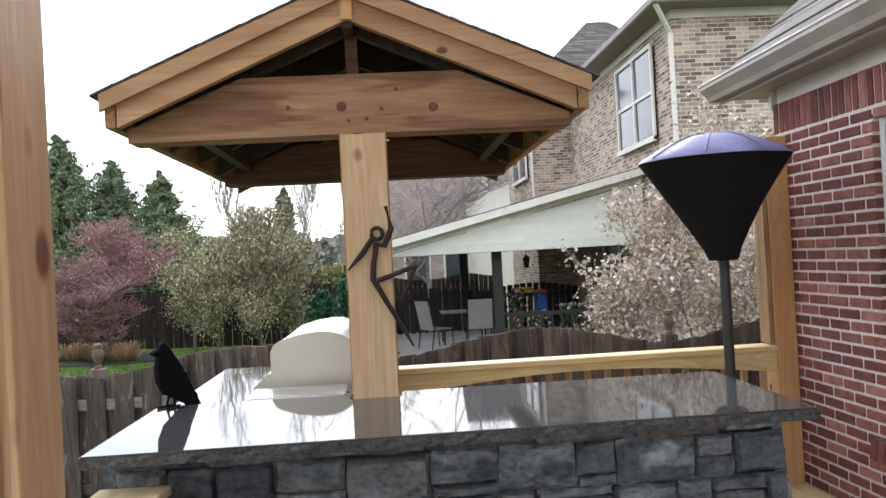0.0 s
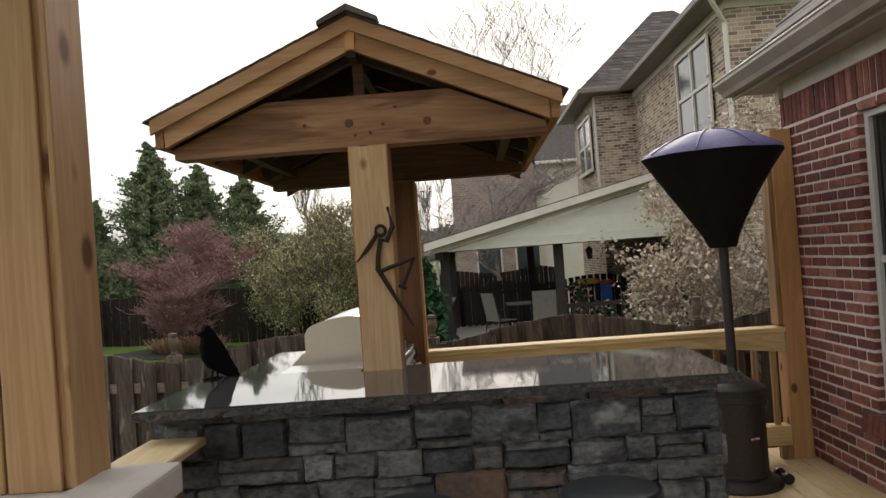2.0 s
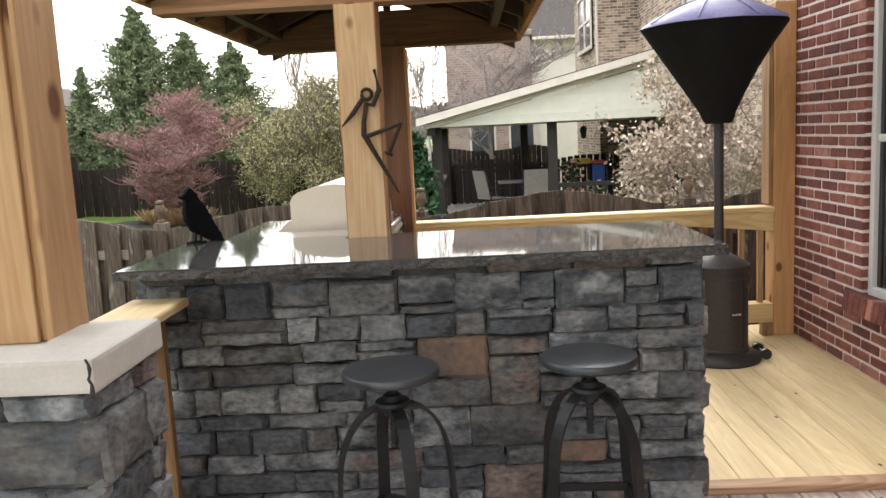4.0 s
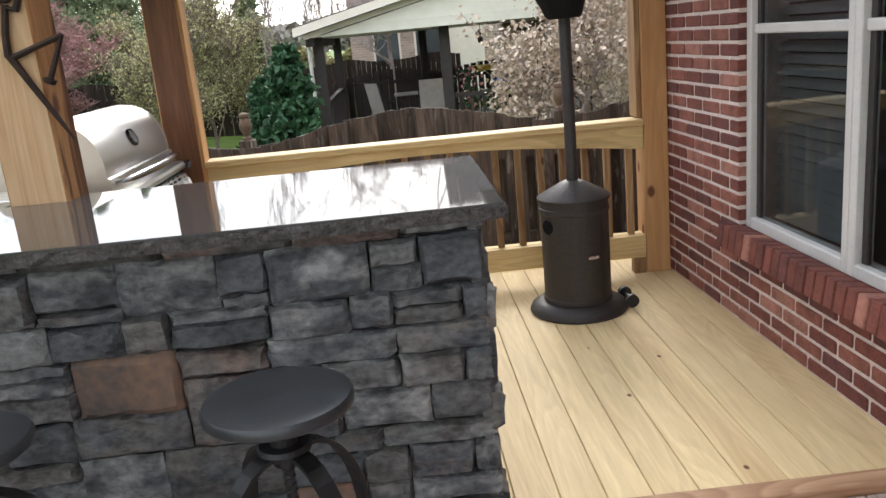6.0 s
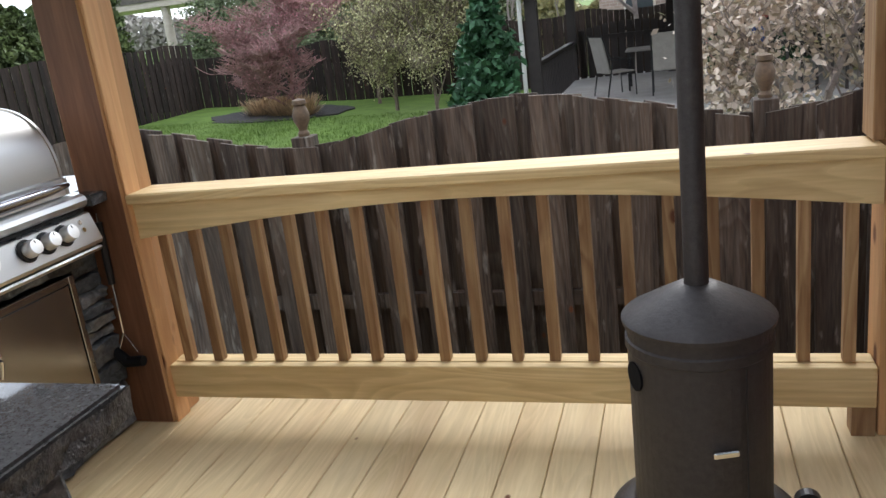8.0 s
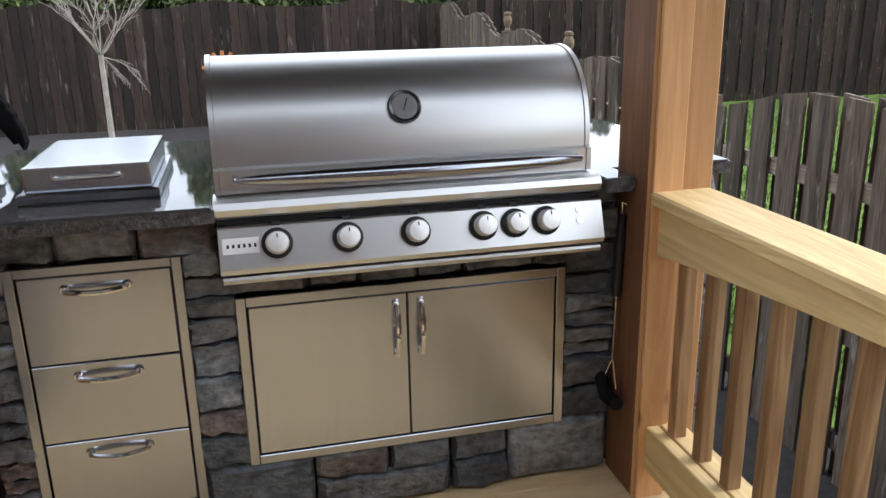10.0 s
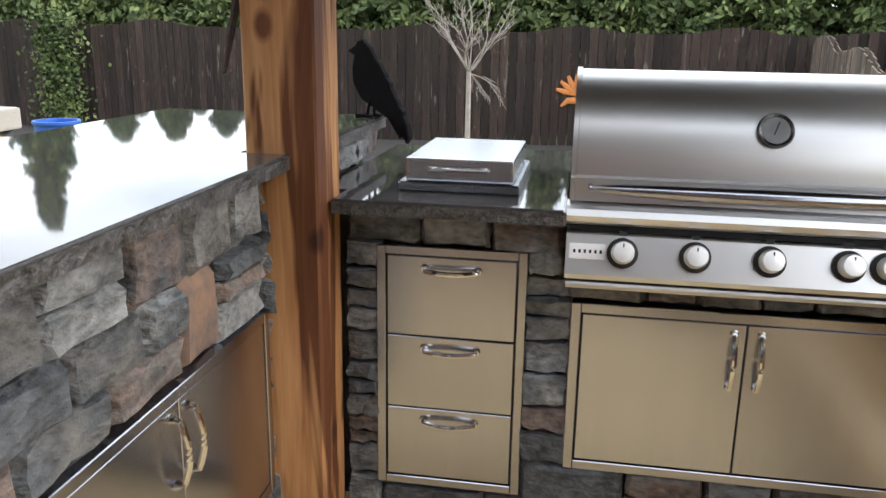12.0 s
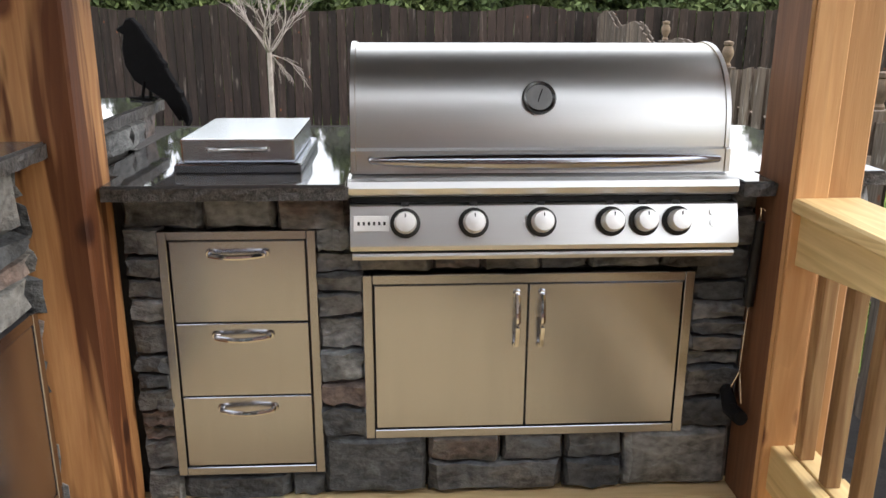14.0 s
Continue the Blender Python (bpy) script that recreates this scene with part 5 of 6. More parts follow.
# ---------------------------------------------------------------- bar stools
def stool(x, y, turn):
    s = thing("bar_stool", (x, y, 0), "black metal screw stool with a round dark seat", "stool", "stools at the bar")
    part("seat", lathe([(0.0001, 0.700), (0.150, 0.700), (0.160, 0.706), (0.162, 0.720), (0.156, 0.730), (0.140, 0.734), (0.0001, 0.730)], x, y, 44), M_stool_seat, s, "round dark satin seat", smooth=True)
    part("screw", tube([(x, y, 0.46), (x, y, 0.70)], 0.012, 12), M_black_metal, s)
    for i in range(7):
        part("thread", lathe([(0.0115, 0.465 + i * 0.018), (0.0145, 0.470 + i * 0.018), (0.0115, 0.475 + i * 0.018)], x, y, 12), M_black_metal, s)
    part("collar", lathe([(0.014, 0.575), (0.030, 0.575), (0.030, 0.64), (0.020, 0.648), (0.014, 0.648)], x, y, 20), M_black_metal, s)
    part("hub", lathe([(0.014, 0.600), (0.055, 0.600), (0.060, 0.612), (0.055, 0.622), (0.014, 0.622)], x, y, 24), M_black_metal, s)
    for k in range(4):
        a = turn + k * math.pi / 2
        bm = bmesh.new()
        prev = None
        n = 14
        for i in range(n + 1):
            t = i / n
            if t < 0.55:
                q = t / 0.55 * math.pi / 2
                r, z = 0.04 + 0.150 * math.sin(q), 0.36 + 0.245 * math.cos(q)
            else:
                q = (t - 0.55) / 0.45
                r, z = 0.19 + 0.045 * q ** 1.3, 0.36 * (1 - q)
            if i < n and t < 0.55:
                tx, tz = math.cos(q), -math.sin(q)
            else:
                tx, tz = 0.1, -1.0
            nx, nz = -tz, tx
            ring = []
            for w, d in ((-0.021, -0.005), (0.021, -0.005), (0.021, 0.005), (-0.021, 0.005)):
                rr, zz = r + nx * d, max(0.0, z + nz * d)
                ring.append(bm.verts.new((x + rr * math.cos(a) - w * math.sin(a), y + rr * math.sin(a) + w * math.cos(a), zz)))
            if prev:
                for j in range(4):
                    bm.faces.new((prev[j], prev[(j + 1) % 4], ring[(j + 1) % 4], ring[j]))
            else:
                bm.faces.new(ring)
            prev = ring
        bm.faces.new(prev[::-1])
        bmesh.ops.recalc_face_normals(bm, faces=bm.faces)
        part("leg", bm, M_black_metal, s)
        b = a + math.pi / 2
        part("footrest", box(-0.150, 0.150, -0.004, 0.004, -0.015, 0.015, 0.001), M_black_metal, s,
             xf=Matrix.Translation((x + 0.146 * math.cos(a + math.pi / 4), y + 0.146 * math.sin(a + math.pi / 4), 0.20)) @ Matrix.Rotation(a + math.pi * 0.75, 4, "Z"))
    return s


stool(0.262, -1.33, 0.35)
stool(0.915, -1.265, 0.75)

# ---------------------------------------------------------------- figures on the bar
fig = bmesh.new()
YF = -0.296
for pts, r in (([(0.155, 1.769), (0.172, 1.681), (0.142, 1.616), (0.108, 1.626)], [0.008, 0.012, 0.011, 0.008]), ([(0.100, 1.650), (0.052, 1.586), (-0.001, 1.53)], [0.010, 0.011, 0.003]),
               ([(0.114, 1.632), (0.097, 1.548), (0.092, 1.483)], [0.010, 0.011, 0.012]), ([(0.093, 1.490), (0.146, 1.39), (0.200, 1.292), (0.235, 1.225)], [0.012, 0.010, 0.008, 0.004]),
               ([(0.105, 1.482), (0.26, 1.533)], [0.010, 0.009]), ([(0.26, 1.535), (0.199, 1.405)], [0.007, 0.0095]), ([(0.2005, 1.409), (0.195, 1.397)], [0.021, 0.019])):
    tube([(p[0], YF, p[1]) for p in pts], r, 7, fig)
tube([(0.116 + 0.022 * math.cos(i * math.pi / 8), YF, 1.665 + 0.022 * math.sin(i * math.pi / 8)) for i in range(17)], 0.008, 7, fig)
solo("spike_figure", fig, M_rusty, "climbing figure of rusty iron spikes on the post", "wall sculpture", at=(0.12, YF, 1.5))
BIRD = Matrix.Translation((-0.755, -0.285, BAR_TOP)) @ Matrix.Rotation(radians(64), 4, "Z") @ Matrix.Diagonal((1.13, 1.0, 1.0, 1.0))
back = [(0.052, 0.258), (0.080, 0.232), (0.102, 0.196)]
for k in range(7):                                        # ragged feathers down the back
    back += [(0.119 + 0.0165 * k + 0.004 * (k % 3), 0.178 - 0.030 * k), (0.127 + 0.0165 * k, 0.164 - 0.030 * k)]
back += [(0.232, -0.055), (0.222, -0.078), (0.206, -0.050), (0.196, -0.062), (0.152, 0.000), (0.092, 0.034), (0.046, 0.060), (0.016, 0.110), (0.012, 0.160), (0.022, 0.204), (0.002, 0.214), (-0.004, 0.222), (0.024, 0.236), (0.034, 0.252)]
crow = prism(back, -0.013, 0.013, "y")
bmesh.ops.bevel(crow, geom=[e for e in crow.edges if abs(e.verts[0].co.y - e.verts[1].co.y) < 1e-6], offset=0.004, segments=1, affect="EDGES")
for sy in (-0.012, 0.012):
    tube([(0.085, sy, 0.060), (0.078, sy * 1.6, 0.004)], 0.005, 6, crow)
    tube([(0.035, sy * 1.8, 0.005), (0.105, sy * 1.6, 0.005)], 0.005, 6, crow)
crow.transform(BIRD)
solo("bird_figurine", crow, M_crow, "matt black bird figurine standing on the bar top", "figurine", at=(-0.68, -0.23, BAR_TOP))


# ---------------------------------------------------------------- fences
def wave(a, period, amp):
    return amp * (math.cos(2 * math.pi * a / period) + 0.25 * math.cos(4 * math.pi * a / period))


def picket_mesh(name, w, h0, h1, d, material):
    """A fence board with a slanted top; foot at z=0."""
    bm = prism([(-w / 2, 0), (w / 2, 0), (w / 2, h1), (-w / 2, h0)], -d / 2, d / 2, "y")
    return to_mesh(name, bm, material)


M_finial = mat("weathered_finial", (0.17, 0.115, 0.07), (0.09, 0.06, 0.04), rough=0.8, scale=20, bump=0.2)
side_fence = thing("side_fence", (-2.0, 3.1, -0.9), "weathered grey shadowbox fence with a scalloped top", "fence")
rng = random.Random(8)
POSTS = [2.42, 0.12, -2.18, -4.35, -6.6, -8.9, -11.1]


def side_y(x):
    return 3.10 + (0.10 * (-4 - x) if x < -4 else 0)


def side_top(x):
    k = (x - 0.12) / 2.29
    hump = 0.5 - 0.5 * math.cos(2 * math.pi * (k - math.floor(k)))
    return 0.765 + 0.175 * hump ** 0.8 + (0.055 * (-3.0 - x) if x < -3 else 0)


x = 6.3
i = 0
while x > -11.2:
    for sgn, off in ((-1, 0.0), (1, 0.105)):
        xx = x - off
        z0 = ground_z(xx, 3) + 0.05
        w = 0.142 + rng.uniform(-0.006, 0.004)
        ha, hb = side_top(xx - w / 2) - z0 + rng.uniform(-0.01, 0.01), side_top(xx + w / 2) - z0 + rng.uniform(-0.01, 0.01)
        me = picket_mesh("picket", w, ha, hb, 0.018, M_fence)
        piece("picket", me, side_fence, (xx, side_y(xx) + sgn * 0.031, z0), (rng.uniform(-0.006, 0.006), 0, rng.uniform(-0.02, 0.02)))
    x -= 0.212
for a, b in zip(POSTS, POSTS[1:]):
    for z in (0.55, -0.10, -0.62):
        ya, yb = side_y(a), side_y(b)
        za, zb = z + (0.055 * (-3.0 - a) if a < -3 else 0), z + (0.055 * (-3.0 - b) if b < -3 else 0)
        bm = prism([(a, za - 0.04), (b, zb - 0.04), (b, zb + 0.04), (a, za + 0.04)], -0.02, 0.02, "y")
        for v in bm.verts:
            v.co.y += ya + (yb - ya) * (v.co.x - a) / (b - a)
        # upper rails take the lighter wood, as sunlight painted on them
        part("fence_rail", bm, M_fence_sunlit if z > 0 and a < 2 else M_fence, side_fence)
part("fence_rail", box(2.42, 6.3, 3.08, 3.12, 0.51, 0.59), M_fence, side_fence)
for px in POSTS:
    py, pz = side_y(px), side_top(px)
    p = part("fence_post", box(px - 0.055, px + 0.055, py - 0.055 + 0.05, py + 0.105, ground_z(px, 3), pz + 0.06, 0.004), M_fence, side_fence)
    if px > -8:
        z = pz + 0.061
        part("finial", lathe([(0.03, z), (0.032, z + 0.015), (0.022, z + 0.03), (0.026, z + 0.045), (0.044, z + 0.085), (0.046, z + 0.115), (0.034, z + 0.15), (0.028, z + 0.16), (0.038, z + 0.168), (0.036, z + 0.19), (0.0001, z + 0.20)], px, py + 0.05, 20), M_finial, side_fence, "turned wooden finial", smooth=True)

back_fence = thing("back_fence", (-11.3, 0, -0.55), "dark stained board fence with a wavy top", "fence")
rng = random.Random(9)
y = -13.0
n_part = 0
rest = []
while y < 20.5:
    z0 = -0.52
    top = 1.36 + wave(y - 0.4, 2.4, 0.055)
    w = 0.140
    if y > 3.9:
        top = 1.36 + wave(y, 2.4, 0.03)
    xo = rng.uniform(-0.004, 0.004) + (0.03 if y > 3.9 and int(y / w) % 2 else 0)
    if -9.0 < y < 12.0:
        me = picket_mesh("picket", w - 0.009, top - z0 + rng.uniform(-0.012, 0.012), 1.36 - z0 + wave(y + w - 0.4, 2.4, 0.055) + rng.uniform(-0.012, 0.012) if y < 3.9 else top - z0, 0.02, M_fence_dark)
        piece("picket", me, back_fence, (-11.3 + xo, y, z0), (0, 0, math.pi / 2 + rng.uniform(-0.02, 0.02)))
    else:
        rest.append((y, z0, top, xo))
    y += w
bm = bmesh.new()
for y, z0, top, xo in rest:
    box(-11.31 + xo, -11.29 + xo, y - 0.068, y + 0.068, z0, top, bm=bm)
part("far_boarding", bm, M_fence_dark, back_fence)["kind"] = "stuff"
part("fence_rail", box(-11.37, -11.34, -13, 20.5, 0.85, 0.94), M_fence_dark, back_fence)
for k in range(-4, 9):
    part("fence_post", box(-11.47, -11.375, k * 2.4 - 0.05, k * 2.4 + 0.05, -0.6, 1.30), M_fence_dark, back_fence)
far_fence = thing("far_fence", (-5, 20.6, -0.8), "dark board fence at the end of the neighbouring lawn", "fence")
bm = bmesh.new()
x = -14.0
while x < 3.2:
    box(x - 0.066, x + 0.066, 20.6 + (0.03 if int(x / 0.14) % 2 else 0), 20.62 + (0.03 if int(x / 0.14) % 2 else 0), -1.0, 0.95 + wave(x, 2.4, 0.06), bm=bm)
    x += 0.14
part("far_boarding", bm, M_fence_dark, far_fence)["kind"] = "stuff"
part("fence_rail", box(-14, 3.2, 20.66, 20.70, 0.4, 0.5), M_fence_dark, far_fence)


# ---------------------------------------------------------------- trees and shrubs
def leaf_cloud(name, centres, size, material, parent, aspect=1.6, seed=1, droop=0.0, label=""):
    """Small leaf faces, one at each centre, turned every way."""
    r = np.random.RandomState(seed)
    c = np.asarray(centres, dtype=float)
    n = len(c)
    u = r.normal(size=(n, 3))
    u[:, 2] -= droop
    u /= np.linalg.norm(u, axis=1)[:, None] + 1e-9
    v = np.cross(u, r.normal(size=(n, 3)))
    v /= np.linalg.norm(v, axis=1)[:, None] + 1e-9
    s = size * r.uniform(0.55, 1.3, size=(n, 1))
    verts = np.stack((c - u * s * aspect / 2, c + v * s / 2, c + u * s * aspect / 2, c - v * s / 2), axis=1).reshape(-1, 3)
    faces = [(4 * i, 4 * i + 1, 4 * i + 2, 4 * i + 3) for i in range(n)]
    return quads_object(name, verts, faces, material, parent, label)


def branches(base, height, spread, levels, seed, first=0.25, kids=5, r0=0.06, up=0.35, wob=0.18):
    """Limb segments (p, q, rp, rq) of a tree, and the places of its twigs."""
    r = random.Random(seed)
    segs, tips = [], []

    def grow(p, d, length, rad, lev):
        n = 4
        q = Vector(p)
        pts = [q.copy()]
        for i in range(n):
            d = (d + Vector((r.uniform(-wob, wob), r.uniform(-wob, wob), r.uniform(-wob, wob) + up * 0.12))).normalized()
            q = q + d * length / n
            pts.append(q.copy())
        for i in range(n):
            ra, rb = rad * (1 - 0.6 * i / n), rad * (1 - 0.6 * (i + 1) / n)
            segs.append((pts[i], pts[i + 1], ra, rb))
        if lev >= levels:
            tips.extend(pts[1:])
            return
        if lev == levels - 1:
            tips.extend(pts[2:])
        for k in range(kids):
            t = (first if lev == 0 else 0.2) + (1 - (first if lev == 0 else 0.2)) * (k + r.random()) / kids
            i = min(n - 1, int(t * n))
            o = pts[i] + (pts[i + 1] - pts[i]) * (t * n - i)
            a = r.uniform(0, 2 * math.pi)
            side = Vector((math.cos(a), math.sin(a), 0)) * spread
            nd = (d * 0.45 + side + Vector((0, 0, up))).normalized()
            grow(o, nd, length * r.uniform(0.45, 0.68), rad * 0.5 * (1 - 0.4 * t), lev + 1)

    grow(base, Vector((r.uniform(-0.06, 0.06), r.uniform(-0.06, 0.06), 1)), height, r0, 0)
    return segs, tips


def limb_mesh(name, segs, material, parent, sides=5, rmin=0.004, label=""):
    verts, faces = [], []
    for p, q, a, b in segs:
        d = (q - p)
        if d.length < 1e-5:
            continue
        d.normalize()
        s = d.cross(Vector((0.3, 0.1, 0.95)))
        if s.length < 0.02:
            s = d.cross(Vector((1, 0, 0)))
        s.normalize()
        u = s.cross(d)
        o = len(verts)
        for c, rad in ((p, max(a, rmin)), (q, max(b, rmin))):
            for k in range(sides):
                w = 2 * math.pi * k / sides
                verts.append(tuple(c + (s * math.cos(w) + u * math.sin(w)) * rad))
        for k in range(sides):
            faces.append((o + k, o + (k + 1) % sides, o + sides + (k + 1) % sides, o + sides + k))
    return quads_object(name, verts, faces, material, parent, label)


def scatter(tips, n, jitter, seed):
    r = np.random.RandomState(seed)
    t = np.array([tuple(p) for p in tips])
    return t[r.randint(0, len(t), n)] + r.normal(size=(n, 3)) * jitter


def broad_tree(name, base, height, spread, label, leaf, n, size, seed, levels=3, kids=6, jitter=0.06, bark=None, r0=0.07, up=0.35, first=0.2, leaf_name="crown", rmin=0.005, sides=5, wob=0.18):
    t = thing(name, base, label, "tree" if "shrub" not in name else "shrub")
    segs, tips = branches(base, height, spread, levels, seed, first, kids, r0, up, wob)
    limb_mesh("trunk", segs, bark or M_bark, t, sides, rmin)
    if n:
        leaf_cloud(leaf_name, scatter(tips, n, jitter, seed), size, leaf, t, seed=seed)
    return t


def conifer(base, height, radius, label, leaf, n, size, seed, name="pine_tree", power=1.0, low=0.06, cat="tree", dense=False):
    t = thing(name, base, label, cat)
    part("trunk", tube([base, (base[0], base[1], base[2] + height * 0.93)], [height * 0.018 + 0.02, 0.01], 8), M_bark, t)
    r = np.random.RandomState(seed)
    whorls = int(height * (13 if not dense else 9))
    pts = []
    limbs = []
    for w in range(whorls):
        f = low + (1 - low) * (w + r.rand() * 0.7) / whorls
        z = base[2] + height * f
        rad = radius * (1 - f) ** power * (r.uniform(0.75, 1.15) if dense else r.uniform(0.5, 1.25)) + 0.04
        for b in range(9 if dense else 17):
            a = r.rand() * 2 * math.pi
            L = rad * (r.uniform(0.35, 1.2) if not dense else r.uniform(0.6, 1.15))
            zj = 0.0 if dense else r.uniform(-0.3, 0.3)
            end = Vector((base[0] + L * math.cos(a), base[1] + L * math.sin(a), z + zj + (r.uniform(0.05, 0.5) * L if not dense else 0.35 * L)))
            st = Vector((base[0], base[1], z + zj))
            limbs.append((st, end, 0.012, 0.004))
            m = max(3, int(n / (whorls * (9 if dense else 17))))
            s = r.rand(m) ** (0.6 if not dense else 0.35)
            p = np.array(st) + (np.array(end) - np.array(st)) * s[:, None] + r.normal(size=(m, 3)) * ((0.03 + 0.10 * L * (1 - s[:, None] * 0.5)) if dense else (0.025 + 0.03 * L)) * np.array([1, 1, 0.8])
            pts.append(p)
    limb_mesh("branchwork", limbs, M_bark, t, 4, 0.004)["kind"] = "stuff"
    leaf_cloud("crown", np.concatenate(pts), size, leaf, t, aspect=2.2, seed=seed, droop=0.3)
    return t


conifer((-10.9, 24.9, -0.8), 6.9, 3.3, "tall dark green spruce behind the far fence", M_pine_leaf, 120000, 0.048, 1, power=0.8)
conifer((-9.3, 25.3, -0.8), 6.0, 3.1, "dark green spruce behind the far fence", M_pine_leaf, 100000, 0.048, 2, power=0.8)
conifer((-7.6, 25.0, -0.8), 5.5, 2.8, "dark green spruce behind the far fence", M_pine_leaf, 90000, 0.048, 3, power=0.8)
conifer((-13.0, 25.0, -0.8), 5.0, 1.7, "dark green spruce at the corner of the yard", M_pine_leaf, 70000, 0.048, 4, power=0.85)
conifer((-3.75, 27.5, -0.8), 5.0, 1.0, "slim spruce behind the flowering shrubs", M_pine_leaf, 20000, 0.10, 14, power=0.75)
broad_tree("redbud_tree", (-7.05, 17.6, -0.72), 2.45, 1.9, "redbud tree in pink bud on the lawn", M_redbud_leaf, 9500, 0.028, 5, levels=4, kids=8, jitter=0.075, bark=M_redbud_twig, wob=0.14, up=0.45, r0=0.07, first=0.06, rmin=0.008, sides=4)
for k, (bx, by, hh, sd) in enumerate(((-4.3, 17.6, 2.1, 6), (-3.2, 17.2, 2.25, 7), (-2.2, 18.0, 2.1, 8), (-5.3, 19.2, 2.0, 21))):
    broad_tree("spring_shrub", (bx, by, -0.75), hh, 0.8, "large shrub with fresh yellow-green leaves", M_spring_leaf, 10000, 0.036, sd, levels=4, kids=6, jitter=0.14, bark=M_twig, r0=0.05, first=0.03, up=0.45, rmin=0.008, sides=4)
for bx, by, hh, sd in ((-4.6, 26.0, 3.9, 31), (-3.0, 26.5, 4.1, 32), (-1.6, 27.0, 3.6, 33)):
    broad_tree("bare_tree", (bx, by, -0.8), hh, 0.45, "bare upright tree with fine twigs", M_bark, 0, 0.05, sd, levels=4, kids=5, bark=M_pale_bark, r0=0.06, up=0.8, first=0.15, rmin=0.008, sides=3)
conifer((-0.45, 10.6, -0.85), 2.35, 0.62, "small bushy green cedar beside the patio", M_cedar_leaf, 9000, 0.075, 9, name="cedar_shrub", power=0.65, cat="shrub", dense=True)
conifer((-1.3, 13.2, -0.85), 1.8, 0.5, "small bushy green cedar on the lawn", M_cedar_leaf, 5000, 0.08, 19, name="cedar_shrub", power=0.65, cat="shrub", dense=True)
for bx, by, hh, sd in ((2.75, 4.75, 2.0, 10), (3.55, 5.0, 2.2, 11)):
    t = broad_tree("magnolia_shrub", (bx, by, -0.85), hh, 0.85, "magnolia bush covered in fading white blossom", M_blossom, 9000, 0.032, sd, levels=4, kids=5, jitter=0.07, r0=0.045, first=0.12, up=0.45, leaf_name="blossom", rmin=0.003, sides=4, bark=M_pale_bark)
broad_tree("birch_tree", (2.8, 30.0, -0.8), 8.4, 0.9, "tall bare birch behind the houses", M_bark, 0, 0.05, 12, levels=4, kids=6, bark=M_pale_bark, r0=0.12, up=0.55, first=0.35, rmin=0.007, sides=3)
broad_tree("bare_tree", (1.2, 19.5, -0.8), 4.0, 1.0, "bare spreading tree beyond the patio roof", M_bark, 0, 0.05, 13, levels=4, kids=6, bark=M_pale_bark, r0=0.09, up=0.3, first=0.3, rmin=0.008, sides=3)
sap = thing("sapling", (-9.3, -1.1, -0.5), "bare young tree in front of the fence", "tree")
FORK = Vector((-9.3, -1.1, 0.80))
twigs = [(Vector((-9.3, -1.1, -0.5)), FORK, 0.042, 0.034)]
rs = random.Random(14)
for k in range(15):                                      # a wide vase of wandering limbs, the lowest ones hanging
    a = 2.4 * k
    low_one = k % 5 == 4
    d = Vector((math.cos(a), math.sin(a), -0.15 if low_one else rs.uniform(0.8, 2.4))).normalized()
    p = FORK + Vector((0, 0, -0.05 + 0.03 * rs.random()))
    stack = [(p, d, rs.uniform(0.45, 0.6) if low_one else rs.uniform(0.8, 1.25), 0.010, 0)]
    while stack:
        p, d, length, rad, lev = stack.pop()
        for i in range(6):
            d = (d + Vector((rs.uniform(-0.28, 0.28), rs.uniform(-0.28, 0.28), (-0.12 if low_one else 0.04) + rs.uniform(-0.12, 0.12)))).normalized()
            q = p + d * length / 6
            twigs.append((p, q, rad * (1 - 0.12 * i), rad * (1 - 0.12 * (i + 1))))
            p = q
            if lev < 2 and i > 0 and rs.random() < 0.75:
                stack.append((p, (d + Vector((rs.uniform(-0.8, 0.8), rs.uniform(-0.8, 0.8), rs.uniform(-0.3, 0.5)))).normalized(), length * 0.42, rad * 0.5, lev + 1))
limb_mesh("trunk", twigs, M_pale_bark, sap, 5, 0.003)
rng = random.Random(4)
protos = []
for k, hh in enumerate((3.6, 4.5, 5.8, 3.5)):
    p = conifer((-13.2, -13.8 - 1.2 * k, -0.5), hh, 1.15, "tall arborvitae in the hedge behind the fence", M_hedge_leaf, 19000, 0.085, 40 + k, name="arborvitae", power=0.8, dense=True)
    p["group"] = "hedge trees"
    protos.append(p)
for k in range(26):
    y = -12.6 + k * 1.25 + rng.uniform(-0.3, 0.3)
    tall_row = -5.0 < y < 7.0
    copy_thing(protos[1 if tall_row else (0, 3)[k % 2]], pose(-13.2 + rng.uniform(-0.3, 0.3), y, -0.55 + rng.uniform(-0.4, 0.1), 0, 0, rng.uniform(0, 360)))
    copy_thing(protos[(3, 0)[k % 2]], pose(-13.5 + rng.uniform(-0.2, 0.2), y + 0.35, -0.8 + rng.uniform(-0.4, 0.0), 0, 0, rng.uniform(0, 360)))
    copy_thing(protos[1 if tall_row and k % 3 else (0, 3)[k % 2]], pose(-14.3 + rng.uniform(-0.3, 0.3), y + 0.65, -0.6 + rng.uniform(-0.4, 0.1), 0, 0, rng.uniform(0, 360)))
for hx_, hy_ in ((-13.6, -10.8), (-16.6, 22.4), (-15.8, 22.9), (-17.4, 22.8)):
    copy_thing(protos[2], pose(hx_, hy_, -0.7, 0, 0, 70 * hx_))
vine = thing("climbing_plant", (-11.1, -8.6, -0.5), "leafy climber growing up the fence", "climber")
r = np.random.RandomState(3)
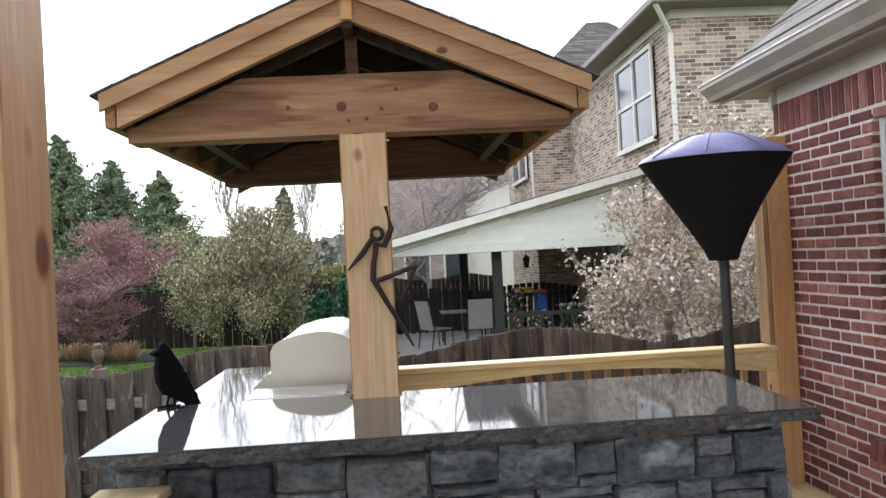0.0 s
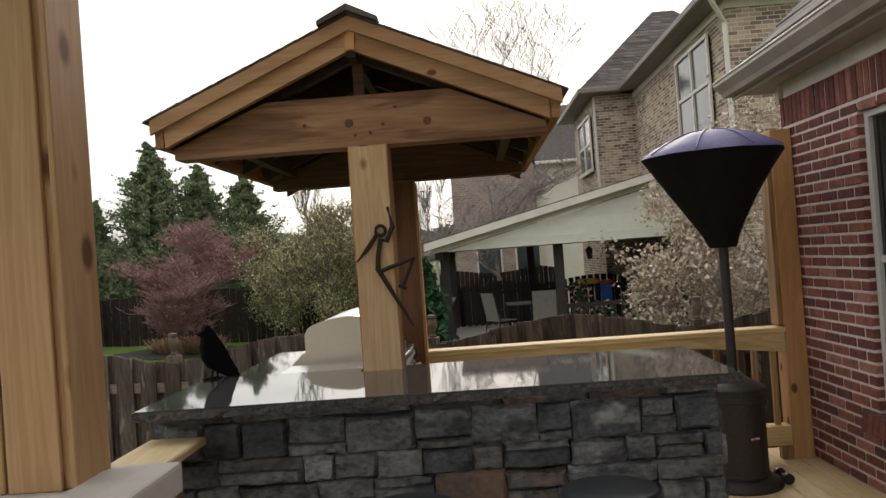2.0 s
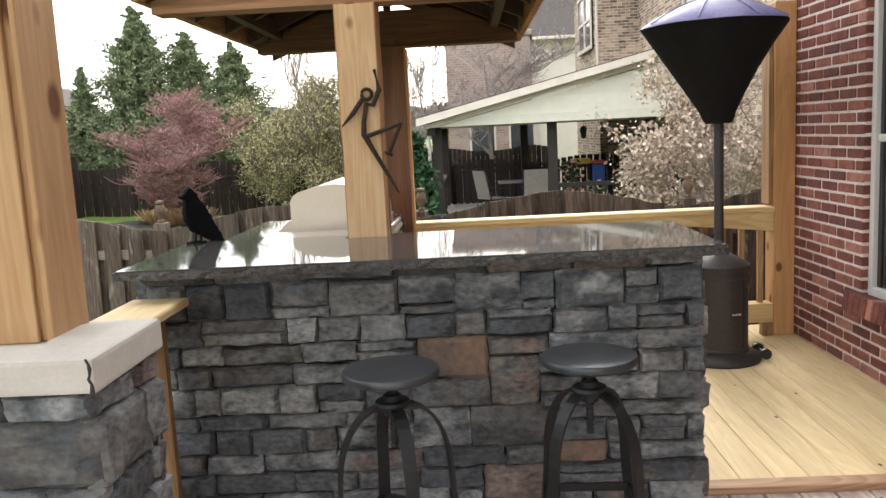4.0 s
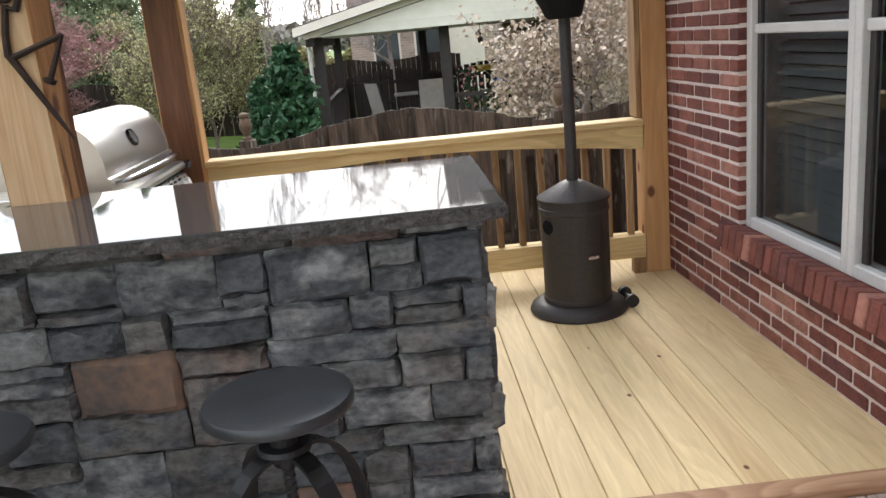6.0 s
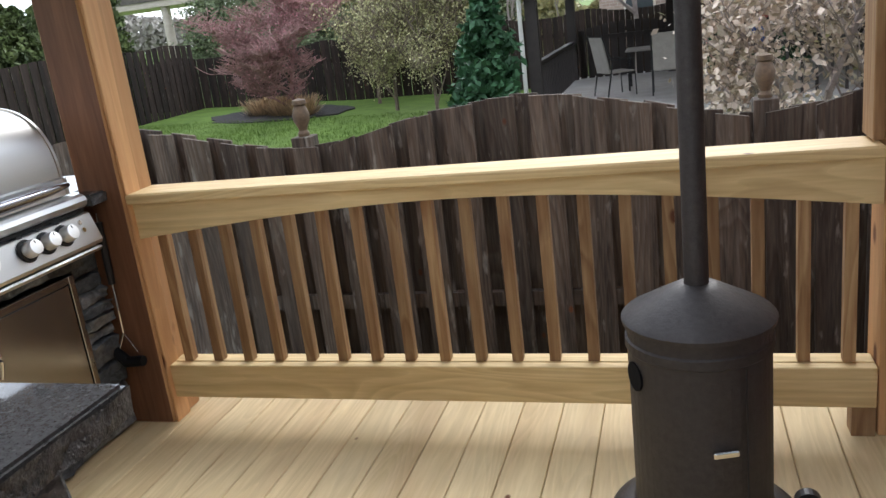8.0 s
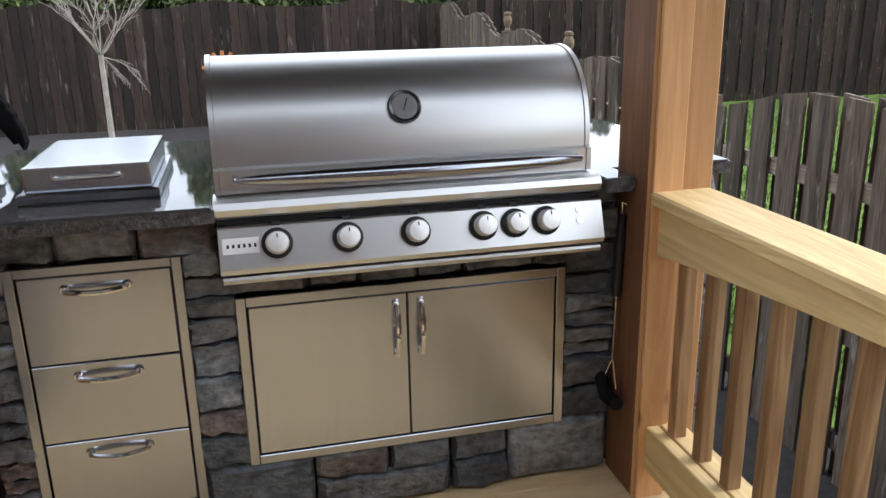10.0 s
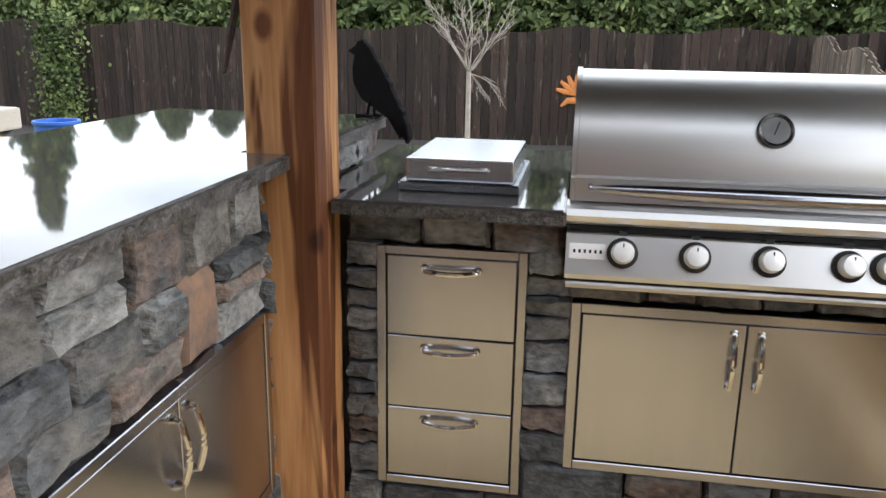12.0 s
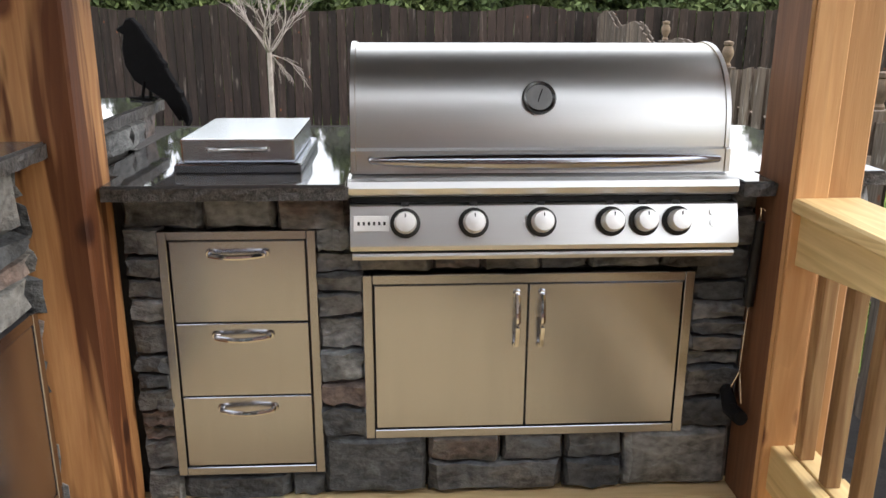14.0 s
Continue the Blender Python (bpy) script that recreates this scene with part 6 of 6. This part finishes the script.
pts = np.stack((r.uniform(-11.22, -10.9, 2600), -8.55 + r.normal(size=2600) * 0.24, r.uniform(-0.45, 1.55, 2600)), axis=1)
limb_mesh("stem", [(Vector((-11.1, -8.55 + 0.1 * k, -0.5)), Vector((-11.15, -8.5 + 0.13 * k, 1.4)), 0.012, 0.006) for k in range(-1, 2)], M_bark, vine)
leaf_cloud("foliage", pts, 0.06, M_hedge_leaf, vine, aspect=1.3, seed=2)
for k, (gx_, gy_) in enumerate(((-7.4, 17.9), (-6.75, 17.6), (-8.1, 18.2))):
    cl = thing("grass_clump", (gx_, gy_, -0.72), "clump of dry ornamental grass", "ornamental grass", "dry grass clumps")
    rr = np.random.RandomState(60 + k)
    a, q = rr.uniform(0, 2 * math.pi, 900), rr.uniform(0, 1, 900)
    hgt = rr.uniform(0.25, 0.6, 900)
    base = np.stack((gx_ + 0.18 * q * np.cos(a), gy_ + 0.18 * q * np.sin(a), np.full(900, -0.75)), axis=1)
    tip = base + np.stack((0.5 * q * np.cos(a), 0.5 * q * np.sin(a), hgt), axis=1)
    w = np.stack((-np.sin(a), np.cos(a), np.zeros(900)), axis=1) * 0.012
    v = np.stack((base - w, base + w, tip + w * 0.5, tip - w * 0.5), axis=1).reshape(-1, 3)
    quads_object("tuft", v, [(4 * i, 4 * i + 1, 4 * i + 2, 4 * i + 3) for i in range(900)], M_dry_grass, cl)
far_wood = thing("distant_wood", (-60, 120, 0), "hazy band of far bare woods on a hill", "woods", kind="stuff")
rr = np.random.RandomState(77)
n = 26000
xx = rr.uniform(-140, 60, n)
leaf_cloud("canopy", np.stack((xx, rr.uniform(115, 135, n), rr.uniform(-2, 1, n) * 0 + (1 + rr.rand(n) * (5.5 + 1.5 * np.sin(xx * 0.11)))), axis=1), 0.9, M_far_wood, far_wood, aspect=1.2, seed=5)


M_nb_eave = mat("brown_grey_eave", (0.24, 0.20, 0.165), (0.17, 0.14, 0.115), rough=0.55, scale=5, fine=70, bump=0.05, vary=0.03)
# ---------------------------------------------------------------- the neighbouring house and its patio
nb = thing("neighbour_house", (7.5, 14, -0.85), "two-storey tan brick house with shingled hip roofs", "house")
EV = 5.50


def brick_block(x0, x1, y0, y1, z0, z1, material=M_tan_brick):
    return part("wall", box(x0, x1, y0, y1, z0, z1), material, nb)


brick_block(5.03, 12.0, 9.75, 17.6, -0.9, EV)
brick_block(4.0, 9.0, 17.6, 22.0, -0.9, EV)


def hip_roof(x0, x1, y0, y1, z, pitch, name="roof"):
    o = 0.42
    x0, x1, y0, y1 = x0 - o, x1 + o, y0 - o, y1 + o
    w = min(x1 - x0, y1 - y0) / 2
    rf = part(name, box(x0 + 0.05, x1 - 0.05, y0 + 0.05, y1 - 0.05, z - 0.05, z, 0.0), M_nb_eave, nb, "cream soffit and shingled slopes")
    courses = bmesh.new()
    n = int(w / 0.22)
    for i in range(n):
        d0, d1 = w * i / n, w * (i + 1) / n
        za, zb = z + 0.06 + pitch * d0, z + 0.06 + pitch * d1 - 0.012
        a = [(x0 + d0, y0 + d0), (x1 - d0, y0 + d0), (x1 - d0, y1 - d0), (x0 + d0, y1 - d0)]
        b = [(x0 + d1, y0 + d1), (x1 - d1, y0 + d1), (x1 - d1, y1 - d1), (x0 + d1, y1 - d1)]
        for k in range(4):
            p, q = a[k], a[(k + 1) % 4]
            r_, s_ = b[(k + 1) % 4], b[k]
            vs = [courses.verts.new((*p, za + 0.02)), courses.verts.new((*q, za + 0.02)), courses.verts.new((*r_, zb + 0.02)), courses.verts.new((*s_, zb + 0.02))]
            try:
                courses.faces.new(vs)
            except ValueError:
                pass
            lo = [courses.verts.new((*p, za - 0.015)), courses.verts.new((*q, za - 0.015))]
            courses.faces.new((vs[0], lo[0], lo[1], vs[1]))
    bmesh.ops.recalc_face_normals(courses, faces=courses.faces)
    part("shingles", courses, M_tabs, rf, "brown asphalt shingles")["kind"] = "stuff"
    for (a0, a1, b0, b1) in ((x0 - 0.06, x0 + 0.05, y0 - 0.06, y1), (x0, x1, y0 - 0.06, y0 + 0.05)):
        part("gutter", box(a0, a1, b0, b1, z - 0.06, z + 0.08, 0.02), M_nb_eave, rf)


hip_roof(5.03, 12.0, 9.75, 17.6, EV, 0.92)
hip_roof(4.0, 9.0, 17.6, 22.0, EV, 0.98)
part("downspout", tube([(4.62, 9.36, 5.45), (4.80, 9.55, 5.25), (4.97, 9.70, 5.05), (4.97, 9.70, -0.6)], 0.045, 8), M_trim, nb, "cream downspout at the corner")
part("frieze", box(5.00, 5.03, 9.75, 17.6, 5.30, 5.49), M_trim, nb)
part("frieze", box(5.0, 12.0, 9.72, 9.75, 5.30, 5.49), M_trim, nb)


def nb_window(x, y0, y1, z0, z1, cols):
    w = part("window", box(x - 0.05, x + 0.02, y0, y1, z0, z1), M_dark_gap, nb, "white framed sash window")
    f = bmesh.new()
    t = 0.07
    box(x - 0.09, x - 0.051, y0 - t, y0, z0 - t, z1 + t, 0.0, f)
    box(x - 0.09, x - 0.051, y1, y1 + t, z0 - t, z1 + t, 0.0, f)
    box(x - 0.09, x - 0.051, y0, y1, z1, z1 + t, 0.0, f)
    part("frame", f, M_trim, w)
    part("sill", box(x - 0.12, x - 0.051, y0 - t, y1 + t, z0 - 0.09, z0 - 0.001), M_trim, w)
    for k in range(cols):
        a, b = y0 + (y1 - y0) * k / cols, y0 + (y1 - y0) * (k + 1) / cols
        if k:
            part("mullion", box(x - 0.09, x - 0.055, a - 0.04, a + 0.04, z0, z1), M_trim, w)
        part("sash_rail", box(x - 0.085, x - 0.056, a + 0.041, b - 0.041, (z0 + z1) / 2 - 0.03, (z0 + z1) / 2 + 0.03), M_trim, w)
        part("pane", box(x - 0.054, x - 0.0505, a + 0.041, b - 0.041, z0, z1), M_pane_far, w, "glass that mirrors the sky")


M_pane_far = mat("sky_mirroring_glass", (0.055, 0.065, 0.07), (0.04, 0.045, 0.05), rough=0.12, scale=2, bump=0.0, gloss=0.5)
nb_window(5.03, 10.75, 12.9, 3.50, 5.08, 2)
nb_window(4.0, 18.3, 20.6, 3.6, 5.0, 2)
nb_window(5.03, 13.4, 14.6, -0.1, 1.6, 1)
part("corner_board", box(3.95, 3.999, 17.56, 17.62, 2.8, 5.4), M_trim, nb)

pt = thing("patio_cover", (2.3, 13.8, -0.6), "patio roof with cream siding on dark posts", "patio cover")
part("slab", box(-0.4, 5.0, 11.7, 17.8, -0.80, -0.38), M_concrete, pt)
zl, zr, xl, xr, ya, yb = 1.80, 3.04, -0.28, 5.0, 11.75, 17.6
sl = (zr - zl) / (xr - xl)
part("roof", prism([(xl - 0.1, zl - 0.06 - 0.1 * sl), (xr, zr - 0.06), (xr, zr + 0.02), (xl - 0.1, zl + 0.02 - 0.1 * sl)], ya - 0.25, yb, "y"), M_tabs, pt, "brown shingled patio roof")
part("rake_board", prism([(xl - 0.12, zl - 0.03), (xr, zr - 0.0), (xr, zr - 0.14), (xl - 0.12, zl - 0.17)], ya - 0.30, ya - 0.26, "y"), M_trim, pt)
part("rake_trim", prism([(xl - 0.05, zl - 0.16), (xr, zr - 0.13), (xr, zr - 0.24), (xl - 0.05, zl - 0.25)], ya - 0.06, ya - 0.03, "y"), M_trim, pt)
k = 0
z = 1.60
while z < 2.95:                                           # lapped siding of the gable
    z2 = z + 0.16
    xa = max(xl + 0.12, xl + (z + 0.26 - zl) / sl)
    xb = max(xl + 0.12, xl + (z2 + 0.26 - zl) / sl)
    if xa < xr - 0.1:
        part("siding_board", prism([(xa, z), (xr, z), (xr, z2), (min(xb, xr - 0.02), z2)], ya - 0.012 - 0.0005 * k, ya + 0.012, "y"), M_siding, pt)
    z, k = z2, k + 1
part("soffit", box(xl + 0.1, xr, ya + 0.02, yb, 1.60, 1.63), M_trim, pt)
part("beam", box(xl + 0.05, xl + 0.2, ya, yb, 1.45, 1.60), M_lattice, pt)
for px, py in ((-0.05, 12.1), (2.2, 12.2), (-0.05, 17.3), (2.0, 17.3)):
    part("post", box(px - 0.09, px + 0.09, py - 0.09, py + 0.09, -0.38, 1.60), M_lattice, pt)
part("downspout", tube([(-0.30, 11.6, 1.62), (-0.20, 11.9, 1.45), (-0.20, 11.9, -0.7)], 0.035, 8), M_white, pt)
screen = thing("patio_fence", (1.5, 17.5, -0.4), "dark slatted screen behind the patio", "fence")
for i in range(30):
    xx = -0.1 + i * 0.17
    part("slat", box(xx, xx + 0.13, 17.45, 17.48, -0.38, 0.62 + 0.14 * math.sin(math.pi * (i % 15) / 14)), M_lattice, screen)
part("rail", box(-0.1, 5.0, 17.40, 17.449, 0.42, 0.50), M_lattice, screen)
rl = thing("patio_railing", (-0.05, 14.5, -0.38), "dark timber railing at the patio side", "railing")
part("top_rail", box(-0.1, 0.0, 12.3, 17.2, 0.38, 0.44), M_lattice, rl)
for i in range(24):
    part("baluster", box(-0.07, -0.03, 12.4 + i * 0.2, 12.44 + i * 0.2, -0.38, 0.3795), M_lattice, rl)
M_sling = mat("grey_sling_fabric", (0.33, 0.30, 0.27), (0.26, 0.235, 0.21), rough=0.8, scale=10, fine=120)


def patio_chair(x, y, turn):
    c = thing("patio_chair", (x, y, -0.38), "grey sling patio chair with a metal frame", "chair", "patio chairs")
    m = Matrix.Translation((x, y, -0.38)) @ Matrix.Rotation(turn, 4, "Z")
    part("seat", box(-0.25, 0.25, -0.24, 0.24, 0.40, 0.42, 0.004), M_sling, c, xf=m)
    part("backrest", prism([(0.22, 0.42), (0.24, 0.42), (0.36, 1.02), (0.34, 1.02)], -0.25, 0.25, "x"), M_sling, c, xf=m)
    for sx in (-0.27, 0.27):
        part("leg", tube([(sx, -0.24, 0.0), (sx, -0.22, 0.62), (sx, 0.20, 0.63), (sx, 0.36, 1.04)], 0.014, 6), M_black_metal, c, xf=m)
        part("leg", tube([(sx, 0.30, 0.0), (sx, 0.18, 0.60)], 0.014, 6), M_black_metal, c, xf=m)
    return c


patio_chair(1.95, 13.6, math.radians(180))
patio_chair(1.05, 13.9, math.radians(120))
tb = thing("patio_table", (1.7, 14.6, -0.38), "small grey patio table", "table")
part("tabletop", box(1.2, 2.2, 14.3, 15.1, 0.30, 0.33, 0.01), M_concrete, tb)
for dx in (1.25, 2.15):
    for dy in (14.35, 15.05):
        part("leg", tube([(dx, dy, -0.38), (dx, dy, 0.30)], 0.02, 6), M_black_metal, tb)
M_yellow = mat("yellow_plastic", (0.60, 0.42, 0.04), (0.5, 0.34, 0.03), rough=0.45, scale=8)
M_blue = mat("blue_plastic", (0.03, 0.12, 0.50), (0.02, 0.09, 0.4), rough=0.45, scale=8)
M_red = mat("red_plastic", (0.42, 0.05, 0.04), (0.33, 0.04, 0.03), rough=0.45, scale=8)
toy = thing("play_table", (3.1, 14.7, -0.38), "yellow plastic play table on dark legs", "play table")
part("tray", box(2.84, 3.30, 14.5, 14.95, 0.65, 0.76, 0.03), M_yellow, toy, "yellow tray")
for dx in (2.90, 3.24):
    part("leg", tube([(dx, 14.6, -0.38), (dx, 14.6, 0.65)], 0.035, 10), M_lattice, toy, "dark leg")
bin_ = thing("storage_bin", (3.44, 14.5, -0.38), "upright blue plastic bin", "bin")
part("body", box(3.32, 3.56, 14.3, 14.6, -0.38, 0.64, 0.03), M_blue, bin_)
part("lid", box(3.30, 3.58, 14.28, 14.62, 0.641, 0.72, 0.02), M_red, bin_, "red lid")
side_bar = thing("patio_railing", (3.4, 12.2, -0.38), "dark timber railing between the patio posts", "railing")
part("top_rail", box(2.30, 4.98, 12.16, 12.24, 0.32, 0.40), M_lattice, side_bar)
for i in range(13):
    part("baluster", box(2.40 + i * 0.2, 2.44 + i * 0.2, 12.18, 12.22, -0.38, 0.3195), M_lattice, side_bar)
lantern = thing("hanging_lantern", (2.98, 13.4, 1.3), "black wall lantern hung under the patio roof", "lantern")
part("chain", tube([(2.98, 13.4, 1.60), (2.98, 13.4, 1.50)], 0.008, 6), M_black_metal, lantern)
part("body", lathe([(0.0001, 1.22), (0.05, 1.24), (0.075, 1.42), (0.09, 1.43), (0.03, 1.49), (0.0001, 1.50)], 2.98, 13.4, 10), M_black_metal, lantern)
M_pink = leaf_mat("pink_petal", (0.60, 0.30, 0.27), (0.45, 0.20, 0.18))
pots = np.random.RandomState(51)
for px_, py_, hz in ((2.70, 13.2, 0.78), (3.15, 13.0, 0.35), (3.75, 13.1, 0.45)):
    pot = thing("flower_pot", (px_, py_, -0.38), "potted plant with pink and white flowers", "potted plant", "patio flower pots")
    part("pot", lathe([(0.0001, -0.38), (0.11, -0.38), (0.16, -0.05), (0.17, -0.05), (0.15, -0.04), (0.0001, -0.06)], px_, py_, 16), M_concrete, pot)
    c = np.stack((px_ + pots.normal(size=420) * 0.09, py_ + pots.normal(size=420) * 0.09, pots.uniform(-0.05, hz, 420)), axis=1)
    leaf_cloud("foliage", c[:250], 0.07, M_cedar_leaf, pot, seed=7)["kind"] = "stuff"
    leaf_cloud("blossom", c[250:], 0.06, M_pink if px_ < 3 else M_blossom, pot, seed=8)["kind"] = "stuff"
fh = thing("far_house", (4, 30, -0.85), "pinkish brick house in the distance", "house")
part("wall", box(-0.1, 2.9, 25.5, 34.0, -0.9, 4.75), M_pink_brick, fh)
part("cornice", box(-0.2, 2.95, 25.4, 34.1, 4.751, 4.95, 0.03), M_pink_brick, fh)
part("siding_wall", box(2.951, 6.0, 25.8, 34.0, -0.9, 4.6), M_siding, fh, "cream siding wing")
part("roof", prism([(25.4, 4.601), (34.4, 4.601), (29.9, 7.4)], 2.96, 6.4, "x"), M_shingle, fh)
part("gutter", box(2.96, 6.4, 25.28, 25.40, 4.55, 4.66, 0.02), M_trim, fh)
for wx in (0.7, 2.1):
    w = part("window", box(wx, wx + 0.8, 25.44, 25.499, 0.6, 1.9), M_pane_far, fh)
    part("frame", box(wx - 0.07, wx + 0.87, 25.47, 25.4995, 0.53, 1.97), M_trim, w)
pg = thing("garden_pergola", (-19.5, 31.6, -0.6), "white columned garden shelter with a grey roof", "garden shelter")
part("roof", prism([(-23.0, 3.25), (-16.4, 3.25), (-17.8, 4.4), (-21.6, 4.4)], 30.5, 34.0, "y"), M_shingle, pg)
part("fascia", box(-22.9, -16.5, 30.55, 33.9, 3.0, 3.249), M_gutter, pg)
for px in (-17.0, -18.6, -22.4):
    part("column", tube([(px, 30.9, -0.9), (px, 30.9, 3.0)], 0.2, 14), M_gutter, pg)
M_orange = mat("orange_painted_metal", (0.55, 0.20, 0.05), (0.42, 0.14, 0.03), rough=0.55, scale=12, fine=70, bump=0.1)
orn = bmesh.new()
for k in range(7):
    a = math.radians(15 + k * 25)
    pts = [Vector((-11.22, 0.35, 0.36)), Vector((-11.22, 0.35 - 0.20 * math.cos(a), 0.36 + 0.20 * math.sin(a))), Vector((-11.22, 0.35 - 0.33 * math.cos(a), 0.36 + 0.33 * math.sin(a)))]
    tube(pts, [0.02, 0.045, 0.025], 7, orn)
tube([(-11.22, 0.12, 0.18), (-11.22, 0.22, 0.27), (-11.22, 0.40, 0.27)], [0.02, 0.05, 0.06], 7, orn)
for v in orn.verts:
    v.co.x = -11.275 + (v.co.x + 11.22) * 0.3
solo("fence_ornament", orn, M_orange, "orange metal fan-shaped ornament hung on the fence", "garden ornament", at=(-11.275, 0.35, 0.36))
tub = thing("blue_tub", (-4.0, -3.72, -0.75), "round blue plastic tub on the lawn", "tub")
part("body", lathe([(0.0001, -0.76), (0.15, -0.76), (0.17, 0.53), (0.185, 0.55), (0.185, 0.57), (0.16, 0.57), (0.14, -0.6), (0.0001, -0.6)], -4.0, -3.72, 32), M_blue, tub)


# ---------------------------------------------------------------- lawn blades
rr = np.random.RandomState(91)
n = 70000
gx, gy = rr.uniform(-11, 0.5, n), 3.6 + 13.5 * rr.rand(n) ** 1.4
gz = np.array([ground_z(a, b) for a, b in zip(gx, gy)])
base = np.stack((gx, gy, gz - 0.005), axis=1)
lean = rr.normal(size=(n, 2)) * 0.02
tip = base + np.stack((lean[:, 0], lean[:, 1], rr.uniform(0.03, 0.075, n)), axis=1)
ang = rr.uniform(0, math.pi, n)
w = np.stack((np.cos(ang), np.sin(ang), np.zeros(n)), axis=1) * 0.007
v = np.stack((base - w, base + w, tip + w * 0.3, tip - w * 0.3), axis=1).reshape(-1, 3)
turf = thing("lawn_grass", (-5, 10, -0.8), "short green lawn grass behind the fence", "grass", kind="stuff")
quads_object("blade", v, [(4 * i, 4 * i + 1, 4 * i + 2, 4 * i + 3) for i in range(n)], M_grass, turf)


# ---------------------------------------------------------------- planting bed under the redbud
rb = random.Random(21)
ring = []
for k in range(28):
    a = 2 * math.pi * k / 28
    f = rb.uniform(0.92, 1.08)
    ring.append((-7.6 + 1.9 * f * math.cos(a), 18.1 + 1.4 * f * math.sin(a)))
bed = prism(ring, -1.0, -0.60, "z")
for v in bed.verts:
    if v.co.z > -0.8:
        v.co.z = ground_z(v.co.x, v.co.y) + 0.03
solo("ground_bed", bed, M_mulch, "dark mulched planting bed in the lawn", "planting bed", at=(-7.6, 18.1, -0.7), kind="structure")


# ---------------------------------------------------------------- scrub beyond the far fence
scrub = thing("far_scrub", (-4, 30, -0.8), "grey-green scrub beyond the far fence", "bushes", kind="stuff")
rr = np.random.RandomState(88)
n = 26000
xx = rr.uniform(-16, 4, n)
top = 1.5 + 0.35 * np.sin(xx * 1.3) + 0.25 * np.sin(xx * 3.1 + 1)
leaf_cloud("canopy", np.stack((xx, rr.uniform(29.2, 31.0, n), -0.8 + (top + 0.8) * rr.rand(n) ** 0.8), axis=1), 0.16, M_spring_leaf, scrub, aspect=1.4, seed=9)
